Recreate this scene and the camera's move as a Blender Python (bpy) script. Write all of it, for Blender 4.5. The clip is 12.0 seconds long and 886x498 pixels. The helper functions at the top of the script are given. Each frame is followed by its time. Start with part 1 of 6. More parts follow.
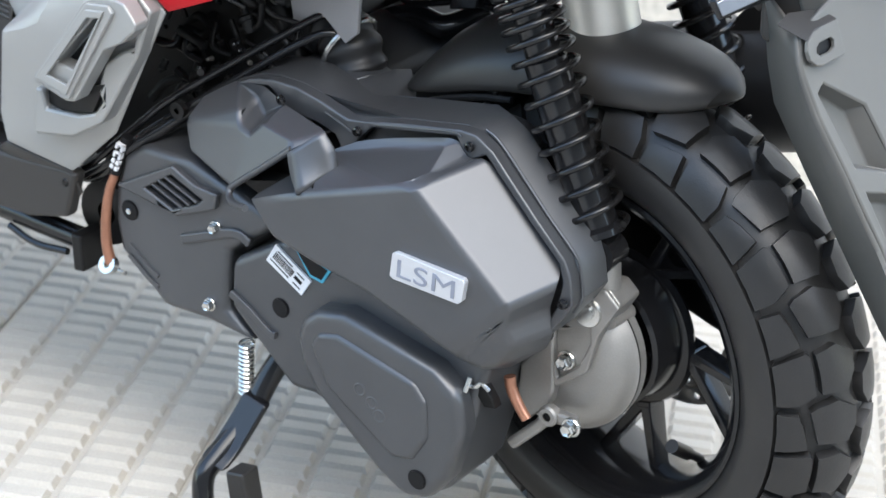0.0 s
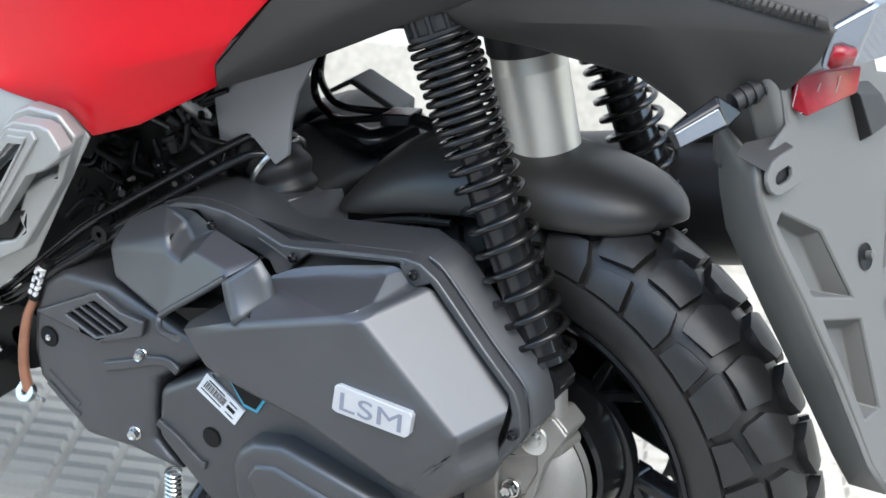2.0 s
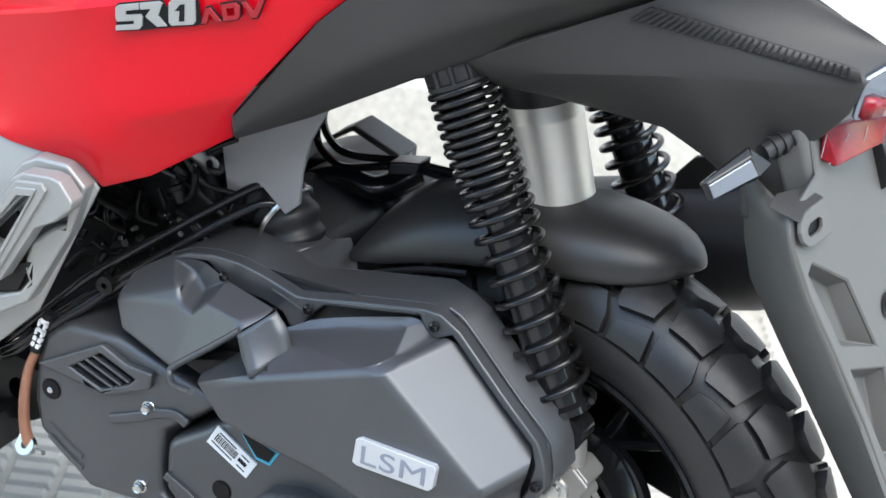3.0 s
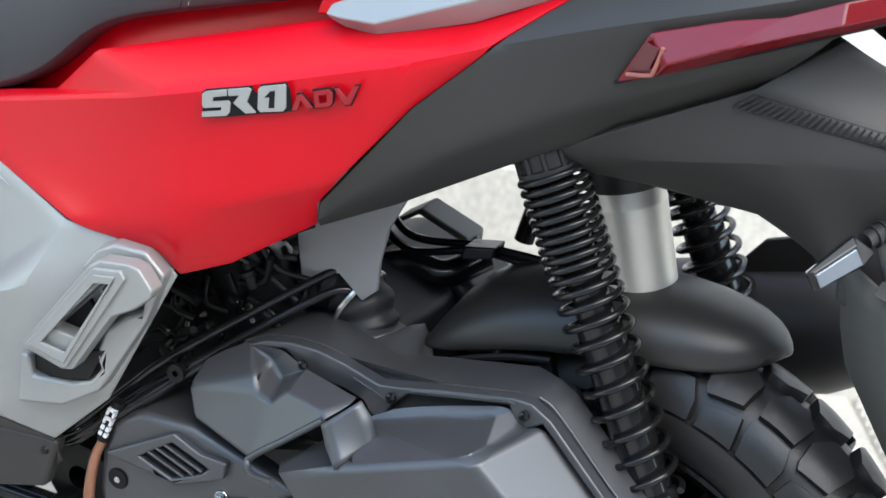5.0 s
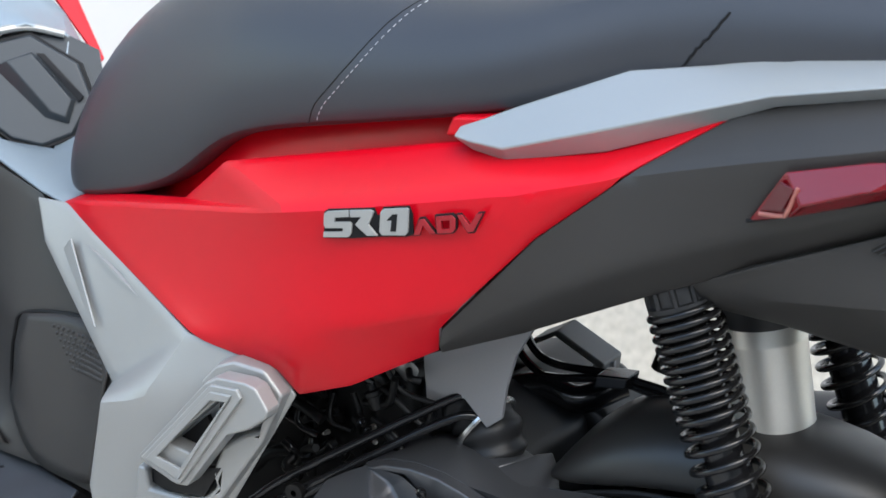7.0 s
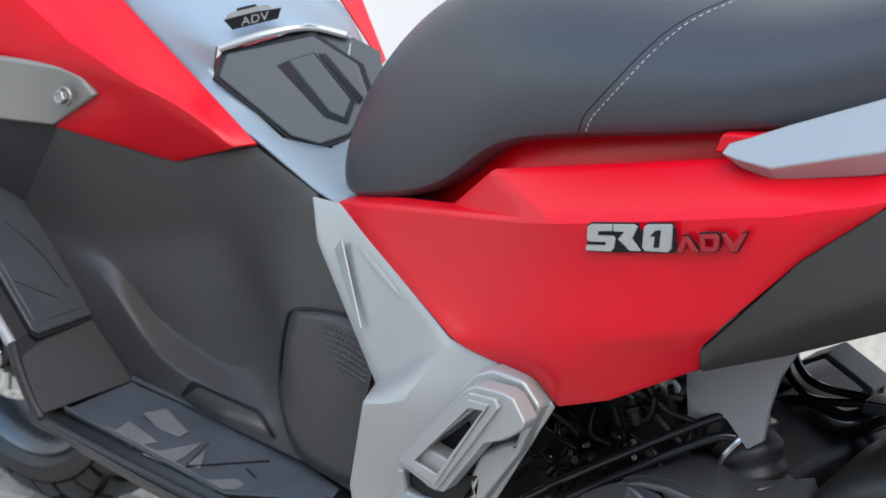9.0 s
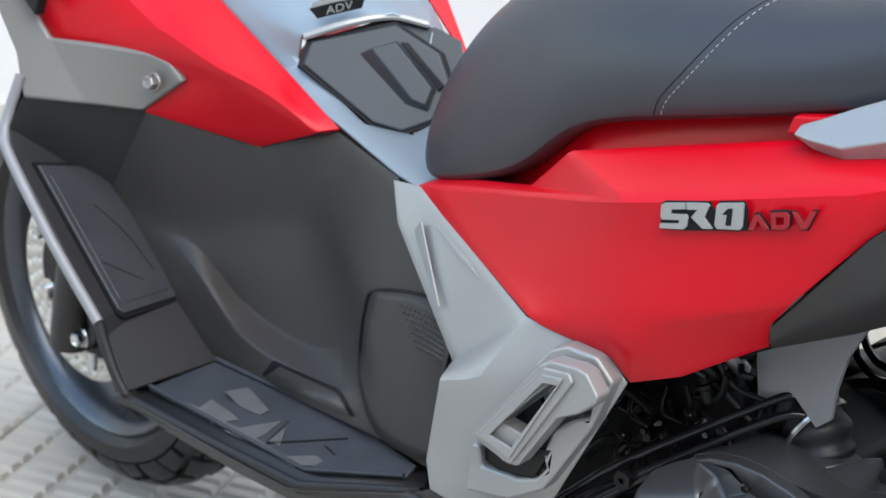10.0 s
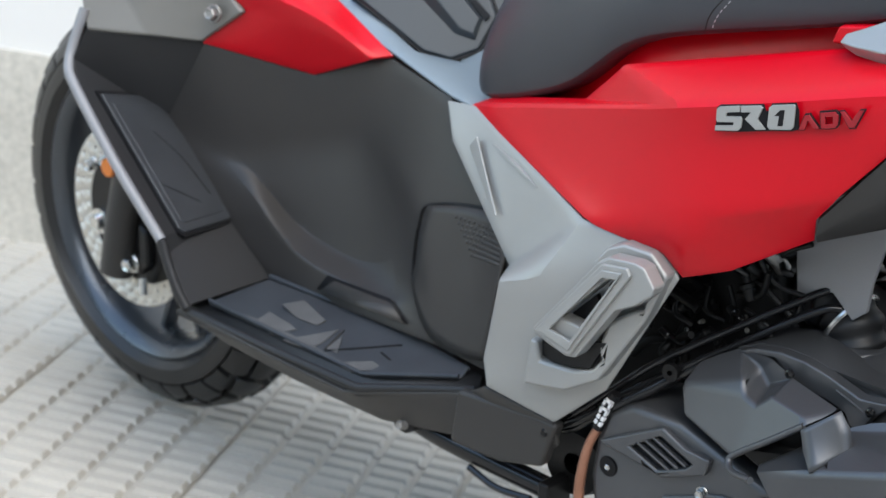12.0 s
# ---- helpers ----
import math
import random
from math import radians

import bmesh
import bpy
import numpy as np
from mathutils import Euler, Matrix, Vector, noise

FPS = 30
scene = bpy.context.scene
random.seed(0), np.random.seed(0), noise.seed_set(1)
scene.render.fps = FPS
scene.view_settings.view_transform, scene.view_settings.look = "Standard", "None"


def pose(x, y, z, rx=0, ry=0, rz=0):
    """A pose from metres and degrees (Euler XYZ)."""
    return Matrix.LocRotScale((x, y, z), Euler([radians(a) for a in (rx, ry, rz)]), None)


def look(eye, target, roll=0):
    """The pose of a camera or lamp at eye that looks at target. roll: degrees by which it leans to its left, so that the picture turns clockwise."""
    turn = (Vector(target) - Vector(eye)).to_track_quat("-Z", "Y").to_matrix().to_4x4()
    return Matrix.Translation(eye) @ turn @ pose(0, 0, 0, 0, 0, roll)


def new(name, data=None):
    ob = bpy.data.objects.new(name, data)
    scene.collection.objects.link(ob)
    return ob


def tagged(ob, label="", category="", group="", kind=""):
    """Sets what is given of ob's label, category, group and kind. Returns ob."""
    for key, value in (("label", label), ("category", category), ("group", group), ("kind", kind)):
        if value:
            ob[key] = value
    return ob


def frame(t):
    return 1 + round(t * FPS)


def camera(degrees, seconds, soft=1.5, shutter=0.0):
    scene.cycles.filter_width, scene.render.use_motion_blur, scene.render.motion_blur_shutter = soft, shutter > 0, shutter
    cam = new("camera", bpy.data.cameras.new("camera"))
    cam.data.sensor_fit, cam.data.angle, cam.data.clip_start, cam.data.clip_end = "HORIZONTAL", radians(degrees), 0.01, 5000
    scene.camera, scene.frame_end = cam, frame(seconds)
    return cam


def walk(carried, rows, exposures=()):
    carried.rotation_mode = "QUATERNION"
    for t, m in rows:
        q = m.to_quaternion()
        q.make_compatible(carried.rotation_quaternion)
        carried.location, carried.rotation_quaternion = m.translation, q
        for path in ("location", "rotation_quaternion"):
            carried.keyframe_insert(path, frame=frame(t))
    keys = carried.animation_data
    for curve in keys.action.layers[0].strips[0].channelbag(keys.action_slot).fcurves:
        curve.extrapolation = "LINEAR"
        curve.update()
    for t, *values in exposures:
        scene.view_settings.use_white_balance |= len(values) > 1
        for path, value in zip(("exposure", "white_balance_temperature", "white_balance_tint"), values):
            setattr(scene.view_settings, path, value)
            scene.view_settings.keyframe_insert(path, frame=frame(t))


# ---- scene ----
cam = camera(21.4, 12.0)
cam.data.dof.use_dof, cam.data.dof.focus_distance, cam.data.dof.aperture_fstop = True, 2.05, 9.0

# The scooter leans on its side stand; its own axes: x to the rear, y to its right side, z up.
LEAN = pose(0, 0, 0.064, 6) @ pose(0, 0, -0.064)

PATH = [
    (0, (0.9583, -1.7904, 1.3162), (-0.0331, -0.2896, 0.4418), 2.17),
    (0.5, (0.9226, -1.7966, 1.3307), (-0.0432, -0.2744, 0.4645), 2.43),
    (1, (0.8896, -1.7880, 1.3436), (-0.0523, -0.2463, 0.4858), 2.63),
    (1.5, (0.8626, -1.7734, 1.3540), (-0.0487, -0.2102, 0.5020), 2.87),
    (2, (0.8212, -1.7741, 1.3647), (-0.0514, -0.1841, 0.5217), 3.20),
    (2.5, (0.7627, -1.7910, 1.3689), (-0.0667, -0.1727, 0.5364), 3.66),
    (3, (0.7015, -1.8122, 1.3755), (-0.0855, -0.1670, 0.5545), 4.13),
    (4.8, (0.5630, -1.8439, 1.3804), (-0.1680, -0.1518, 0.6043), 4.77),
    (5, (0.5496, -1.8489, 1.3806), (-0.1814, -0.1553, 0.6077), 4.83),
    (5.5, (0.5398, -1.8473, 1.3866), (-0.2095, -0.1566, 0.6250), 4.77),
    (6, (0.5520, -1.8033, 1.3988), (-0.2549, -0.1380, 0.6401), 4.80),
    (6.5, (0.5684, -1.7430, 1.4229), (-0.2946, -0.1094, 0.6570), 4.64),
    (6.7, (0.5707, -1.7428, 1.4156), (-0.3068, -0.1094, 0.6659), 4.81),
    (8.5, (0.5867, -1.6935, 1.4301), (-0.4876, -0.1920, 0.6612), 4.14),
    (9, (0.5945, -1.7015, 1.4281), (-0.5238, -0.2313, 0.6612), 4.14),
    (9.5, (0.6210, -1.7263, 1.4211), (-0.5292, -0.2755, 0.6646), 4.30),
    (10, (0.6364, -1.7505, 1.4120), (-0.5383, -0.3176, 0.6591), 4.09),
    (10.5, (0.6348, -1.8182, 1.4082), (-0.5399, -0.3812, 0.6630), 4.19),
    (11, (0.6454, -1.8902, 1.4023), (-0.5170, -0.4407, 0.6622), 4.36),
    (11.5, (0.6554, -1.9409, 1.3872), (-0.4899, -0.4764, 0.6500), 4.53),
    (12, (0.6599, -1.9723, 1.3735), (-0.4704, -0.4989, 0.6309), 4.78),
]
walk(cam, [(t, LEAN @ look(eye, target, roll)) for t, eye, target, roll in PATH], [(0.0, 2.42, 6950, 4), (3.0, 2.42, 6950, 3), (5.5, 2.22, 7000, 3), (8.5, 2.06, 6950, 5), (12.0, 1.93, 7050, 3)])

# ---- light ----
world = bpy.data.worlds.new("sky")
scene.world = world
world.use_nodes = True
wn = world.node_tree
sky = wn.nodes.new("ShaderNodeTexSky")
sky.sky_type = "NISHITA"
sky.sun_disc = False
sky.sun_elevation = radians(52)
sky.sun_rotation = radians(126)
wn.links.new(sky.outputs[0], wn.nodes["Background"].inputs[0])
wn.nodes["Background"].inputs[1].default_value = 0.15
sun = new("sun", bpy.data.lights.new("sun", "SUN"))
sun.data.energy = 0.42
sun.data.angle = radians(65)
sun.data.color = (1.0, 0.965, 0.925)
sun.matrix_world = look((0, 0, 0), (-0.42, 0.40, -0.82))
scene.view_settings.exposure = 0.6


# ---- materials ----
def material(name, color, rough=0.5, metal=0.0, grain=0.0, scale=400.0, stain=0.0, stain_scale=9.0, bump=0.0, coat=0.0, glow=None, spec=0.5):
    """A surface with fine grain and broad stains in colour, roughness and relief."""
    m = bpy.data.materials.new(name)
    m.use_nodes = True
    t = m.node_tree
    b = t.nodes["Principled BSDF"]
    b.inputs["Metallic"].default_value = metal
    b.inputs["Coat Weight"].default_value = coat
    b.inputs["Specular IOR Level"].default_value = spec
    co = t.nodes.new("ShaderNodeTexCoord")
    fine = t.nodes.new("ShaderNodeTexNoise")
    fine.inputs["Scale"].default_value = scale
    fine.inputs["Detail"].default_value = 3
    broad = t.nodes.new("ShaderNodeTexNoise")
    broad.inputs["Scale"].default_value = stain_scale
    broad.inputs["Detail"].default_value = 5
    for n in (fine, broad):
        t.links.new(co.outputs["Object"], n.inputs["Vector"])
    mix = t.nodes.new("ShaderNodeMix")
    mix.data_type = "RGBA"
    lo, hi = [c * (1 - grain) for c in color], [min(1, c * (1 + grain)) for c in color]
    mix.inputs[6].default_value, mix.inputs[7].default_value = (*lo, 1), (*hi, 1)
    t.links.new(fine.outputs["Fac"], mix.inputs[0])
    mul = t.nodes.new("ShaderNodeMix")
    mul.data_type = "RGBA"
    mul.blend_type = "MULTIPLY"
    mul.inputs[0].default_value = 1.0
    ramp = t.nodes.new("ShaderNodeMapRange")
    ramp.inputs["From Min"].default_value, ramp.inputs["From Max"].default_value = 0.35, 0.65
    ramp.inputs["To Min"].default_value, ramp.inputs["To Max"].default_value = 1 - stain, 1
    t.links.new(broad.outputs["Fac"], ramp.inputs["Value"])
    t.links.new(mix.outputs[2], mul.inputs[6])
    t.links.new(ramp.outputs[0], mul.inputs[7])
    t.links.new(mul.outputs[2], b.inputs["Base Color"])
    rr = t.nodes.new("ShaderNodeMapRange")
    rr.inputs["To Min"].default_value, rr.inputs["To Max"].default_value = rough * 0.88, min(1, rough * 1.12)
    t.links.new(broad.outputs["Fac"], rr.inputs["Value"])
    t.links.new(rr.outputs[0], b.inputs["Roughness"])
    if bump:
        bp = t.nodes.new("ShaderNodeBump")
        bp.inputs["Strength"].default_value = bump
        bp.inputs["Distance"].default_value = 0.0006
        t.links.new(fine.outputs["Fac"], bp.inputs["Height"])
        t.links.new(bp.outputs[0], b.inputs["Normal"])
    if glow:
        b.inputs["Emission Color"].default_value = (*glow, 1)
        b.inputs["Emission Strength"].default_value = 0.15
    return m


RED = material("satin_red_paint", (0.60, 0.0016, 0.012), 0.30, 0.0, 0.03, 900, 0.05, 6, 0.02, spec=0.31)
SILVER = material("satin_silver_paint", (0.345, 0.345, 0.335), 0.42, 0.35, 0.03, 1200, 0.05, 6, 0.02)
PALE = material("pale_silver_paint", (0.34, 0.35, 0.345), 0.36, 0.4, 0.02, 1200, 0.04, 6)
RIMGREY = material("grey_wheel_paint", (0.10, 0.108, 0.12), 0.28, 0.7, 0.05, 900, 0.08, 12)
CHARCOAL = material("charcoal_plastic", (0.038, 0.0355, 0.0335), 0.45, 0, 0.10, 1600, 0.08, 10, 0.10, spec=0.38)
PLASTIC = material("black_plastic", (0.019, 0.019, 0.020), 0.46, 0, 0.10, 1800, 0.10, 12, 0.10, spec=0.4)
GRAPHITE = material("graphite_paint", (0.110, 0.113, 0.120), 0.41, 0.66, 0.06, 1400, 0.10, 10, 0.04)
GLOSS = material("gloss_black", (0.010, 0.010, 0.011), 0.16, 0, 0.05, 300, 0.05, 10)
DULL = material("dull_black_steel", (0.008, 0.008, 0.0085), 0.42, 0.0, 0.2, 200, 0.3, 30, spec=0.3)
RUBBER = material("tyre_rubber", (0.022, 0.021, 0.0205), 0.38, 0, 0.15, 500, 0.22, 14, 0.25, spec=0.5)
VINYL = material("seat_vinyl", (0.036, 0.038, 0.044), 0.37, 0, 0.08, 1300, 0.06, 8, 0.30)
LIDGREY = material("slate_grey_plastic", (0.031, 0.037, 0.042), 0.40, 0.1, 0.06, 1400, 0.08, 10, 0.08)
MAT = material("rubber_mat", (0.034, 0.037, 0.042), 0.44, 0, 0.1, 900, 0.2, 25, 0.3)
ALLOY = material("cast_alloy", (0.34, 0.33, 0.315), 0.48, 0.75, 0.10, 700, 0.15, 20, 0.3)
BRUSHED = material("brushed_alloy", (0.74, 0.71, 0.65), 0.42, 0.65, 0.04, 500, 0.08, 12)
ZINC = material("zinc_plated_steel", (0.72, 0.72, 0.70), 0.25, 1.0, 0.05, 300, 0.2, 60)
COPPER = material("copper_tube", (0.42, 0.20, 0.13), 0.30, 0.55, 0.08, 300, 0.2, 40)
WHITE = material("white_label", (0.78, 0.78, 0.80), 0.5, 0, 0.02, 300, 0.03)
# black of print and trim; it also paints shade in holes, gaps and recesses
INKSHADE = material("black_ink_and_shade", (0.008, 0.008, 0.009), 0.5, spec=0.2)
CYAN = material("cyan_ink", (0.05, 0.38, 0.55), 0.4)
BADGE = material("badge_silver", (0.40, 0.40, 0.385), 0.34, 0.5, 0.03, 400, 0.05)
BADGEPLATE = material("badge_plate_silver", (0.62, 0.63, 0.66), 0.32, 0.5, 0.03, 400, 0.05)
BADGEGREY = material("badge_grey", (0.25, 0.27, 0.33), 0.4, 0.3)
TAILRED = material("tail_lamp_red", (0.17, 0.002, 0.007), 0.07, 0, 0.05, 200, 0.1, coat=0.3)
TUNNELBLACK = material("moulded_black_plastic", (0.035, 0.0325, 0.031), 0.42, 0, 0.10, 1600, 0.08, 10, 0.10, spec=0.42)
CARRIER = material("grey_carrier_plastic", (0.115, 0.112, 0.105), 0.5, 0, 0.08, 1600, 0.10, 8, 0.12)
REDPLASTIC = material("red_lens", (0.27, 0.006, 0.014), 0.2, 0, 0.45, 260, 0.25, 60, coat=0.15)
REDDEEP = material("red_letters", (0.30, 0.005, 0.012), 0.3)
REDDARK = material("dark_red_chamber", (0.10, 0.008, 0.012), 0.15, coat=0.5)
COPPERRED = material("reddish_bezel", (0.45, 0.16, 0.13), 0.3, 0.3)
WORN = material("worn_grey_rubber", (0.078, 0.075, 0.074), 0.65, 0, 0.15, 600, 0.3, 30)
CLEAR = material("smoked_lens", (0.30, 0.33, 0.38), 0.06, 0.8, 0.05, 100, 0.1)
ORANGE = material("orange_reflector", (0.75, 0.20, 0.03), 0.25)
GREYSHEET = material("grey_bracket", (0.26, 0.26, 0.27), 0.5, 0.2, 0.04, 600, 0.08)
SPRINGBLACK = material("spring_black_gloss", (0.010, 0.0095, 0.0095), 0.20, 0, 0.05, 200, 0.05, spec=0.45)
FENDER = material("satin_black_mudguard", (0.024, 0.0225, 0.021), 0.42, 0, 0.08, 1500, 0.08, 10, 0.06, spec=0.6)
COVERBLUE = material("blue_grey_metallic", (0.27, 0.32, 0.355), 0.40, 0.35, 0.03, 1200, 0.05, 6)
FRONTGREY = material("warm_grey_paint", (0.21, 0.20, 0.183), 0.42, 0.2, 0.03, 1200, 0.05, 6)
THREAD = material("grey_thread", (0.42, 0.42, 0.44), 0.6)
PAVING = material("pavement_concrete", (0.49, 0.455, 0.40), 0.85, 0, 0.14, 350, 0.12, 7, 0.7)
GROUT = material("dirty_joint", (0.36, 0.30, 0.23), 0.9, 0, 0.2, 200, 0.4, 6, 0.5)
ROUGHCAST = material("roughcast_render", (0.56, 0.53, 0.47), 0.9, 0, 0.35, 90, 0.15, 5, 1.0)
# plaster of the added, unseen wall behind the camera
UNSEENWALL = material("unseen_wall_plaster", (0.30, 0.27, 0.24), 0.9, 0, 0.12, 60, 0.25, 1.2, 0.6)
WALLWHITE = material("white_wall_paint", (0.68, 0.665, 0.64), 0.8, 0, 0.02, 300, 0.04, 3, 0.3)


# ---- tools ----
def part(name, bm, mat, parent=None, label="", smooth=True, thick=0.0, bevel=0.0, angle=25, segs=3):
    bmesh.ops.recalc_face_normals(bm, faces=bm.faces)
    me = bpy.data.meshes.new(name)
    bm.to_mesh(me)
    bm.free()
    me.materials.append(mat)
    ob = new(name, me)
    if smooth:
        me.shade_smooth()
    if parent:
        ob.parent = parent
    if thick:
        s = ob.modifiers.new("thickness", "SOLIDIFY")
        s.thickness, s.offset = thick, 0.0
    if bevel:
        b = ob.modifiers.new("edge", "BEVEL")
        b.width, b.segments, b.limit_method, b.angle_limit = bevel, segs, "ANGLE", radians(angle)
        b.harden_normals = True
    elif smooth:
        me.set_sharp_from_angle(angle=radians(38))
    return tagged(ob, label) if label else ob


def faces(verts, polys, flip=False):
    """A bmesh from a dict of named corners and strings of names."""
    bm = bmesh.new()
    v = {k: bm.verts.new((x, -y if flip else y, z)) for k, (x, y, z) in verts.items()}
    for poly in polys:
        f = bm.faces.new([v[k] for k in poly.split()])
    big = [f for f in bm.faces if len(f.verts) > 4]
    if big:
        bmesh.ops.triangulate(bm, faces=big)
    return bm


def slab(outline, y0, y1, axis="y"):
    """A prism: an outline in x, z (or x, y for axis z, y, z for axis x) between two planes."""
    def at(a, b, c):
        return {"y": (a, c, b), "z": (a, b, c), "x": (c, a, b)}[axis]
    bm = bmesh.new()
    p = [bm.verts.new(at(a, b, y0)) for a, b in outline]
    q = [bm.verts.new(at(a, b, y1)) for a, b in outline]
    n = len(p)
    bm.faces.new(p)
    bm.faces.new(q[::-1])
    for i in range(n):
        bm.faces.new((p[i], q[i], q[(i + 1) % n], p[(i + 1) % n]))
    return bm


def smooth_path(points, steps=8):
    """A Catmull-Rom line through the points."""
    pts = [Vector(p) for p in points]
    pts = [2 * pts[0] - pts[1], *pts, 2 * pts[-1] - pts[-2]]
    out = []
    for a, b, c, d in zip(pts, pts[1:], pts[2:], pts[3:]):
        for k in range(steps):
            t = k / steps
            out.append(0.5 * (2 * b + (c - a) * t + (2 * a - 5 * b + 4 * c - d) * t * t + (3 * b - a - 3 * c + d) * t ** 3))
    return [*out, pts[-2]]


def tube(points, r, sides=10, steps=8, bm=None):
    """A round bar swept along a smooth line; r may be a function of 0 to 1."""
    path = smooth_path(points, steps) if steps else [Vector(p) for p in points]
    bm = bm or bmesh.new()
    up = Vector((0.13, 0.31, 0.94))
    rings = []
    for i, p in enumerate(path):
        d = (path[min(i + 1, len(path) - 1)] - path[max(i - 1, 0)]).normalized()
        u = (up - d * up.dot(d)).normalized()
        up = u
        w = d.cross(u)
        rad = r(i / (len(path) - 1)) if callable(r) else r
        rings.append([bm.verts.new(p + rad * (math.cos(a) * u + math.sin(a) * w)) for a in np.linspace(0, math.tau, sides, endpoint=False)])
    for a, b in zip(rings, rings[1:]):
        for i in range(sides):
            bm.faces.new((a[i], a[(i + 1) % sides], b[(i + 1) % sides], b[i]))
    bm.faces.new(rings[0][::-1])
    bm.faces.new(rings[-1])
    return bm


def spin(profile, m=None, sides=64, bm=None):
    """A turned body: profile of (radius, height) round its own z axis."""
    bm = bm or bmesh.new()
    m = m or Matrix()
    rings = []
    for r, h in profile:
        if r < 1e-5:
            rings.append([bm.verts.new(m @ Vector((0, 0, h)))])
        else:
            rings.append([bm.verts.new(m @ Vector((r * math.cos(a), r * math.sin(a), h))) for a in np.linspace(0, math.tau, sides, endpoint=False)])
    for a, b in zip(rings, rings[1:]):
        for i in range(sides):
            j = (i + 1) % sides
            if len(a) == 1 and len(b) > 1:
                bm.faces.new((a[0], b[i], b[j]))
            elif len(b) == 1 and len(a) > 1:
                bm.faces.new((a[i], a[j], b[0]))
            elif len(a) > 1:
                bm.faces.new((a[i], a[j], b[j], b[i]))
    return bm


def toward(p, d):
    """A pose at p with its z axis along d."""
    return Matrix.Translation(p) @ Vector(d).to_track_quat("Z", "Y").to_matrix().to_4x4()


def bolt(p, d, r, parent, mat=None, h=0.004, name="bolt"):
    """A flanged hexagon bolt head at p, facing d."""
    bm = spin([(0, 0), (r * 1.25, 0), (r * 1.25, h * 0.3), (r * 1.15, h * 0.45), (r * 0.95, h * 0.45)], toward(p, d), 20)
    spin([(r * 0.92, h * 0.3), (r * 0.92, h * 1.3), (r * 0.75, h * 1.5), (r * 0.45, h * 1.35), (0, h * 1.35)], toward(p, d), 6, bm)
    return part(name, bm, mat or ZINC, parent, smooth=False)


def mirrored(ob):
    """The same part on the other side of the scooter."""
    me = ob.data.copy()
    me.transform(Matrix.Diagonal((1, -1, 1, 1)))
    me.flip_normals()
    twin = ob.copy()
    twin.data = me
    scene.collection.objects.link(twin)
    return twin


# ---- ground and wall ----
TURN = radians(25.9)
TW, TL = 0.305, 0.414
ground_bm = bmesh.new()
bmesh.ops.create_grid(ground_bm, x_segments=1, y_segments=1, size=60, matrix=pose(0, 0, -0.012))
ground = tagged(part("ground", ground_bm, GROUT), "pale pavement of ribbed concrete tiles with dirty joints", "pavement", kind="structure")

bm = bmesh.new()


def block_on(bm, x0, y0, x1, y1, z0, z1, inset):
    a = [bm.verts.new((x, y, z0)) for x, y in ((x0, y0), (x1, y0), (x1, y1), (x0, y1))]
    b = [bm.verts.new((x, y, z1)) for x, y in ((x0 + inset, y0 + inset), (x1 - inset, y0 + inset), (x1 - inset, y1 - inset), (x0 + inset, y1 - inset))]
    bm.faces.new(b)
    for i in range(4):
        bm.faces.new((a[i], a[(i + 1) % 4], b[(i + 1) % 4], b[i]))


block_on(bm, 0.002, 0.002, TW - 0.002, TL - 0.002, -0.012, -0.0065, 0.0015)
cw, cl = TW / 5, TL / 12
for i in range(5):
    for j in range(12):
        block_on(bm, i * cw + 0.0035, j * cl + 0.003, (i + 1) * cw - 0.0035, (j + 1) * cl - 0.003, -0.0065, 0.0, 0.0045)
me = bpy.data.meshes.new("tile")
bm.to_mesh(me)
bm.free()
me.materials.append(PAVING)
WALLDIR = Vector((math.cos(radians(29.2)), math.sin(radians(29.2)), 0))
WALLAT = Vector((-1.93, 0.345, 0))
WALLOUT = Vector((WALLDIR.y, -WALLDIR.x, 0))
TILES = []
for i in range(-14, 9):
    for j in range(-6, 9):
        spot = Matrix.Rotation(TURN, 4, "Z") @ Vector((-0.755 + i * TW, 0.203 + j * TL, 0))
        mid = Matrix.Rotation(TURN, 4, "Z") @ Vector((-0.755 + (i + 0.5) * TW, 0.203 + (j + 0.5) * TL, 0))
        if -2.9 < mid.x < 1.3 and -1.3 < mid.y and (mid - WALLAT).dot(WALLOUT) > -0.15:
            TILES.append(Matrix.Translation(spot + Vector((0, 0, random.uniform(-0.0012, 0.0008)))) @ Matrix.Rotation(TURN, 4, "Z"))
for m in TILES:
    ob = new("tile", me)
    ob.parent = ground
    ob.matrix_world = m
# pavement beyond the tiles that lie near
bm = bmesh.new()
bmesh.ops.create_grid(bm, x_segments=1, y_segments=1, size=50, matrix=pose(0, 0, -0.0105))
tagged(part("pavement", bm, PAVING), "plain pale concrete pavement beyond the ribbed tiles", "pavement", kind="structure")


def along_wall(s, out, z):
    return WALLAT + WALLDIR * s + WALLOUT * out + Vector((0, 0, z))


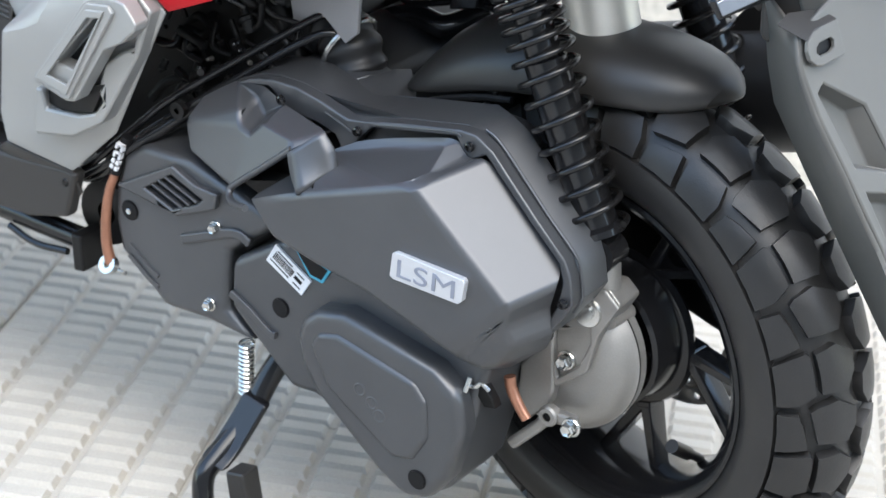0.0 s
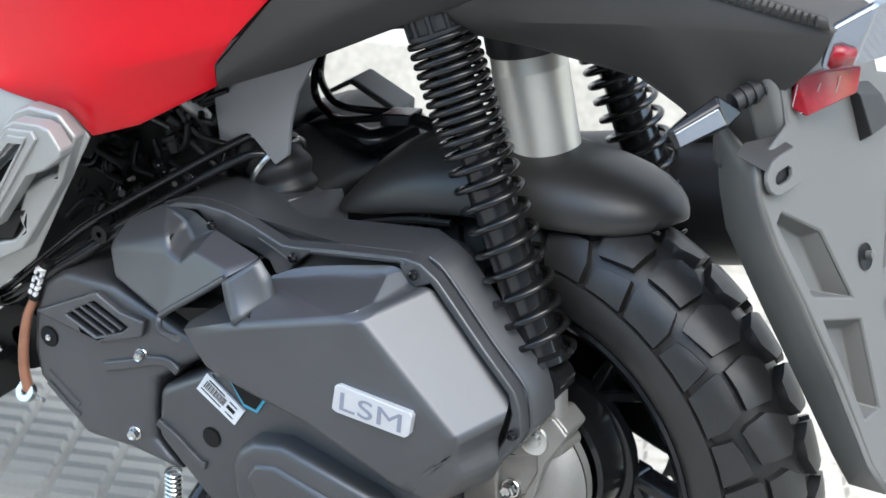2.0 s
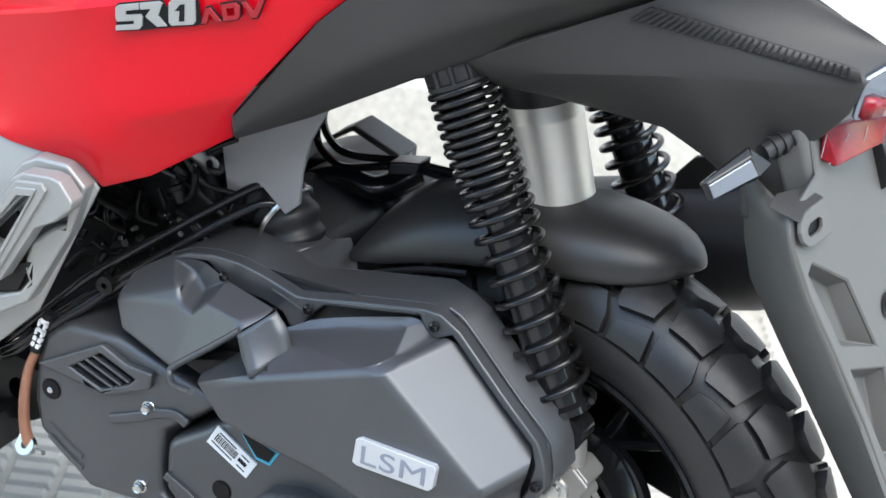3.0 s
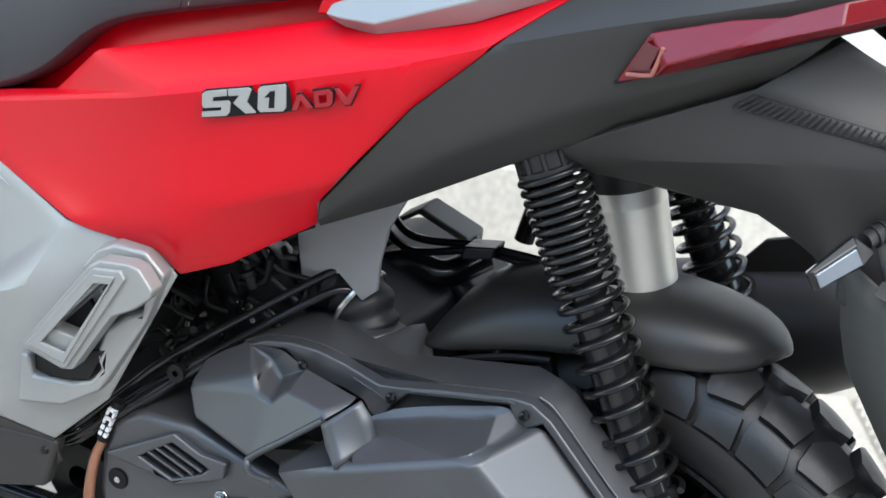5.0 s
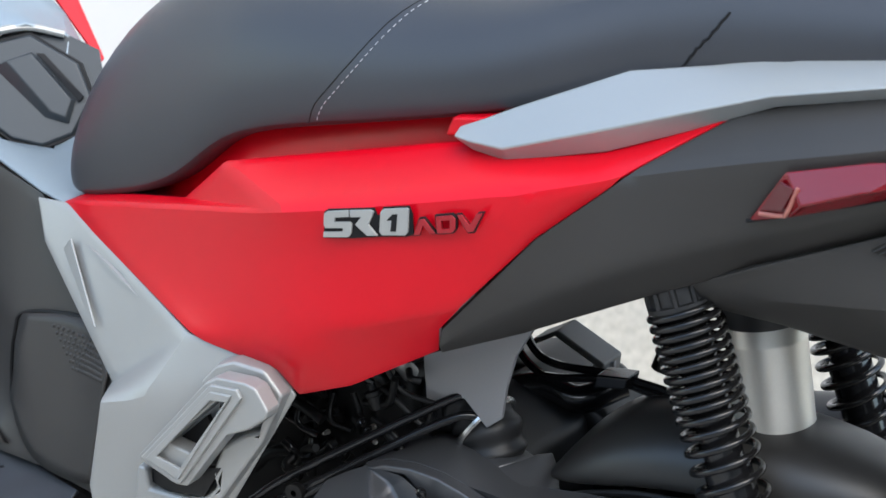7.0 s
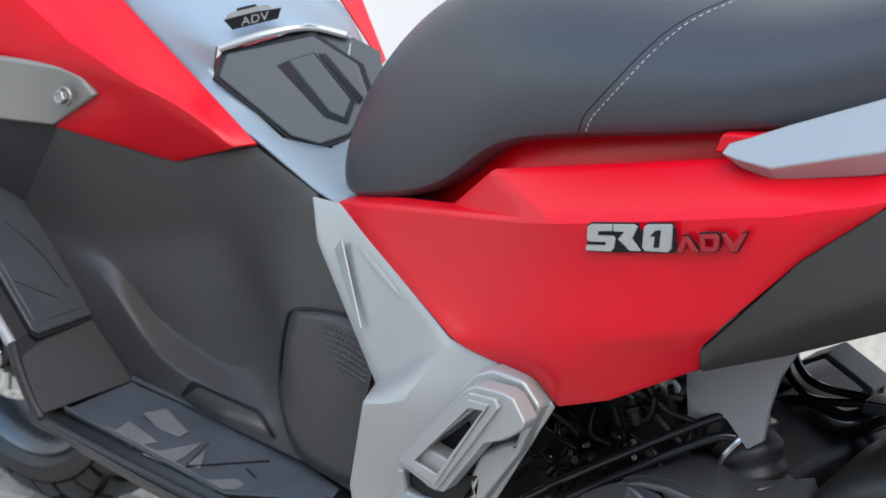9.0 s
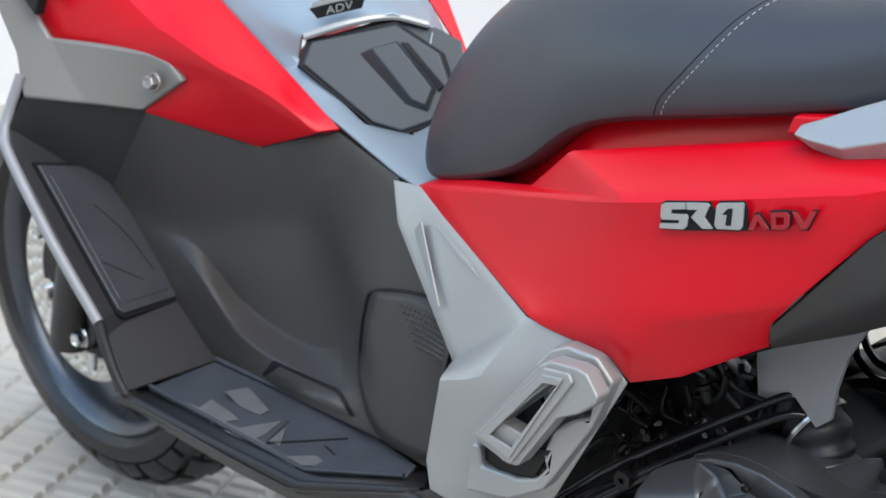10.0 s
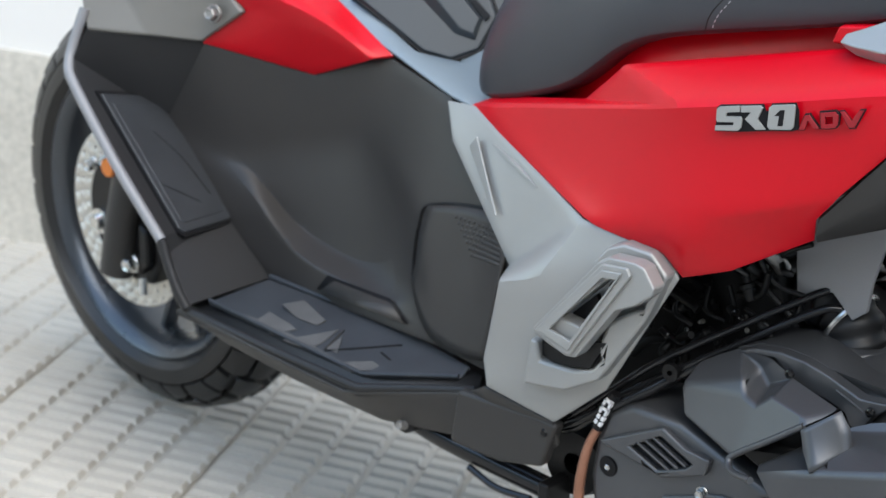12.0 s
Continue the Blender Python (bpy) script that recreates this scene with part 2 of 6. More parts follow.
def wall_band(name, s0, s1, o0, o1, z0, z1, mat, label, cuts=1):
    bm = bmesh.new()
    c = [[[bm.verts.new(along_wall(s, o, z)) for z in (z0, z1)] for o in (o0, o1)] for s in (s0, s1)]
    for a, b, d, e in (((0, 0, 0), (1, 0, 0), (1, 0, 1), (0, 0, 1)), ((0, 1, 0), (1, 1, 0), (1, 1, 1), (0, 1, 1)), ((0, 0, 1), (1, 0, 1), (1, 1, 1), (0, 1, 1)),
                       ((0, 0, 0), (0, 1, 0), (0, 1, 1), (0, 0, 1)), ((1, 0, 0), (1, 1, 0), (1, 1, 1), (1, 0, 1)), ((0, 0, 0), (1, 0, 0), (1, 1, 0), (0, 1, 0))):
        bm.faces.new([c[i][j][k] for i, j, k in (a, b, d, e)])
    return tagged(part(name, bm, mat, smooth=False), label, "wall", kind="structure")


wall_band("wall_plinth", -6, 9, 0.0, -0.3, -0.02, 0.30, ROUGHCAST, "rough-cast beige plinth of the house wall")
wall_band("wall_street", -6, 9, -0.012, -0.3, 0.30, 3.2, WALLWHITE, "smooth white painted house wall above its plinth")
# unseen plain wall, added behind the camera to dim low light and reflections
wall_band("wall_unseen", -14, 14, 8.2, 8.5, -0.02, 4.2, UNSEENWALL, "unseen plain plaster wall added behind the camera to dim low light")

# ---- the scooter ----
bike = tagged(new("scooter"), "red, silver and black scooter leaning on its side stand", "scooter")
bike.matrix_world = LEAN


def band(points, w, t, steps=6):
    """A flat bar along a line: w across it in the x-z plane, t in y."""
    path = smooth_path(points, steps)
    bm = bmesh.new()
    rings = []
    for i, p in enumerate(path):
        d = (path[min(i + 1, len(path) - 1)] - path[max(i - 1, 0)]).normalized()
        a = Vector((-d.z, 0, d.x)).normalized()
        n = Vector((0, 1, 0))
        rings.append([bm.verts.new(p + a * s * w / 2 + n * k * t / 2) for s, k in ((-1, -1), (1, -1), (1, 1), (-1, 1))])
    for a, b in zip(rings, rings[1:]):
        for i in range(4):
            bm.faces.new((a[i], a[(i + 1) % 4], b[(i + 1) % 4], b[i]))
    bm.faces.new(rings[0][::-1])
    bm.faces.new(rings[-1])
    return bm


def plate(outer, holes, m, t):
    """A flat plate with holes, outlined in its own x and y, t thick, laid at the pose m."""
    bm = bmesh.new()
    for loop in (outer, *holes):
        v = [bm.verts.new((a, b, 0)) for a, b in loop]
        for p, q in zip(v, v[1:] + v[:1]):
            bm.edges.new((p, q))
    bmesh.ops.triangle_fill(bm, edges=bm.edges, use_beauty=True, normal=(0, 0, 1))
    for f in list(bm.faces):
        c = f.calc_center_median()
        for hole in holes:
            inside = False
            for (x0, y0), (x1, y1) in zip(hole, hole[1:] + hole[:1]):
                if (y0 > c.y) != (y1 > c.y) and c.x < (x1 - x0) * (c.y - y0) / (y1 - y0) + x0:
                    inside = not inside
            if inside:
                bm.faces.remove(f)
                break
    got = bmesh.ops.extrude_face_region(bm, geom=list(bm.faces))
    bmesh.ops.translate(bm, vec=(0, 0, t), verts=[g for g in got["geom"] if isinstance(g, bmesh.types.BMVert)])
    bm.transform(m)
    return bm


def rod(p, q, r, sides=16, bm=None):
    p, q = Vector(p), Vector(q)
    return spin([(0, 0), (r, 0), (r, (q - p).length), (0, (q - p).length)], toward(p, q - p), sides, bm)


# ---- wheels ----
def tread(bm, rc, tb, n):
    """Rubber blocks of an off-road tread wrapped round the tyre: n pairs, each of two centre and two shoulder blocks a side."""
    def at(d, a, h):
        th, a = radians(d) * 15 / n, radians(a)
        r = rc + (tb + h) * math.cos(a)
        return Vector((r * math.cos(th), (tb + h) * math.sin(a), r * math.sin(th)))
    centre_a = [(0.1, -45.5), (-0.9, -40), (-1.9, -22), (0.8, -4.2), (4.9, -3.4), (8.3, -12), (8.0, -38.5), (4.0, -42.5)]
    centre_b = [(11.4, -36.5), (10.4, -18), (12.9, -4.0), (17.0, -3.4), (20.9, -12.5), (20.5, -35.2), (16, -35.5)]
    shoulder_a = [(0.9, -72), (1.0, -54), (4.2, -49.3), (8.2, -46.0), (9.4, -45.5), (10.2, -55), (11.3, -72)]
    shoulder_b = [(12.7, -72), (11.4, -55), (10.9, -43), (11.6, -39.8), (16, -38.8), (20.6, -38.6), (21.4, -44), (22.9, -55), (23.1, -72)]
    for k in range(n):
        for shape, top in ((centre_a, 0.0), (centre_b, 0.0), (shoulder_a, -0.0012), (shoulder_b, -0.0012)):
            for side in (1, -1):
                pts = []
                for (s0, a0), (s1, a1) in zip(shape, shape[1:] + shape[:1]):
                    pts += [(s0, a0), ((s0 + s1) / 2, (a0 + a1) / 2)]
                cs, ca = sum(p[0] for p in pts) / len(pts), sum(p[1] for p in pts) / len(pts)
                turn = 78.6 - 24 * k + (6 if side < 0 else 0)
                rings = []
                for h, inset in ((-0.0130, 0.10), (top - 0.0016, 0.35), (top - 0.0004, 0.60), (top, 0.75)):
                    ring = []
                    for d, a in pts:
                        u, w = (d - cs) * 4.5, (a - ca) * 1.2
                        f = 1 - inset * 1.6 / math.hypot(u, w) if inset < 0.7 else 0.45
                        ring.append(bm.verts.new(at(turn - cs - (d - cs) * f, side * (ca + (a - ca) * f), h)))
                    rings.append(ring)
                mid = bm.verts.new(at(turn - cs, side * ca, top))
                m = len(pts)
                for p, q in zip(rings, rings[1:]):
                    for i in range(m):
                        bm.faces.new((p[i], p[(i + 1) % m], q[(i + 1) % m], q[i]))
                for i in range(m):
                    bm.faces.new((rings[-1][i], rings[-1][(i + 1) % m], mid))


def drilled_disc(r0, r1, y, rows, n, hole, m):
    """A brake disc with rows of round holes."""
    bm = bmesh.new()
    for row in range(rows):
        ra, rb = r0 + (r1 - r0) * row / rows, r0 + (r1 - r0) * (row + 1) / rows
        for k in range(n):
            a0, a1 = math.tau * (k + 0.3 * row) / n, math.tau * (k + 1 + 0.3 * row) / n
            am, rm = (a0 + a1) / 2, (ra + rb) / 2
            edge = [(ra, a0), (ra, am), (ra, a1), (rm, a1), (rb, a1), (rb, am), (rb, a0), (rm, a0)]
            centre = Vector((rm * math.cos(am), rm * math.sin(am), 0))
            outer = [Vector((r * math.cos(a), r * math.sin(a), 0)) for r, a in edge]
            inner = [centre + (p - centre).normalized() * hole for p in outer]
            o, i = [[bm.verts.new(m @ (p + Vector((0, 0, y)))) for p in ring] for ring in (outer, inner)]
            for j in range(8):
                bm.faces.new((o[j], o[(j + 1) % 8], i[(j + 1) % 8], i[j]))
    bmesh.ops.remove_doubles(bm, verts=bm.verts, dist=0.0003)
    return bm


def spoke(bm, a0, r0, a1, r1, w0, w1, y, t, m):
    """A tapered arm between two polar places in the wheel's plane."""
    p = Vector((r0 * math.cos(a0), r0 * math.sin(a0), 0))
    q = Vector((r1 * math.cos(a1), r1 * math.sin(a1), 0))
    n = Vector((-(q - p).y, (q - p).x, 0)).normalized()
    c = []
    for e, w, tt in ((p, w0, t), (q, w1, t * 0.8)):
        c.append([bm.verts.new(m @ (e + n * s * w / 2 + Vector((0, 0, y + k * tt / 2)))) for s, k in ((-1, -0.6), (-0.6, -1), (0.6, -1), (1, -0.6), (1, 1), (-1, 1))])
    for i in range(6):
        bm.faces.new((c[0][i], c[0][(i + 1) % 6], c[1][(i + 1) % 6], c[1][i]))
    bm.faces.new(c[0][::-1])
    bm.faces.new(c[1])


def wheel(name, radius, tb, rim_r, n, fork_at, place, mat, label):
    """A cast wheel with its tyre, built round its own axle and set at the pose place."""
    root = new(name)
    root.parent = bike
    root.matrix_basis = place
    tagged(root, label)
    rc = radius - tb
    m = pose(0, 0, 0, 90)
    w = tb * 0.80
    prof = [(rim_r - 0.012, -w + 0.010), (rim_r - 0.001, -w + 0.003), (rim_r + 0.002, -w - 0.001), (rim_r + 0.010, -tb * 0.93), ((rim_r + rc) / 2 + 0.004, -tb * 0.985)]
    for a in np.linspace(-86, 86, 61):
        t2 = tb - 0.0016 if abs(a) > 72.5 else tb - 0.0110
        prof.append((rc + t2 * math.cos(radians(a)), t2 * math.sin(radians(a))))
    prof += [(r, -y) for r, y in prof[4::-1]]
    part("tyre", spin(prof, m, 120), RUBBER, root, "black rubber tyre")
    bm = bmesh.new()
    tread(bm, rc, tb, n)
    part("tread", bm, RUBBER, root, "chunky block tread", smooth=True)
    rim = [(rim_r - 0.012, -w + 0.002), (rim_r - 0.002, -w - 0.004), (rim_r + 0.0015, -w - 0.002), (rim_r - 0.001, -w + 0.004), (rim_r - 0.012, -w + 0.02), (rim_r - 0.014, w - 0.02), (rim_r - 0.001, w - 0.004),
           (rim_r + 0.0015, w + 0.002), (rim_r - 0.002, w + 0.004), (rim_r - 0.012, w - 0.002), (rim_r - 0.018, w - 0.014), (rim_r - 0.024, 0.006), (rim_r - 0.024, -0.006), (rim_r - 0.018, -w + 0.014), (rim_r - 0.012, -w + 0.002)]
    part("rim", spin(rim, m, 120), mat, root, "gloss rim")
    part("hub", spin([(0, -0.050), (0.026, -0.050), (0.030, -0.046), (0.042, -0.028), (0.044, 0.028), (0.036, 0.05), (0, 0.05)], m, 40), mat, root)
    for k in range(5):
        a = math.tau * k / 5 + fork_at
        bm = bmesh.new()
        spoke(bm, a + 0.03, 0.036, a, 0.082, 0.024, 0.017, 0, 0.036, m)
        spoke(bm, a + 0.02, 0.076, a - 0.06, rim_r - 0.016, 0.012, 0.010, 0, 0.028, m)
        spoke(bm, a - 0.02, 0.076, a - 0.52, rim_r - 0.016, 0.012, 0.010, 0, 0.028, m)
        part("spoke", bm, mat, root, bevel=0.003)
    return root


REAR = Matrix.Translation((0.0033, 0, 0.2595)) @ Matrix.Rotation(radians(-10.5), 4, "Z") @ Matrix.Rotation(radians(3.1), 4, "X")
rear = wheel("rear_wheel", 0.2657, 0.067, 0.1705, 15, radians(-72), REAR, GLOSS, "gloss black alloy wheel with a block-tread tyre")
part("brake_disc", drilled_disc(0.070, 0.106, 0, 2, 22, 0.0042, pose(0, 0.058, 0, 90)), ALLOY, rear, "drilled steel brake disc", thick=0.004)
part("hub_flange", spin([(0.05, 0.006), (0.074, 0.006), (0.080, 0.003), (0.082, -0.004), (0.078, -0.010), (0.05, -0.012)], pose(0, -0.014, 0.006, 90), 64), GLOSS, rear, "gloss black rounded hub flange")
HUB = pose(0, -0.040, 0.010, 90)
drum = part("hub_cover", spin([(0.014, 0.006), (0.018, 0.014), (0.026, 0.014), (0.028, 0.0), (0.062, 0.0), (0.064, 0.012), (0.068, 0.015), (0.072, 0.012), (0.073, 0.0), (0.074, -0.025), (0.03, -0.03)], HUB, 64), GLOSS, rear, "black ribbed hub drum")
for k in range(9):
    a = math.tau * k / 9
    bm = bmesh.new()
    spoke(bm, a, 0.026, a, 0.064, 0.0035, 0.0035, 0.004, 0.010, HUB)
    part("hub_rib", bm, GLOSS, drum)
# caliper outline widened into a dark screen that hides the bright disc
part("rear_caliper", slab([(-0.06, 0.37), (-0.03, 0.398), (0.03, 0.400), (0.085, 0.375), (0.125, 0.330), (0.140, 0.275), (0.132, 0.235), (0.060, 0.255), (0.0, 0.275), (-0.065, 0.285), (-0.085, 0.33)], 0.048, 0.085), DULL, bike, "black rear brake caliper, widened as a dark screen before the disc", bevel=0.006)
bm = rod((0.0848, 0.004, -0.1172), (0.0865, -0.022, -0.096), 0.0048)
rod((0.0862, -0.018, -0.1000), (0.0885, -0.046, -0.078), 0.0070, 12, bm)
part("valve", bm, RUBBER, rear, "black rubber valve stem with cap")

# ---- rear suspension ----
def shock(y):
    root = tagged(new("shock_absorber"), "black shock absorber with a gloss coil spring")
    root.parent = bike
    a, b = Vector((-0.121, y, 0.703)), Vector((0.0245, y * 1.08, 0.388))
    d = (b - a).normalized()
    u = d.cross(Vector((0, 1, 0))).normalized()
    v = d.cross(u)
    L = (b - a).length
    part("damper", spin([(0, 0.0), (0.017, 0.0), (0.017, 0.16), (0.0205, 0.164), (0.0205, L - 0.026), (0.025, L - 0.022), (0.025, L - 0.016), (0.012, L - 0.013), (0.012, L), (0, L)], toward(a, d), 28), GLOSS, root)
    cap = part("top_cap", spin([(0, -0.012), (0.020, -0.012), (0.0285, -0.006), (0.0295, 0.002), (0.0255, 0.003), (0.0255, 0.020), (0.029, 0.021), (0.029, 0.025), (0.02, 0.026), (0, 0.026)], toward(a, d), 28), PLASTIC, root, "black notched spring seat")
    for k in range(10):
        w = math.cos(math.tau * k / 10) * u + math.sin(math.tau * k / 10) * v
        part("notch_rib", rod(a + w * 0.0262 + d * 0.002, a + w * 0.0262 + d * 0.022, 0.0028, 6), PLASTIC, cap)
    pts = []
    turns, steps = 21.0, 28
    n = int(turns * steps)
    total = L - 0.022 - 0.026
    pitch = [0.009 + 0.014 * min(1, max(0, (turns * i / n - 9) / 7)) for i in range(n + 1)]
    way = np.concatenate([[0], np.cumsum(pitch[:-1])])
    way = way * total / way[-1]
    for i in range(n + 1):
        ang = math.tau * turns * i / n
        pts.append(a + d * (0.026 + way[i]) + 0.0285 * (math.cos(ang) * u + math.sin(ang) * v))
    part("spring", tube(pts, 0.0033, 12, 0), SPRINGBLACK, root, "gloss black coil spring with tight upper coils")
    part("lower_eye", spin([(0.008, -0.014), (0.017, -0.014), (0.017, 0.014), (0.008, 0.014), (0.008, -0.014)], pose(b.x, b.y, b.z, 90), 24), GLOSS, root)
    part("eye_bolt", spin([(0, -0.018), (0.009, -0.018), (0.009, 0.018), (0, 0.018)], pose(b.x, b.y, b.z, 90), 6), ZINC, root)
    part("clevis", rod(b + Vector((0, 0, 0)), b + Vector((0.004, 0, -0.045)), 0.015), ALLOY, root, "cast alloy fork at the lower end")
    return root


shock(-0.102)
shock(0.158)
a, b = Vector((-0.092, 0, 0.70)), Vector((-0.050, 0, 0.536))
L = (b - a).length
can = part("canister", spin([(0, 0), (0.0350, 0), (0.0350, 0.072), (0.0356, 0.0735), (0.0356, 0.0755), (0.0352, 0.077), (0.0352, L - 0.002), (0.033, L), (0, L)], toward(a, b - a), 48), BRUSHED, bike, "brushed alloy reservoir canister")
part("collar", spin([(0, -0.006), (0.030, -0.006), (0.0365, 0.0), (0.0375, 0.004), (0.0375, 0.056), (0.0355, 0.059), (0.034, 0.059)], toward(a, b - a), 40), PLASTIC, can, "black plastic collar")

bm = bmesh.new()
stations = ((0.094, 0.521, 0.010, 0.517), (0.086, 0.535, 0.034, 0.515), (0.062, 0.550, 0.055, 0.511), (0.02, 0.560, 0.066, 0.508), (-0.04, 0.562, 0.072, 0.505), (-0.10, 0.558, 0.075, 0.498), (-0.145, 0.552, 0.076, 0.487), (-0.185, 0.534, 0.074, 0.474), (-0.215, 0.506, 0.066, 0.466), (-0.228, 0.480, 0.052, 0.462))
rows = []
for x, zr, w, ze in stations:
    rows.append([bm.verts.new((x + 0.012 * abs(k) ** 2 * -1, w * math.sin(k * math.pi / 2), ze + (zr - ze) * math.cos(k * math.pi / 2) ** 0.8)) for k in np.linspace(-1, 1, 17)])
for p, q in zip(rows, rows[1:]):
    for i in range(16):
        bm.faces.new((p[i], p[i + 1], q[i + 1], q[i]))
fender = part("rear_fender", bm, FENDER, bike, "matt black hugger over the rear tyre", thick=0.004)
sub = fender.modifiers.new("smooth", "SUBSURF")
sub.levels = sub.render_levels = 1
part("fender_bracket", tube([(-0.2140, -0.08, 0.4560), (-0.2020, -0.08, 0.4640), (-0.1830, -0.082, 0.4740), (-0.1400, -0.083, 0.4880), (-0.1000, -0.083, 0.4950)], 0.0035, 8), DULL, fender, "black wire stay under the mudguard")
part("fender_clip", band([(-0.2260, -0.085, 0.4400), (-0.2150, -0.085, 0.4520), (-0.1980, -0.085, 0.4560)], 0.012, 0.014), DULL, fender, bevel=0.003)

# exhaust silencer on the far side
bm = spin([(0, 0), (0.045, 0), (0.062, 0.015), (0.068, 0.05), (0.068, 0.29), (0.06, 0.32), (0.035, 0.33), (0.03, 0.31), (0, 0.31)], toward((-0.21, 0.215, 0.385), (0.9, 0.02, 0.24)), 48)
silencer = part("silencer", bm, PLASTIC, bike, "matt black exhaust silencer")
bm = slab([(-0.10, 0.40), (-0.030, 0.500), (0.003, 0.541), (0.045, 0.555), (0.07, 0.52), (0.05, 0.46)], 0.196, 0.204)
part("heat_shield", bm, PLASTIC, silencer, bevel=0.002)

def shell(name, verts, polys, mat, parent, label="", sharp="", thick=0.004, levels=3, edge=0.0015):
    """A moulded panel: soft inside, with its outline kept and the named edges creased (a-b:0.7)."""
    bm = bmesh.new()
    ec = bm.edges.layers.float.new("crease_edge")
    vc = bm.verts.layers.float.new("crease_vert")
    v = {k: bm.verts.new(p) for k, p in verts.items()}
    for poly in polys:
        bm.faces.new([v[k] for k in poly.split()])
    for e in bm.edges:
        if e.is_boundary:
            e[ec] = 1.0
            for w in e.verts:
                w[vc] = 1.0
    for item in sharp.split():
        pair, c = item.split(":")
        a, b = pair.split("-")
        e = bm.edges.get((v[a], v[b]))
        if e:
            e[ec] = float(c)
    ob = part(name, bm, mat, parent, label)
    s = ob.modifiers.new("smooth", "SUBSURF")
    s.levels = s.render_levels = levels
    t = ob.modifiers.new("thickness", "SOLIDIFY")
    t.thickness, t.offset = thick, 0.0
    if edge:
        b = ob.modifiers.new("edge", "BEVEL")
        b.width, b.segments, b.limit_method, b.angle_limit = edge, 2, "ANGLE", radians(50)
    return ob


# ---- engine and drive ----
engine = bike
cvt = part("drive_cover_front", slab([(-0.496, 0.335), (-0.486, 0.370), (-0.458, 0.388), (-0.40, 0.388), (-0.285, 0.352), (-0.349, 0.303), (-0.3515, 0.240), (-0.317, 0.212), (-0.379, 0.219), (-0.434, 0.217), (-0.492, 0.264), (-0.498, 0.295)], -0.190, -0.10),
           GRAPHITE, engine, "graphite drive cover with louvres", bevel=0.009, angle=30)
part("louvre_panel", plate([(-0.488, 0.340), (-0.415, 0.381), (-0.386, 0.368), (-0.358, 0.366), (-0.361, 0.349), (-0.409, 0.328), (-0.45, 0.334)], [[(-0.450, 0.347), (-0.416, 0.371), (-0.377, 0.355), (-0.384, 0.348), (-0.415, 0.334)]], pose(0, -0.189, 0, 90), 0.009), GRAPHITE, cvt, "raised frame round the louvres", bevel=0.0025)
# flat black slab paints the shade behind the louvres
part("louvre_shade", slab([(-0.452, 0.347), (-0.416, 0.373), (-0.375, 0.355), (-0.384, 0.346), (-0.415, 0.332)], -0.1915, -0.189), INKSHADE, cvt)
for (x0, z0), (x1, z1) in (((-0.441, 0.3545), (-0.402, 0.339)), ((-0.4325, 0.3605), (-0.3925, 0.3445)), ((-0.424, 0.3665), (-0.3835, 0.350))):
    part("louvre", band([(x0, -0.195, z0), ((x0 + x1) / 2, -0.195, (z0 + z1) / 2), (x1, -0.195, z1)], 0.0022, 0.006), GRAPHITE, cvt, "thin louvre bar", bevel=0.0006)
part("ridge", band([(-0.408, -0.190, 0.302), (-0.385, -0.190, 0.311), (-0.352, -0.190, 0.325), (-0.335, -0.190, 0.328), (-0.322, -0.190, 0.322)], 0.010, 0.008), GRAPHITE, cvt, bevel=0.003)
for k in range(2):
    part("rib", band([(-0.478, -0.189, 0.275 - 0.012 * k), (-0.452, -0.189, 0.256 - 0.012 * k), (-0.44, -0.189, 0.25 - 0.012 * k)], 0.005, 0.006), GRAPHITE, cvt)
for x, z in ((-0.365, 0.327), (-0.373, 0.240)):
    bolt((x, -0.190, z), (0, -1, 0), 0.0058, cvt, h=0.006)
# black disc paints the shade of the sunken bolt seat
part("bolt_shade", spin([(0, 0.0012), (0.0095, 0.0012), (0.0095, 0), (0.011, 0)], pose(-0.476, -0.1905, 0.313, 90), 24), INKSHADE, cvt)
bolt((-0.4755, -0.190, 0.313), (0, -1, 0), 0.0038, cvt, h=0.003)
rear_cover = part("drive_cover_rear", slab([(-0.280, 0.340), (-0.343, 0.300), (-0.345, 0.248), (-0.268, 0.182), (-0.236, 0.184), (-0.138, 0.121), (-0.107, 0.117), (-0.076, 0.139), (-0.054, 0.226), (-0.035, 0.30), (-0.08, 0.36), (-0.2, 0.40)], -0.196, -0.10),
                  GRAPHITE, engine, "graphite rear drive cover", bevel=0.010, angle=30)
oval = part("belt_cover", slab([(-0.246, 0.256), (-0.241, 0.277), (-0.222, 0.293), (-0.190, 0.300), (-0.085, 0.276), (-0.058, 0.254), (-0.052, 0.215), (-0.066, 0.162), (-0.090, 0.130), (-0.118, 0.126), (-0.148, 0.143), (-0.222, 0.202), (-0.240, 0.228)], -0.219, -0.185),
            GRAPHITE, bike, "raised oval belt cover", bevel=0.012, angle=30, segs=4)
part("boss", slab([(-0.226, 0.256), (-0.217, 0.272), (-0.194, 0.277), (-0.105, 0.256), (-0.09, 0.238), (-0.088, 0.20), (-0.104, 0.172), (-0.128, 0.168), (-0.205, 0.217)], -0.223, -0.21), GRAPHITE, oval, bevel=0.006, angle=30)
for x, z in ((-0.165, 0.229), (-0.151, 0.219), (-0.142, 0.208)):
    part("emblem", spin([(0.0045, 0), (0.006, 0.0006), (0.0075, 0)], pose(x, -0.223, z, 90), 16), GRAPHITE, oval)
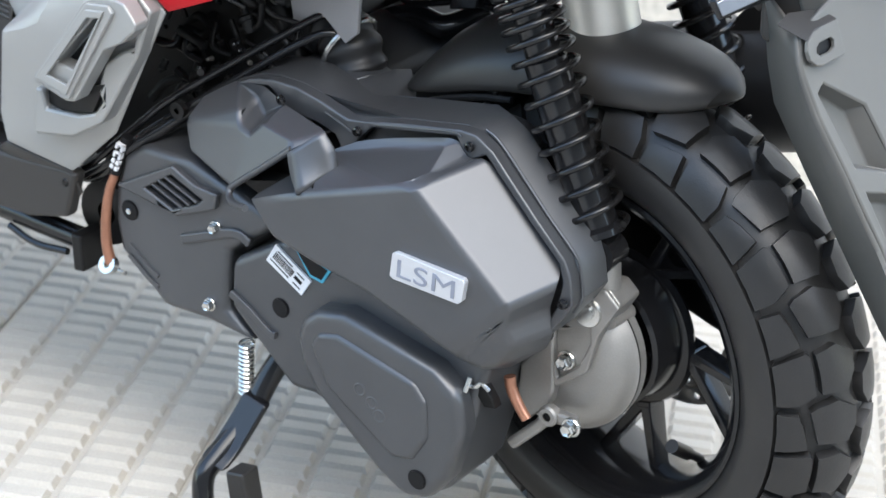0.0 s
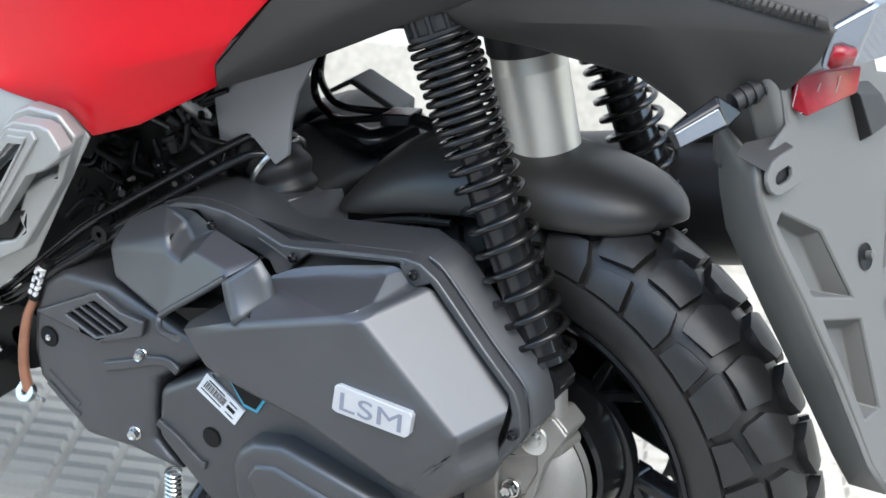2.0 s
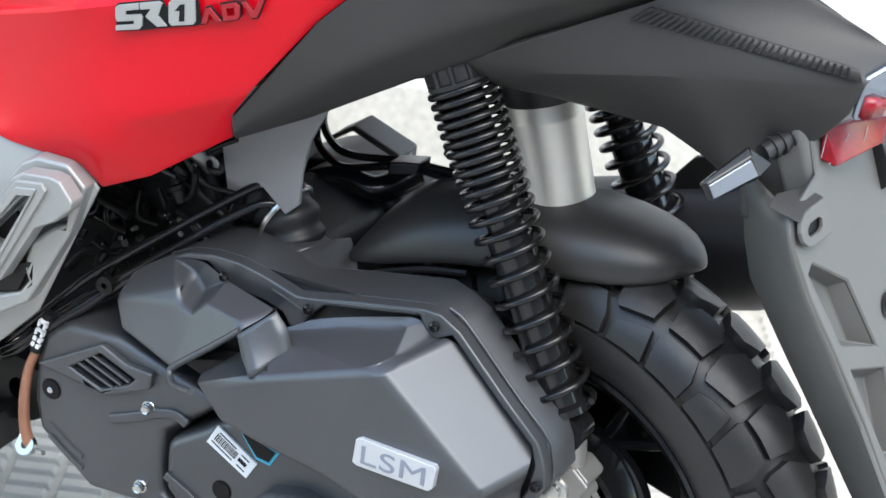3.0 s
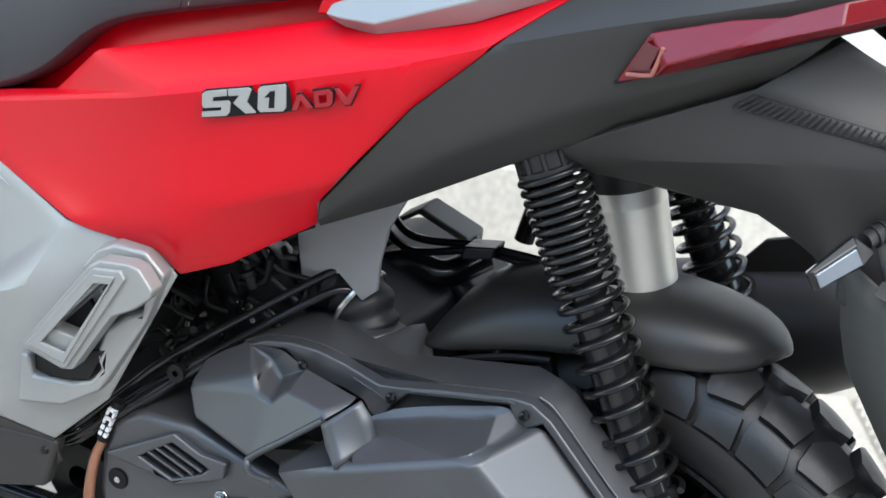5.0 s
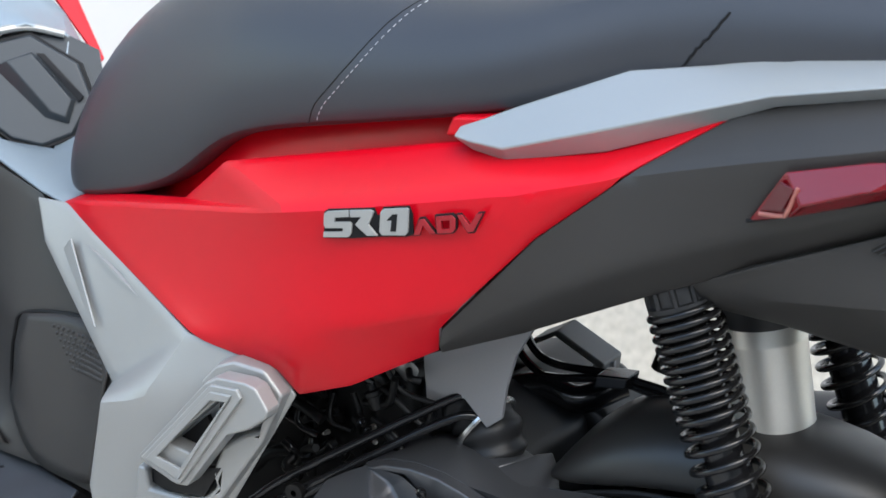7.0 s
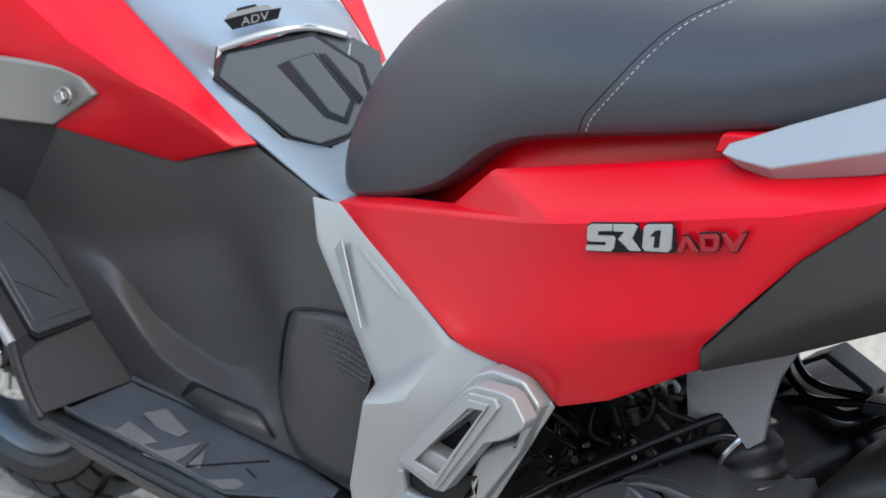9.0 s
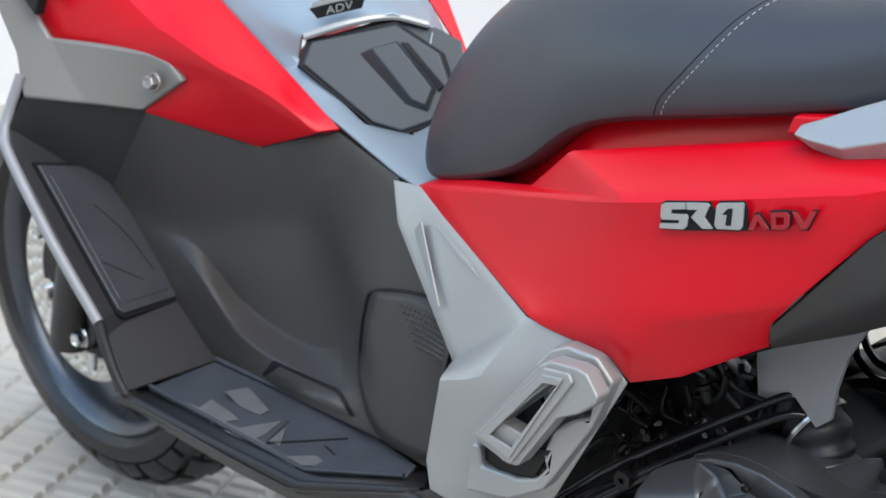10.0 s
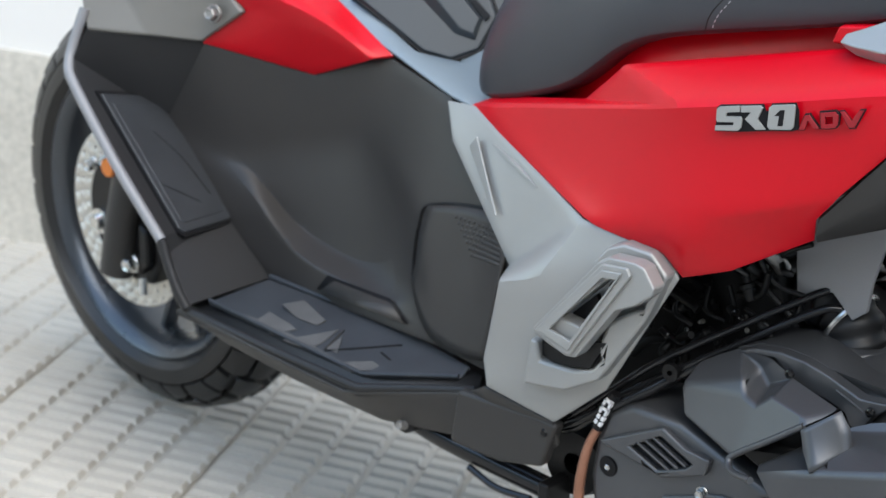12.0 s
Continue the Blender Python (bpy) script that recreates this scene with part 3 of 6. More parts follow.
# bolt holes are not cut; black discs paint the shade inside them
for x, y, z in ((-0.280, -0.1965, 0.268), (-0.099, -0.2195, 0.153)):
    part("hole", spin([(0, 0.001), (0.0088, 0.001), (0.0088, 0), (0.0105, 0)], pose(x, y, z, 90), 24), INKSHADE, rear_cover, "black disc for the shade in a bolt hole")
part("ridge", band([(-0.341, -0.197, 0.266), (-0.318, -0.197, 0.254), (-0.294, -0.197, 0.238), (-0.285, -0.197, 0.236)], 0.008, 0.006), GRAPHITE, rear_cover, bevel=0.002)
bm = slab([(-0.285, 0.3355), (-0.2425, 0.3085), (-0.2535, 0.2905), (-0.2965, 0.3155)], -0.1985, -0.196)
label = part("sticker", bm, WHITE, bike, "white sticker with a bar code", smooth=False)
part("sticker", slab([(-0.2635, 0.3405), (-0.2190, 0.3275), (-0.2290, 0.3110), (-0.2440, 0.3135)], -0.1982, -0.196), CYAN, rear_cover, "dark sticker with a cyan border", smooth=False)
part("sticker_field", slab([(-0.2600, 0.3375), (-0.2230, 0.3265), (-0.2300, 0.3145), (-0.2430, 0.3165)], -0.1988, -0.196), INKSHADE, rear_cover, smooth=False)
ux, uz = (0.0425 / 0.0504, -0.027 / 0.0504), (-0.0115 / 0.0211, -0.0178 / 0.0211)
def on_sticker(a, b):
    return (-0.285 + a * ux[0] + b * uz[0], 0.3355 + a * ux[1] + b * uz[1])
a = 0.005
while a < 0.031:
    w = random.choice((0.0006, 0.0006, 0.0011))
    part("bar", slab([on_sticker(a, 0.006), on_sticker(a + w, 0.006), on_sticker(a + w, 0.0145), on_sticker(a, 0.0145)], -0.1989, -0.198), INKSHADE, label, smooth=False)
    a += w + random.choice((0.0006, 0.0009))
for b, a0, a1 in ((0.0032, 0.006, 0.027), (0.0170, 0.004, 0.030), (0.004, 0.034, 0.044), (0.0165, 0.036, 0.046)):
    part("text_bar", slab([on_sticker(a0, b), on_sticker(a1, b), on_sticker(a1, b + 0.0011), on_sticker(a0, b + 0.0011)], -0.1989, -0.198), INKSHADE, label, smooth=False)
part("text_bar", slab([on_sticker(0.034, 0.0085), on_sticker(0.044, 0.0085), on_sticker(0.044, 0.0125), on_sticker(0.034, 0.0125)], -0.1989, -0.198), INKSHADE, label, smooth=False)

# air box with its faceted cover
AIR = {"a1": (-0.2843, -0.2391, 0.3955), "a2": (-0.1046, -0.2363, 0.4608), "a3": (-0.0037, -0.2299, 0.3681), "a3r": (0.0195, -0.1846, 0.3795), "tM": (-0.0165, -0.1676, 0.4270), "tN": (0.0145, -0.1650, 0.3990), "tF": (-0.0700, -0.1705, 0.4765),
       "bT": (-0.1015, -0.1700, 0.4865), "bJ": (-0.1140, -0.1733, 0.4745), "sP": (-0.0857, -0.1715, 0.4705), "g": (-0.2172, -0.1895, 0.4437), "g2": (-0.2075, -0.1750, 0.4595), "f1": (-0.2296, -0.2382, 0.4180), "q1": (-0.262, -0.190, 0.418), "q2": (-0.300, -0.205, 0.388),
       "l1": (-0.2599, -0.2372, 0.3642), "l2": (-0.2181, -0.2356, 0.3529), "l3": (-0.1578, -0.2333, 0.3398), "l4": (-0.0772, -0.2298, 0.3093), "l5": (-0.0588, -0.2230, 0.2976), "l6": (-0.0330, -0.2120, 0.2890),
       "w1": (-0.0119, -0.2220, 0.3425), "w2": (0.0099, -0.1780, 0.3519), "w3": (0.0148, -0.1760, 0.3300), "w4": (-0.0060, -0.2120, 0.3230), "e1": (0.004, -0.170, 0.306), "e2": (-0.045, -0.168, 0.268), "d1": (-0.28, -0.17, 0.36), "d2": (-0.16, -0.17, 0.32), "d3": (-0.07, -0.17, 0.285)}
airbox = part("airbox_cover", faces(AIR, ["a1 l1 l2 l3 a2", "a2 l3 l4 a3", "l4 l5 l6 w1 a3", "a2 a3 a3r tN tM tF", "a2 tF sP", "a2 sP bT bJ", "a1 a2 bJ g f1", "g bJ g2", "g2 bJ bT", "a1 f1 q1 q2", "a3 w1 w2 a3r", "w1 w4 w3 w2", "w1 l6 w4", "w4 l6 e1 w3", "l6 e2 e1", "l5 e2 l6", "l5 d3 e2", "l4 d3 l5", "l3 d2 d3 l4", "l1 d1 d2 l2", "l2 d2 l3", "a1 d1 l1"]),
              GRAPHITE, engine, "graphite faceted air box cover", bevel=0.0065, angle=7, segs=5)
airbox.modifiers["edge"].use_clamp_overlap = False
OUTER = [(-0.3733, 0.4649), (-0.3479, 0.4776), (-0.3193, 0.4836), (-0.2911, 0.4839), (-0.2633, 0.479), (-0.2281, 0.4695), (-0.2086, 0.4728), (-0.1689, 0.4818), (-0.0971, 0.4957), (-0.0800, 0.4950), (-0.0610, 0.4845), (-0.0090, 0.4335), (0.0230, 0.4040), (0.0305, 0.3870), (0.0345, 0.3640), (0.0250, 0.3470), (0.0060, 0.3200), (-0.0300, 0.2860), (-0.0481, 0.2671)]
INNER = [(-0.3249, 0.4752), (-0.3121, 0.4672), (-0.3050, 0.4576), (-0.2629, 0.4551), (-0.2421, 0.4495), (-0.2350, 0.4390), (-0.2267, 0.4368), (-0.2200, 0.4422), (-0.2122, 0.4547), (-0.1984, 0.4689), (-0.1012, 0.4885), (-0.0943, 0.4756), (-0.0832, 0.4706), (-0.0680, 0.4795), (-0.0146, 0.4280), (0.0173, 0.3993), (0.0216, 0.3817), (0.0170, 0.3560), (0.0020, 0.3250), (-0.0300, 0.2950)]


def flange_y(x):
    return -0.1775 - 0.055 * x


bm = bmesh.new()
loop = [bm.verts.new((x, flange_y(x), z)) for x, z in OUTER + INNER[::-1]]
bm.faces.new(loop)
got = bmesh.ops.extrude_face_region(bm, geom=list(bm.faces))
bmesh.ops.translate(bm, vec=(0, 0.016, 0), verts=[g for g in got["geom"] if isinstance(g, bmesh.types.BMVert)])
part("airbox_flange", bm, GRAPHITE, airbox, "screwed flange of the air box", bevel=0.0022, angle=40)
LINE = [(-0.2535, 0.4690), (-0.2300, 0.4615), (-0.2180, 0.4560)]
part("flange_line", tube([(x, flange_y(x) - 0.0002, z) for x, z in LINE], 0.0011, 6), GRAPHITE, airbox)
part("flange_line", tube([(x, flange_y(x) - 0.0002, z) for x, z in ((-0.1950, 0.4735), (-0.1500, 0.4830), (-0.1060, 0.4918), (-0.0950, 0.4905))], 0.0011, 6), GRAPHITE, airbox)
RIDGE = [(-0.0800, 0.4950), (-0.0610, 0.4845), (-0.0090, 0.4335), (0.0230, 0.4040), (0.0305, 0.3870), (0.0330, 0.3640), (0.0250, 0.3470)]
part("flange_line", tube([(x + 0.0012, flange_y(x) + 0.016, z + 0.0012) for x, z in RIDGE], 0.0018, 8), GRAPHITE, airbox)
REARBOX = OUTER + [(-0.10, 0.285), (-0.30, 0.36), (-0.37, 0.42)]
bm = bmesh.new()
rings = [[bm.verts.new((x + g, y + flange_y(x), z + g * (1 if x > -0.09 else 0))) for x, z in REARBOX] for y, g in ((0.0155, -0.002), (0.020, 0.0), (0.054, 0.004), (0.072, -0.006))]
for p, q in zip(rings, rings[1:]):
    for i in range(len(p)):
        bm.faces.new((p[i], p[(i + 1) % len(p)], q[(i + 1) % len(p)], q[i]))
bmesh.ops.triangulate(bm, faces=[bm.faces.new(rings[0][::-1]), bm.faces.new(rings[-1])])
part("airbox_rear", bm, GRAPHITE, airbox, bevel=0.004, angle=35)
part("box_ear", slab([(-0.108, 0.470), (-0.104, 0.486), (-0.085, 0.492), (-0.066, 0.490), (-0.050, 0.472), (-0.06, 0.45)], -0.115, -0.100), PLASTIC, airbox, "black mounting ear of the air box", bevel=0.005)
for x, y, z in ((-0.2992, -0.1710, 0.4726), (-0.2139, -0.1655, 0.4616), (-0.0850, -0.1730, 0.4836), (0.0257, -0.1800, 0.3632)):
    part("screw", spin([(0, 0.002), (0.0020, 0.002), (0.0024, 0.004), (0.0042, 0.0032), (0.0050, 0.0)], pose(x, y - 0.0012, z, 90), 16), GLOSS, airbox, "black flange screw")
SN = {"sL": (-0.4100, -0.1830, 0.4260), "sT": (-0.4050, -0.1640, 0.4440), "b0": (-0.3880, -0.1550, 0.4560), "b1": (-0.3640, -0.1550, 0.4690), "nT": (-0.3411, -0.1842, 0.4565), "n2": (-0.3330, -0.1940, 0.4440), "nB": (-0.3160, -0.1990, 0.4420), "pL": (-0.3033, -0.1975, 0.4550), "pR": (-0.2600, -0.2083, 0.4525),
      "lR": (-0.2563, -0.2141, 0.4470), "lL": (-0.3278, -0.2133, 0.3880), "sB": (-0.3999, -0.1871, 0.3967), "sR": (-0.400, -0.15, 0.390), "c1": (-0.3412, -0.1560, 0.4605), "c2": (-0.3216, -0.1680, 0.4484), "ct": (-0.3235, -0.1640, 0.4770), "fi": (-0.2990, -0.1720, 0.4650), "wr": (-0.2350, -0.1860, 0.4620), "lb": (-0.33, -0.17, 0.375)}
part("intake_snorkel", faces(SN, ["sL sB lL n2", "lL lR pR nB", "lL nB n2", "nB pR pL", "sL n2 nT", "sL nT b0 sT", "nT b1 b0", "nT c1 b1", "nT n2 c1", "n2 nB c2 c1", "nB pL c2", "c1 c2 fi ct", "c2 pL fi", "b1 c1 ct", "pL pR wr fi", "pR lR wr", "sB sR lb lL", "sL sT sR sB"]), GRAPHITE, airbox, "graphite air intake scoop", bevel=0.005, angle=9, segs=4)
part("intake_lip", tube([(-0.2563, -0.2125, 0.4470), (-0.2900, -0.2130, 0.4190), (-0.3220, -0.2135, 0.3935), (-0.3270, -0.2160, 0.3850), (-0.3160, -0.2260, 0.3810), (-0.2870, -0.2420, 0.3890)], 0.0034, 10, 6), GRAPHITE, airbox, "rolled lip of the intake mouth")
# near-black sheets put the shade of the intake throat into their colour
part("intake_shade", faces({"a": (-0.252, -0.195, 0.452), "b": (-0.330, -0.196, 0.390), "c": (-0.335, -0.150, 0.385), "d": (-0.245, -0.150, 0.452), "e": (-0.240, -0.165, 0.400), "f": (-0.30, -0.19, 0.375)}, ["a b c d", "b c e f", "c d e"]), DULL, airbox, "near-black sheets for the shade in the intake throat", thick=0.003)
shell("intake_wall", {"a": (-0.2533, -0.2220, 0.4470), "b": (-0.2440, -0.2290, 0.4307), "c": (-0.2301, -0.2385, 0.4174), "d": (-0.2067, -0.2040, 0.4365), "e": (-0.2133, -0.2040, 0.4575), "f": (-0.2250, -0.2040, 0.4714)}, ["a b e f", "b c d e"], GRAPHITE, airbox, "curved side of the intake mouth", "", 0.003, 2, 0)
badge = part("badge", slab([(-0.1215, 0.3910), (-0.1170, 0.3935), (-0.0450, 0.3880), (-0.0430, 0.3845), (-0.0455, 0.3660), (-0.0495, 0.3625), (-0.1195, 0.3655), (-0.1240, 0.3680)], -0.2385, -0.230), BADGEPLATE, airbox, "silver badge with grey letters", bevel=0.0008)


def lettering(text, size, m, mat, parent, depth=0.0012, name="letters", shear=0.0, squeeze=1.0):
    """Raised letters in the built-in typeface, laid at the pose m."""
    cu = bpy.data.curves.new(name, "FONT")
    cu.body, cu.size, cu.extrude, cu.shear = text, size, depth, shear
    cu.space_character = 1.05
    ob = bpy.data.objects.new(name, cu)
    scene.collection.objects.link(ob)
    dg = bpy.context.evaluated_depsgraph_get()
    me = bpy.data.meshes.new_from_object(ob.evaluated_get(dg))
    bpy.data.objects.remove(ob)
    me.transform(m @ Matrix.Diagonal((squeeze, 1, 1, 1)))
    me.materials.clear()
    me.materials.append(mat)
    out = new(name, me)
    out.parent = parent
    return out


def facing(p, right, up):
    """A pose whose x axis runs along right and y axis along up."""
    r = Vector(right).normalized()
    n = r.cross(Vector(up)).normalized()
    u = n.cross(r)
    return Matrix(((r.x, u.x, n.x, p[0]), (r.y, u.y, n.y, p[1]), (r.z, u.z, n.z, p[2]), (0, 0, 0, 1)))


lettering("LSM", 0.0255, facing((-0.1185, -0.2387, 0.3700), (0.070, 0, -0.0035), (0.08, 0, 0.99)), BADGEGREY, airbox, 0.0005, squeeze=1.5)

# final drive case
CASE = pose(-0.0217, -0.115, 0.266, 90)
case = part("gear_case", spin([(0, 0.004), (0.050, 0.004), (0.066, 0.0), (0.076, -0.010), (0.080, -0.020), (0.083, -0.022), (0.083, -0.034), (0.080, -0.036), (0.074, -0.040), (0, -0.045)], CASE, 72), ALLOY, engine, "cast alloy final drive case")
part("case_seam", spin([(0.0815, -0.0215), (0.0834, -0.022), (0.0834, -0.0232), (0.0815, -0.0237)], CASE, 72), DULL, case)
part("case_web", slab([(-0.0132, 0.3157), (0.0062, 0.3453), (0.0205, 0.3568), (0.0383, 0.3583), (0.0524, 0.3456), (0.0339, 0.3134), (0.0236, 0.2715), (-0.0085, 0.2443), (-0.0162, 0.267)], -0.1235, -0.085), ALLOY, case, "cast web with a sunken pocket", bevel=0.004, angle=30)
part("web_rim", plate([(-0.0145, 0.3157), (0.0062, 0.3463), (0.0205, 0.3578), (0.0383, 0.3593), (0.0534, 0.3456), (0.0349, 0.3134), (0.0246, 0.2705), (-0.0085, 0.2433), (-0.0172, 0.267)], [[(-0.0113, 0.3030), (0.0240, 0.3170), (0.0263, 0.3014), (0.0161, 0.2743), (-0.0062, 0.2545), (-0.0115, 0.2777)]], pose(0, -0.1225, 0, 90), 0.006), ALLOY, case, bevel=0.0022, angle=30)
part("case_boss", slab([(-0.0460, 0.2579), (-0.0120, 0.2980), (-0.0086, 0.2413), (-0.0123, 0.2245), (-0.0360, 0.1983), (-0.048, 0.21)], -0.131, -0.10), ALLOY, case, "flat alloy pad", bevel=0.003, angle=30)
part("case_lug", band([(0.0211, -0.133, 0.2175), (-0.0069, -0.133, 0.2170), (-0.0200, -0.133, 0.2010), (-0.0485, -0.135, 0.1712)], 0.012, 0.012), ALLOY, case, bevel=0.004)
part("lug_ring", spin([(0.0045, -0.004), (0.0105, -0.004), (0.0105, 0.004), (0.0085, 0.006), (0.0045, 0.006)], pose(-0.0069, -0.137, 0.2183, 90), 24), ALLOY, case)
# black disc paints the shade inside the ring
part("lug_hole_shade", spin([(0, 0.001), (0.005, 0.001), (0.005, 0)], pose(-0.0069, -0.1395, 0.2183, 90), 16), INKSHADE, case)
bolt((0.0005, -0.1235, 0.2740), (0, -1, 0), 0.0078, case, h=0.008)
bolt((0.0185, -0.138, 0.2150), (0, -1, 0), 0.0078, case, h=0.008)
part("eye_washer", spin([(0, 0.006), (0.0075, 0.006), (0.0075, 0.003), (0.0140, 0.003), (0.0150, 0), (0, 0)], pose(0.0215, -0.1285, 0.3330, 90), 28), ZINC, case, "bright washer and pin end")
part("axle_spacer", rod((0.036, -0.115, 0.322), (0.036, -0.078, 0.318), 0.0080, 20), ALLOY, case, "round alloy spacer")
part("drain_tube", tube([(-0.036, -0.165, 0.262), (-0.0330, -0.165, 0.249), (-0.0235, -0.165, 0.234), (-0.0150, -0.165, 0.2235)], lambda t: 0.0058 - 0.0008 * t, 14), COPPER, engine, "copper-coloured drain tube")
bm = tube([(-0.062, -0.198, 0.259), (-0.05, -0.202, 0.262), (-0.043, -0.202, 0.268), (-0.036, -0.200, 0.262)], 0.0022, 8)
rod((-0.06, -0.203, 0.254), (-0.058, -0.198, 0.268), 0.003, 8, bm)
part("hose_clip", bm, ZINC, engine, "bright wire hose clip")
part("hose_elbow", band([(-0.052, -0.188, 0.258), (-0.044, -0.186, 0.246), (-0.042, -0.182, 0.236)], 0.014, 0.012), DULL, engine, bevel=0.003)


def loft(sections, closed=True):
    """A skin over a row of cross-sections with alike counts of points."""
    bm = bmesh.new()
    rings = [[bm.verts.new(p) for p in s] for s in sections]
    n = len(rings[0])
    for a, b in zip(rings, rings[1:]):
        for i in range(n if closed else n - 1):
            bm.faces.new((a[i], a[(i + 1) % n], b[(i + 1) % n], b[i]))
    if closed:
        bm.faces.new(rings[0][::-1])
        bm.faces.new(rings[-1])
    return bm


# ---- rear bodywork ----
SIDE = {"f0": (-0.749, -0.104, 0.602), "f1": (-0.525, -0.207, 0.570), "f2": (-0.506, -0.209, 0.567), "f3": (-0.431, -0.207, 0.563), "f4": (-0.410, -0.202, 0.544), "f5": (-0.365, -0.193, 0.563), "f6": (-0.293, -0.175, 0.612),
        "f7": (-0.286, -0.190, 0.638), "f8": (-0.211, -0.184, 0.737), "f9": (-0.147, -0.167, 0.800), "fa": (-0.071, -0.130, 0.862), "c1": (-0.421, -0.224, 0.714), "c2": (-0.190, -0.199, 0.784),
        "l1": (-0.398, -0.232, 0.612), "l2": (-0.2645, -0.1960, 0.666), "t0": (-0.722, -0.098, 0.617), "t1": (-0.576, -0.151, 0.664), "t2": (-0.524, -0.166, 0.716), "t3": (-0.309, -0.150, 0.783), "t4": (-0.20, -0.135, 0.81), "t5": (-0.11, -0.115, 0.856)}
side_panel = shell("side_panel", SIDE, ["f0 f1 l1 c1", "f1 f2 f3 l1", "f3 f4 l1", "f4 f5 l1", "f5 f6 f7 l1", "f7 l2 l1", "c1 l1 l2 c2", "l2 f8 c2", "c2 f8 f9", "f0 c1 t1 t0", "t1 c1 t2", "c1 c2 t3 t2", "c2 f9 t4 t3", "f9 fa t5 t4"], RED, bike,
                   "satin red side panel with creased facets", "f0-c1:0.9 c1-c2:0.9 c2-f9:0.85 c1-t2:0.6 c1-t1:0.6 l1-l2:0.6 c1-l1:0.25 f3-l1:0.2")
mirrored(side_panel)
SHELF = {"t0": (-0.722, -0.096, 0.617), "t1": (-0.576, -0.149, 0.664), "t2": (-0.524, -0.164, 0.716), "t3": (-0.309, -0.148, 0.783), "t4": (-0.20, -0.133, 0.81), "t5": (-0.11, -0.113, 0.856),
         "s0": (-0.735, -0.069, 0.59), "s1": (-0.58, -0.112, 0.633), "s2": (-0.527, -0.126, 0.686), "s3": (-0.312, -0.116, 0.753), "s4": (-0.2, -0.104, 0.786), "s5": (-0.1, -0.095, 0.855), "v0": (-0.73, -0.065, 0.66), "v1": (-0.580, -0.105, 0.73), "v2": (-0.527, -0.118, 0.78), "v3": (-0.312, -0.110, 0.85), "v4": (-0.2, -0.098, 0.89), "v5": (-0.1, -0.085, 0.93)}
shelf = part("seat_base", faces(SHELF, ["t0 t1 s1 s0", "t1 t2 s2 s1", "t2 t3 s3 s2", "t3 t4 s4 s3", "t4 t5 s5 s4", "s0 s1 v1 v0", "s1 s2 v2 v1", "s2 s3 v3 v2", "s3 s4 v4 v3", "s4 s5 v5 v4"]), RED, bike, "red ledge under the seat", thick=0.003)
mirrored(shelf)
part("rail_pad", slab([(-0.318, 0.788), (-0.312, 0.806), (-0.27, 0.815), (-0.25, 0.80)], -0.152, -0.12), RED, bike, bevel=0.003)
TAIL = {"f6": (-0.291, -0.174, 0.611), "f7": (-0.284, -0.189, 0.638), "f8": (-0.209, -0.183, 0.737), "f9": (-0.145, -0.166, 0.800), "fa": (-0.069, -0.129, 0.862), "b1": (-0.224, -0.170, 0.645), "b2": (-0.124, -0.152, 0.701), "b3": (-0.041, -0.135, 0.744), "b4": (0.061, -0.118, 0.795),
        "b5": (0.127, -0.124, 0.857), "b6": (0.215, -0.058, 0.882), "k1": (-0.05, -0.166, 0.836), "k2": (0.081, -0.150, 0.876), "k3": (0.21, -0.07, 0.91), "g1": (-0.012, -0.118, 0.880), "g2": (0.066, -0.10, 0.905), "g3": (0.22, -0.03, 0.935)}
COLUMNS = ["f7 f6", "f8 b1", "f9 b2", "k1 b3", "k2 b4"]
for n, pair in enumerate(COLUMNS):
    p, q = (Vector(TAIL[k]) for k in pair.split())
    TAIL["m%d" % n] = tuple(p.lerp(q, 0.66) + Vector((0, -0.004, 0)))
    if n:
        TAIL[pair.split()[1]] = tuple(q + Vector((-0.007, 0.022, -0.0078)))
skin = []
for n in range(4):
    (a, b), (c, d) = COLUMNS[n].split(), COLUMNS[n + 1].split()
    skin += [f"{a} m{n} m{n + 1} {c}", f"m{n} {b} {d} m{n + 1}"]
def narrow_tail(ob):
    """Draw the far flank of the tail in towards its tip."""
    for v in ob.data.vertices:
        if v.co.x > 0.05:
            v.co.y *= max(0.15, 1 - (v.co.x - 0.05) * 5)
            v.co.z -= min(0.07, (v.co.x - 0.05) * 0.6)
            v.co.x = 0.05 + (v.co.x - 0.05) * 0.55


tail = shell("tail_panel", TAIL, skin + ["k2 m4 b5 k3", "m4 b4 b5", "k3 b5 b6", "f9 k1 g1 fa", "k1 k2 g2 g1", "k2 k3 g3 g2"], CHARCOAL, bike, "charcoal plastic tail panel", "f9-k1:0.75 k1-k2:0.7 k2-k3:0.6 m1-m2:0.45 m2-m3:0.45 m3-m4:0.45", 0.006)
narrow_tail(mirrored(tail))
UNDER = {"e1": (-0.130, -0.112, 0.690), "e2": (-0.044, -0.128, 0.741), "e3": (0.061, -0.113, 0.793), "e4": (0.1180, -0.0780, 0.8357), "ee": (0.2266, -0.0520, 0.7824), "et": (0.2500, -0.0450, 0.7675), "e5": (0.2360, -0.0840, 0.7525), "e6": (0.205, -0.076, 0.700), "e7": (0.136, -0.071, 0.636), "e8": (0.103, -0.062, 0.652), "e9": (0.064, -0.066, 0.671),
         "ea": (-0.031, -0.082, 0.681), "ec": (0.225, -0.081, 0.725), "m1": (0.1058, -0.1220, 0.7434), "m2": (-0.06, -0.115, 0.705)}
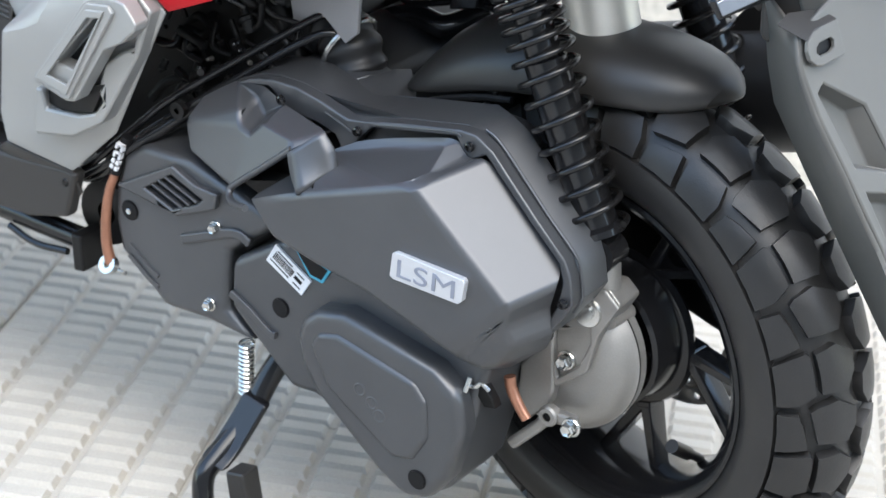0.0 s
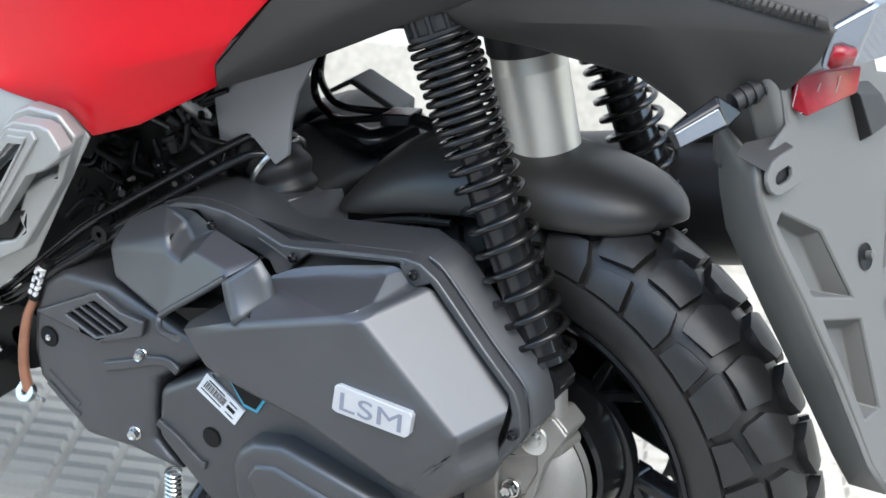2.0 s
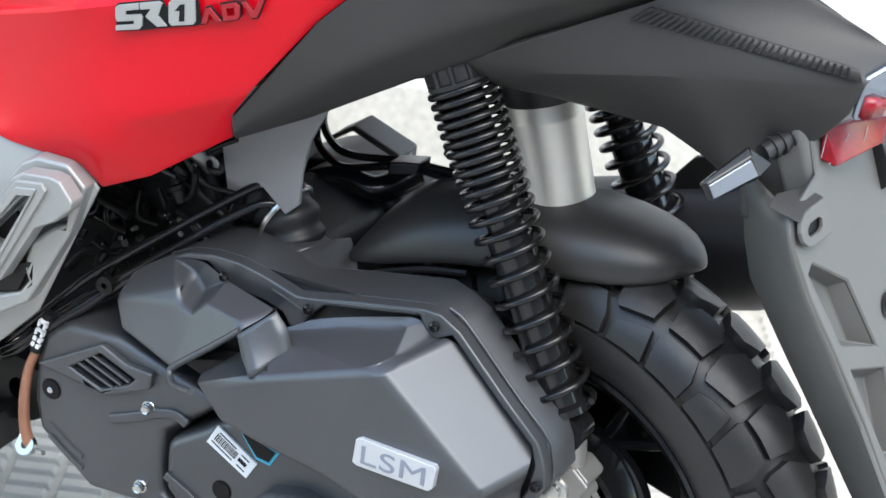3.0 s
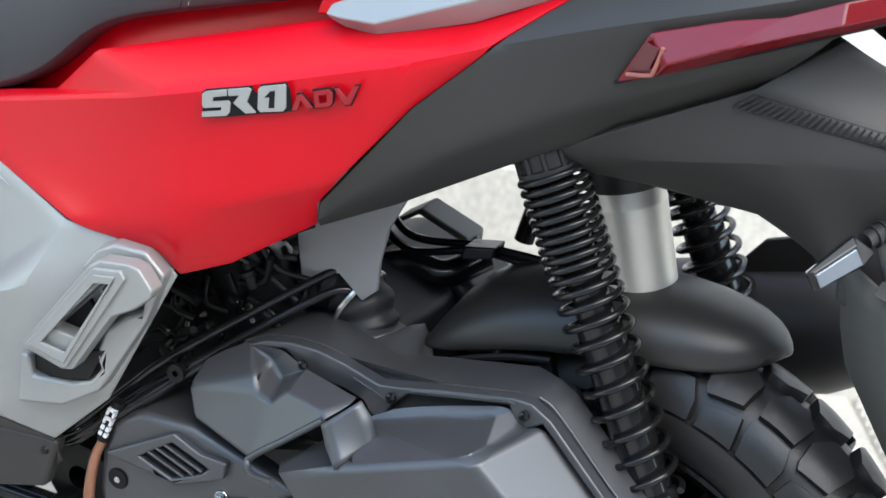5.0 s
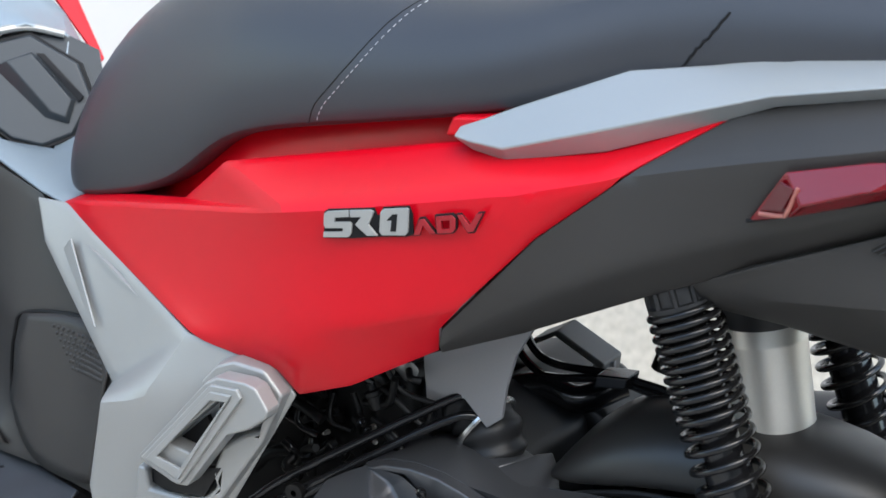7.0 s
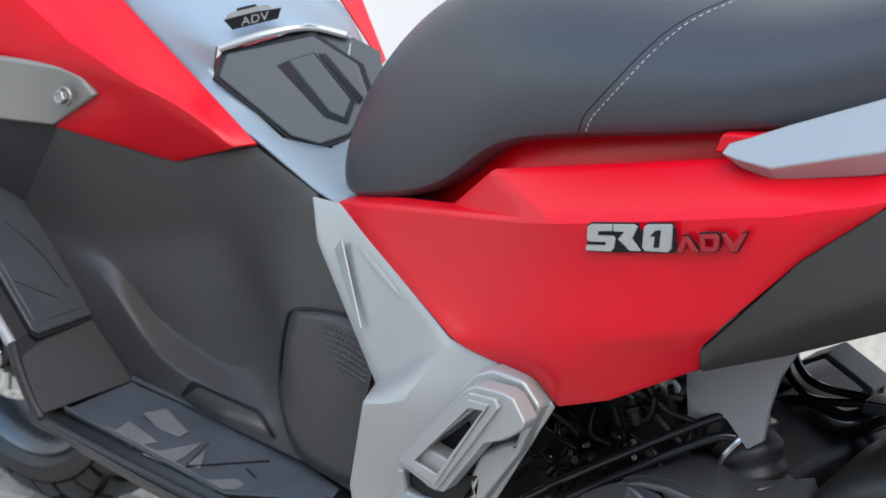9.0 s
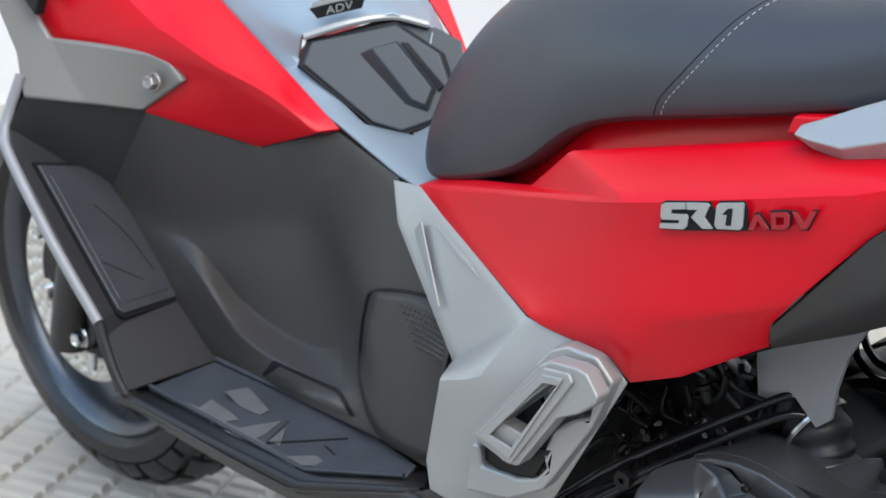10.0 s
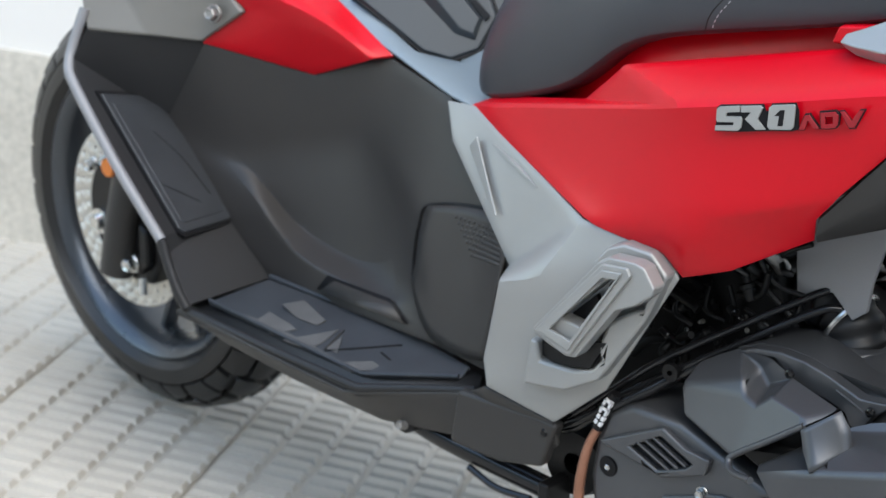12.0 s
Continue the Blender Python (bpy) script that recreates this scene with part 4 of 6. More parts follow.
under = shell("tail_underside", UNDER, ["e1 ea m2", "e1 m2 e2", "e2 m2 m1 e3", "m2 ea e9 m1", "m1 e9 e8 e7", "m1 e7 e6", "e3 m1 e5", "e3 e5 et ee e4", "m1 e6 ec", "m1 ec e5"], CHARCOAL, bike, "charcoal rear mudguard flank", "m2-m1:0.6 m1-e5:0.6 e3-e5:0.7")
narrow_tail(mirrored(under))
part("tail_core", slab([(-0.28, 0.64), (-0.13, 0.715), (0.06, 0.70), (0.12, 0.67), (0.17, 0.70), (0.17, 0.76), (0.06, 0.81), (-0.28, 0.76)], -0.068, 0.05), DULL, bike)
STRIP = [Vector(p) for p in ((0.045, -0.117, 0.775), (0.06, -0.116, 0.788), (0.2299, -0.0870, 0.7643), (0.2340, -0.0870, 0.7548))]
bm = bmesh.new()
bm.faces.new([bm.verts.new(p + Vector((0, -0.003, 0.0015))) for p in STRIP])
strip = part("textured_strip", bm, CHARCOAL, bike, "strip of raised diagonal ribs", thick=0.003)
for i in range(30):
    low, high = STRIP[0].lerp(STRIP[3], (i + 0.3) / 31), STRIP[1].lerp(STRIP[2], (i + 0.7) / 31)
    part("rib", rod(low + Vector((0, -0.005, 0.0015)), high + Vector((0, -0.005, 0.0015)), 0.0011, 6), PLASTIC, strip)
LENS = {"a": (-0.0415, -0.158, 0.7905), "h": (0.047, -0.150, 0.827), "b": (0.132, -0.128, 0.861), "c": (0.215, -0.07, 0.887), "f": (-0.014, -0.166, 0.838), "p": (0.046, -0.156, 0.857), "q": (0.087, -0.151, 0.867), "e": (0.129, -0.137, 0.884), "d": (0.21, -0.077, 0.905),
        "g": (0.004, -0.1735, 0.8185), "i": (0.046, -0.1685, 0.8380), "j": (0.130, -0.146, 0.8690), "m": (0.213, -0.080, 0.893), "l": (-0.008, -0.165, 0.805)}
lens = part("tail_lamp", faces(LENS, ["a l f", "l g f", "l h i g", "a h l", "h b j i", "b c m j", "g i p f", "i j e q p", "j m d e"]), TAILRED, bike, "dark glossy red tail lamp lens", thick=0.006, bevel=0.0015, angle=8)
part("lamp_facet", faces({"a": (-0.0165, -0.1705, 0.831), "b": (-0.004, -0.1725, 0.8285), "c": (-0.012, -0.1695, 0.8085), "d": (-0.031, -0.1645, 0.8025)}, ["a b c d"]), REDDARK, lens, "dark lamp chamber behind the lens", thick=0.002, bevel=0.0005)
part("lamp_bezel", tube([(-0.001, -0.1735, 0.830), (-0.008, -0.1705, 0.808), (-0.013, -0.168, 0.8035), (-0.032, -0.1645, 0.7995)], 0.0018, 6), COPPERRED, lens)
part("lamp_rim", tube([(-0.043, -0.160, 0.789), (0.047, -0.1525, 0.8255), (0.132, -0.130, 0.859), (0.215, -0.071, 0.885)], 0.0016, 6), INKSHADE, lens)

SEC = ((-0.300, -0.170, 0.790, 0.797, -0.160, 0.803), (-0.285, -0.173, 0.786, 0.797, -0.158, 0.811), (-0.252, -0.175, 0.785, 0.799, -0.152, 0.830), (-0.170, -0.166, 0.811, 0.833, -0.128, 0.873), (-0.110, -0.153, 0.839, 0.858, -0.105, 0.886), (-0.045, -0.140, 0.872, 0.884, -0.088, 0.904), (0.070, -0.118, 0.903, 0.915, -0.068, 0.931), (0.20, -0.065, 0.935, 0.948, -0.02, 0.962))
rail = part("grab_rail", loft([[(x, yo + 0.012, zl), (x, yo, zm), (x, yi, zt), (x, yi + 0.02, zt - 0.006), (x, yo + 0.035, zl + 0.004)] for x, yo, zl, zm, yi, zt in SEC]), PALE, bike, "pale satin silver grab rail", bevel=0.004, angle=20, segs=3)
mirrored(rail)

ST = ((-0.764, 0.628, 0.070, 0.662), (-0.755, 0.614, 0.094, 0.708), (-0.735, 0.611, 0.104, 0.756), (-0.69, 0.626, 0.120, 0.815), (-0.617, 0.655, 0.136, 0.859), (-0.575, 0.692, 0.145, 0.872), (-0.535, 0.735, 0.152, 0.880), (-0.45, 0.763, 0.157, 0.892), (-0.33, 0.797, 0.151, 0.900), (-0.25, 0.822, 0.138, 0.925), (-0.18, 0.848, 0.112, 0.955), (-0.10, 0.872, 0.098, 0.97), (0.0, 0.895, 0.088, 0.975), (0.12, 0.925, 0.075, 0.985), (0.19, 0.945, 0.06, 0.975))
secs = []
for x, zl, w, zt in ST:
    half = [(-w * 0.9, zl - 0.004), (-w, zl + 0.002), (-w * 1.03, zl + 0.25 * (zt - zl)), (-w * 0.97, zl + 0.52 * (zt - zl)), (-w * 0.82, zl + 0.80 * (zt - zl)), (-w * 0.5, zl + 0.97 * (zt - zl)), (0, zt)]
    secs.append([(x, y, z) for y, z in half] + [(x, -y, z) for y, z in half[-2::-1]])
seat = part("seat", loft(secs), VINYL, bike, "dark grey vinyl seat with a stitched seam")
sub = seat.modifiers.new("smooth", "SUBSURF")
sub.levels = sub.render_levels = 2


def on_seat(p, out=0.0):
    """The place on the seat's skin nearest to p."""
    ev = seat.evaluated_get(bpy.context.evaluated_depsgraph_get())
    ok, place, normal, _ = ev.closest_point_on_mesh(Vector(p))
    return place + normal * out


def on_skin(ob, p, out=0.0):
    """The place on the skin of ob nearest to p, raised by out towards the near side."""
    ev = ob.evaluated_get(bpy.context.evaluated_depsgraph_get())
    ok, place, normal, _ = ev.closest_point_on_mesh(Vector(p))
    if normal.y - 0.3 * normal.z > 0:
        normal = -normal
    return place + normal * out


def skin_patch(ob, corners, cols, rows, out):
    """A patch over ob between two rows of places: the upper and the lower edge."""
    up, low = smooth_path(corners[0], cols), smooth_path(corners[1], cols)
    bm = bmesh.new()
    grid = [[bm.verts.new(on_skin(ob, a.lerp(b, j / rows), out)) for a, b in zip(up, low)] for j in range(rows + 1)]
    for p, q in zip(grid, grid[1:]):
        for i in range(len(p) - 1):
            bm.faces.new((p[i], p[i + 1], q[i + 1], q[i]))
    return bm


SEAM = [(-0.449, -0.160, 0.762), (-0.443, -0.162, 0.785), (-0.428, -0.158, 0.808), (-0.411, -0.146, 0.832), (-0.385, -0.115, 0.866), (-0.36, -0.07, 0.885), (-0.345, 0, 0.895)]
line = [on_seat(p, 0.0002) for p in smooth_path(SEAM, 8)]
part("seam", tube(line, 0.00045, 6, 0), DULL, seat, "dark sewn seam")
line2 = smooth_path([on_seat(p + Vector((0.0075, 0, -0.001)), 0.0005) for p in smooth_path(SEAM, 4)], 12)
acc = 0.0
for p, q in zip(line2, line2[1:]):
    acc += (q - p).length
    if acc > 0.0062:
        acc = 0.0
        d = (q - p).normalized()
        part("stitch", rod(p, p + d * 0.0036, 0.0004, 6), THREAD, seat)
SEAM2 = [(-0.13, -0.15, 0.862), (-0.12, -0.145, 0.90), (-0.105, -0.12, 0.94)]
part("seam", tube([on_seat(p, 0.0004) for p in smooth_path(SEAM2, 8)], 0.0012, 6, 0), INKSHADE, seat)

# raised badge on the side panel
BO, BX = Vector((-0.3805, -0.2258, 0.7040)), Vector((0.136, 0.016, 0.0525))
bp = facing(BO, BX, (0.05, 0, 1))


def badge_part(name, pts, z0, z1, mat, parent, label="", bevel=0.0004):
    """A raised shape of the badge; its outline is drawn on a grid of 0.17 mm that slants with the badge."""
    flat = []
    for u, v in pts:
        a = (u - 163) / 5866
        flat.append((a, (262 - v - 955 * a) / 6100))
    ob = part(name, slab(flat, z0, z1, "z"), mat, parent, label, bevel=bevel)
    ob.data.transform(bp)
    return ob


back = badge_part("badge_back", [(158, 268), (180, 200), (200, 128), (225, 113), (472, 103), (477, 142), (494, 142), (520, 99), (658, 91), (664, 134), (640, 243), (600, 253), (478, 255), (300, 267)], -0.0008, 0.0010, INKSHADE, bike, "dark backing of the raised badge")
badge_part("letter", [(163, 260), (172, 232), (275, 228), (283, 210), (188, 212), (184, 195), (203, 135), (222, 122), (340, 115), (332, 150), (255, 155), (246, 178), (330, 176), (337, 190), (318, 240), (295, 258)], 0.0008, 0.0030, BADGE, back, "pale metal letter")
badge_part("letter", [(345, 115), (455, 110), (470, 122), (425, 188), (455, 246), (400, 248), (352, 190), (395, 150), (338, 152)], 0.0008, 0.0030, BADGE, back)
badge_part("letter", [(470, 225), (505, 120), (525, 106), (650, 98), (655, 108), (620, 225), (600, 242), (480, 244)], 0.0008, 0.0030, BADGE, back)
badge_part("numeral", [(525, 165), (565, 132), (592, 130), (560, 222), (530, 222), (552, 165)], 0.0029, 0.0033, INKSHADE, back, bevel=0)
# larger black copies under the red letters paint their shadowed edges
badge_part("letter_shadow", [(637, 245), (697, 149), (725, 145), (768, 232), (736, 234), (708, 183), (674, 243)], -0.0008, 0.0024, INKSHADE, back)
badge_part("letter", [(645, 239), (698, 157), (723, 153), (761, 228), (733, 230), (708, 186), (678, 238)], 0.0012, 0.0034, REDDEEP, back, "red letter")
badge_part("letter_shadow", [(764, 234), (781, 132), (874, 122), (893, 145), (874, 205), (852, 227), (790, 234), (794, 207), (843, 202), (856, 153), (806, 158), (795, 231)], -0.0008, 0.0024, INKSHADE, back)
badge_part("letter", [(771, 228), (786, 140), (869, 131), (885, 151), (869, 203), (849, 222), (794, 228), (798, 204), (841, 200), (853, 158), (808, 162), (799, 225)], 0.0012, 0.0034, REDDEEP, back, "red letter")
badge_part("letter_shadow", [(890, 125), (916, 123), (947, 183), (1005, 116), (1040, 113), (958, 224), (925, 226)], -0.0008, 0.0024, INKSHADE, back)
badge_part("letter", [(897, 130), (920, 128), (948, 180), (999, 122), (1030, 119), (958, 215), (928, 217)], 0.0012, 0.0034, REDDEEP, back, "red letter")

# ---- plate carrier, lamps ----
CM = facing((0.205, -0.078, 0.655), (0.015, 0.154, 0.0), (-0.32, 0.0, 0.95))
half = [(0.0, 0.050), (-0.004, 0.012), (-0.060, -0.006), (-0.066, -0.030), (-0.063, -0.048), (-0.054, -0.079), (-0.029, -0.135), (0.002, -0.210), (0.030, -0.300), (0.050, -0.335)]
out = half + [(0.156 - x, y) for x, y in half[::-1]]
pockets = [[(-0.049, -0.060), (-0.040, -0.054), (0.016, -0.088), (0.048, -0.156), (-0.014, -0.134)], [(-0.004, -0.160), (0.056, -0.180), (0.060, -0.262), (0.034, -0.262)]]
pockets += [[(0.156 - x, y) for x, y in q[::-1]] for q in pockets]
carrier = part("plate_carrier", plate(out, pockets, CM, 0.006), CARRIER, bike, "grey plastic number plate carrier", bevel=0.003, angle=40)
for q in pockets:
    cx, cy = sum(x for x, y in q) / len(q), sum(y for x, y in q) / len(q)
    ring = [(x + (x - cx) * 0.03, y + (y - cy) * 0.03, 0.004) for x, y in q]
    deep = [(x + (cx - x) * 0.30, y + (cy - y) * 0.16, -0.013) for x, y in q]
    bm = bmesh.new()
    r0, r1 = [[bm.verts.new(CM @ Vector(c)) for c in loop] for loop in (ring, deep)]
    bm.faces.new(r1)
    for i in range(len(q)):
        bm.faces.new((r0[i], r0[(i + 1) % len(q)], r1[(i + 1) % len(q)], r1[i]))
    part("pocket", bm, CARRIER, carrier, "sunken pocket with sloped walls", bevel=0.002, angle=20)
edge = [CM @ Vector((x, y, 0.004)) for x, y in half[2:]]
back = [(0.140, -0.074, 0.655), (0.144, -0.070, 0.625), (0.149, -0.068, 0.590), (0.158, -0.067, 0.556), (0.194, -0.062, 0.495), (0.232, -0.054, 0.43), (0.270, -0.044, 0.362), (0.286, -0.038, 0.335)]
bm = loft([[tuple(e), tuple(e.lerp(Vector(b), 0.12) + Vector((0.004, -0.005, 0))), b] for e, b in zip(edge, back)], closed=False)
part("carrier_flank", bm, CARRIER, carrier, "rounded flank of the carrier", thick=0.004)
bm = slab([(-0.010, 0.062), (-0.006, -0.012), (0.162, -0.012), (0.166, 0.062)], -0.03, 0.002, "z")
bm.transform(CM)
part("carrier_root", bm, CARRIER, carrier, bevel=0.008, angle=30)
bm = slab([(0.140, 0.612), (0.139, 0.640), (0.143, 0.668), (0.152, 0.690), (0.162, 0.708), (0.184, 0.709), (0.196, 0.692), (0.206, 0.655), (0.196, 0.628), (0.168, 0.606)], -0.080, -0.050)
part("carrier_neck", bm, CHARCOAL, carrier, "charcoal neck under the tail", bevel=0.008, angle=30)
# black disc paints the shade of the screw hole
part("plate_hole", spin([(0, 0), (0.010, 0), (0.012, 0.001)], CM @ pose(0.080, -0.131, 0.0065), 20), INKSHADE, carrier, "black disc for the shade in a screw hole")
part("plate_stud", spin([(0.004, 0), (0.004, 0.006), (0, 0.008)], CM @ pose(0.084, -0.131, 0.0065), 12), CARRIER, carrier)
tab = part("slotted_tab", plate([(-0.0660, -0.0200), (-0.0630, -0.0130), (-0.0530, -0.0070), (-0.0400, -0.0055), (-0.0160, -0.0055), (-0.0125, -0.0359), (-0.0480, -0.0365), (-0.0570, -0.0340), (-0.0640, -0.0280)], [[(-0.0525, -0.0205), (-0.0470, -0.0175), (-0.0300, -0.0172), (-0.0255, -0.0205), (-0.0270, -0.0262), (-0.0330, -0.0282), (-0.0490, -0.0282), (-0.0535, -0.0245)]], CM @ pose(0, 0, 0.010), 0.004), CARRIER, carrier, "grey tab with an oblong slot", bevel=0.0010)
# black sheet behind the slot stands in for its shade
part("slot_shade", slab([(-0.058, -0.015), (-0.020, -0.015), (-0.020, -0.032), (-0.058, -0.032)], 0.0085, 0.0095, "z"), INKSHADE, carrier).data.transform(CM)
bm = loft([[tuple(CM @ Vector(c)) for c in r] for r in (((-0.064, -0.012, 0.013), (-0.050, -0.0058, 0.0135), (-0.015, -0.0050, 0.0135), (-0.03, -0.02, 0.009)), ((-0.066, 0.004, -0.012), (-0.050, 0.010, -0.010), (-0.012, 0.004, -0.004), (-0.03, -0.02, -0.012)))])
part("tab_web", bm, CHARCOAL, carrier, bevel=0.001)
bm = loft([[tuple(CM @ Vector(c)) for c in r] for r in (((0.099, 0.006, 0.018), (0.138, -0.004, 0.018), (0.150, -0.030, 0.018), (0.108, -0.032, 0.018)), ((0.102, 0.020, 0.002), (0.142, 0.012, 0.002), (0.156, -0.034, 0.002), (0.106, -0.038, 0.002)))])
part("plate_stop", bm, PLASTIC, carrier, "dark block under the plate", bevel=0.0015)
ref = part("rear_reflector", faces({"a": (0.2001, -0.066, 0.7000), "b": (0.2026, -0.070, 0.6766), "c": (0.2147, -0.068, 0.6714), "d": (0.2374, -0.020, 0.6832), "e": (0.2364, -0.015, 0.7053), "f": (0.2162, -0.045, 0.7056)}, ["a b c d e f"]), REDPLASTIC, bike, "red rear reflector wrapped in clear film", thick=0.010, bevel=0.002)
for x0, y0, z0, x1, y1, z1 in ((0.2050, -0.0745, 0.6790, 0.2070, -0.0735, 0.6990), (0.2120, -0.0735, 0.6750, 0.2290, -0.0420, 0.6800), (0.2180, -0.0610, 0.6830, 0.2200, -0.0560, 0.6980), (0.2290, -0.0430, 0.6850, 0.2300, -0.0380, 0.7010)):
    part("film_crease", rod((x0, y0, z0), (x1, y1, z1), 0.00035, 6), THREAD, ref, "pale crease of the clear film")
lamp = part("rear_lamp", faces({"a": (0.232, -0.082, 0.757), "b": (0.256, -0.055, 0.775), "c": (0.262, 0.0, 0.775), "d": (0.255, 0.0, 0.715), "e": (0.240, -0.05, 0.716), "f": (0.228, -0.082, 0.720), "g": (0.250, -0.065, 0.745)}, ["a g b", "g e d c b", "a f e g"]), CLEAR, bike, "clear rear lamp lens", thick=0.008, bevel=0.003)
part("lamp_insert", faces({"a": (0.236, -0.080, 0.740), "b": (0.247, -0.064, 0.738), "c": (0.242, -0.058, 0.722), "d": (0.232, -0.082, 0.724)}, ["a b c d"]), REDPLASTIC, lamp, thick=0.011)
IND = {"a": (0.1365, -0.1697, 0.6710), "b": (0.1599, -0.1285, 0.6955), "c": (0.1757, -0.1075, 0.6780), "d": (0.1690, -0.1194, 0.6665), "e": (0.1431, -0.1619, 0.6539), "f": (0.1432, -0.1690, 0.6731), "g": (0.1656, -0.1325, 0.6900), "h": (0.1722, -0.1265, 0.6715), "i": (0.1480, -0.1650, 0.6580),
       "j": (0.1320, -0.1560, 0.6660), "k": (0.1540, -0.1130, 0.6890), "l": (0.1680, -0.0990, 0.6760), "m": (0.1630, -0.1050, 0.6620), "n": (0.1380, -0.1510, 0.6550)}
ind = part("indicator", faces(IND, ["a f g b", "f i h g", "b g h c", "c h d", "a e i f", "e d h i", "a b k j", "b c l k", "c d m l", "d e n m", "e a j n", "j k l m n"]), GLOSS, bike, "black rear indicator with a smoked lens", bevel=0.0016)
part("lens", faces({"a": (0.1447, -0.1712, 0.6726), "b": (0.1653, -0.1360, 0.6880), "c": (0.1714, -0.1297, 0.6735), "d": (0.1490, -0.1670, 0.6605)}, ["a d c b"]), CLEAR, ind, "smoked indicator lens", thick=0.003, bevel=0.001)
bm = rod((0.165, -0.105, 0.683), (0.182, -0.072, 0.694), 0.008)
for k in range(3):
    rod((0.169 + 0.0042 * k, -0.0975 + 0.008 * k, 0.6855 + 0.0025 * k), (0.1707 + 0.0042 * k, -0.0943 + 0.008 * k, 0.6865 + 0.0025 * k), 0.0098, 16, bm)
part("stalk", bm, PLASTIC, ind)
part("stalk_root", loft([[(0.1476, -0.099, 0.7180), (0.1500, -0.097, 0.7165), (0.1480, -0.094, 0.7150), (0.1460, -0.096, 0.7165)], [(0.1821, -0.082, 0.7080), (0.1918, -0.078, 0.6990), (0.1830, -0.074, 0.6820), (0.1640, -0.085, 0.6930)], [(0.1850, -0.060, 0.7080), (0.1950, -0.058, 0.6990), (0.1860, -0.056, 0.6820), (0.1660, -0.060, 0.6930)]]), CHARCOAL, bike, "charcoal fairing at the root of the indicator", bevel=0.003, angle=20)

# ---- silver lower cover and passenger footrest ----
GREYV = {"g0": (-0.743, -0.106, 0.604), "g1": (-0.527, -0.206, 0.568), "g2": (-0.431, -0.205, 0.562), "g3": (-0.413, -0.203, 0.541), "g4": (-0.482, -0.200, 0.399), "g5": (-0.535, -0.207, 0.346), "g6": (-0.619, -0.212, 0.358), "g7": (-0.626, -0.212, 0.387),
         "g8": (-0.607, -0.224, 0.482), "g9": (-0.623, -0.186, 0.482), "ga": (-0.761, -0.118, 0.563), "gb": (-0.787, -0.098, 0.596), "h1": (-0.56, -0.226, 0.50), "h2": (-0.455, -0.212, 0.545), "h3": (-0.53, -0.222, 0.40)}
lower = shell("lower_cover", GREYV, ["gb ga g0", "ga g9 g1 g0", "g9 g8 h1 g1", "g1 h1 h2 g2", "g2 h2 g3", "h1 h3 h2", "g3 h2 h3 g4", "g8 g7 h3 h1", "g7 g6 h3", "g6 g5 h3", "g5 g4 h3"], SILVER, bike, "satin silver lower side cover", "g9-g1:0.7 g8-h1:0.6 h1-g1:0.6 h2-g2:0.6 h1-h2:0.3", 0.004)
twin = mirrored(lower)
part("cover_pocket", faces({"a": (-0.729, -0.1305, 0.569), "b": (-0.718, -0.134, 0.583), "c": (-0.655, -0.174, 0.524), "d": (-0.661, -0.171, 0.523)}, ["a b c d"]), SILVER, lower, "slim chamfer of the cover", thick=0.002, bevel=0.001)
part("cover_groove", tube([on_skin(lower, p, 0.0006) for p in smooth_path([(-0.700, -0.140, 0.584), (-0.653, -0.160, 0.578), (-0.608, -0.175, 0.569)], 5)], lambda t: 0.0004 + 0.0022 * math.sin(math.pi * t), 6, 0), SILVER, lower)
PEG = [(-0.546, 0.457), (-0.476, 0.551), (-0.466, 0.558), (-0.437, 0.561), (-0.426, 0.559), (-0.412, 0.542), (-0.414, 0.534), (-0.430, 0.519), (-0.453, 0.506), (-0.492, 0.444), (-0.504, 0.442), (-0.541, 0.452)]
WINDOW = [(-0.514, 0.480), (-0.466, 0.534), (-0.457, 0.538), (-0.486, 0.477)]
peg = part("passenger_footrest", plate(PEG, [WINDOW], pose(0, -0.228, 0, 90), 0.020), SILVER, bike, "silver fold-out passenger footrest", bevel=0.0025, angle=30)
part("tread_frame", plate([(-0.540, 0.459), (-0.470, 0.551), (-0.442, 0.555), (-0.437, 0.548), (-0.496, 0.447), (-0.505, 0.446)], [[(-0.525, 0.464), (-0.468, 0.540), (-0.449, 0.543), (-0.498, 0.458)]], pose(0, -0.2475, 0, 90), 0.005), SILVER, peg, "raised tread of the footrest", bevel=0.0015)
part("tread_frame", plate([(-0.533, 0.461), (-0.468, 0.546), (-0.446, 0.549), (-0.497, 0.452)], [[(-0.521, 0.467), (-0.467, 0.538), (-0.452, 0.541), (-0.496, 0.463)]], pose(0, -0.2515, 0, 90), 0.0035), SILVER, peg, bevel=0.001)
part("footrest_step", slab([(-0.532, 0.461), (-0.513, 0.479), (-0.488, 0.476), (-0.498, 0.455)], -0.246, -0.240), SILVER, peg, bevel=0.002)
part("heel_block", slab([(-0.444, 0.553), (-0.427, 0.556), (-0.414, 0.541), (-0.430, 0.522), (-0.450, 0.511), (-0.462, 0.517)], -0.246, -0.228), SILVER, peg, bevel=0.004)
REST = facing((-0.54, -0.227, 0.45), (0.995, 0.1, 0), (0, 0, 1))
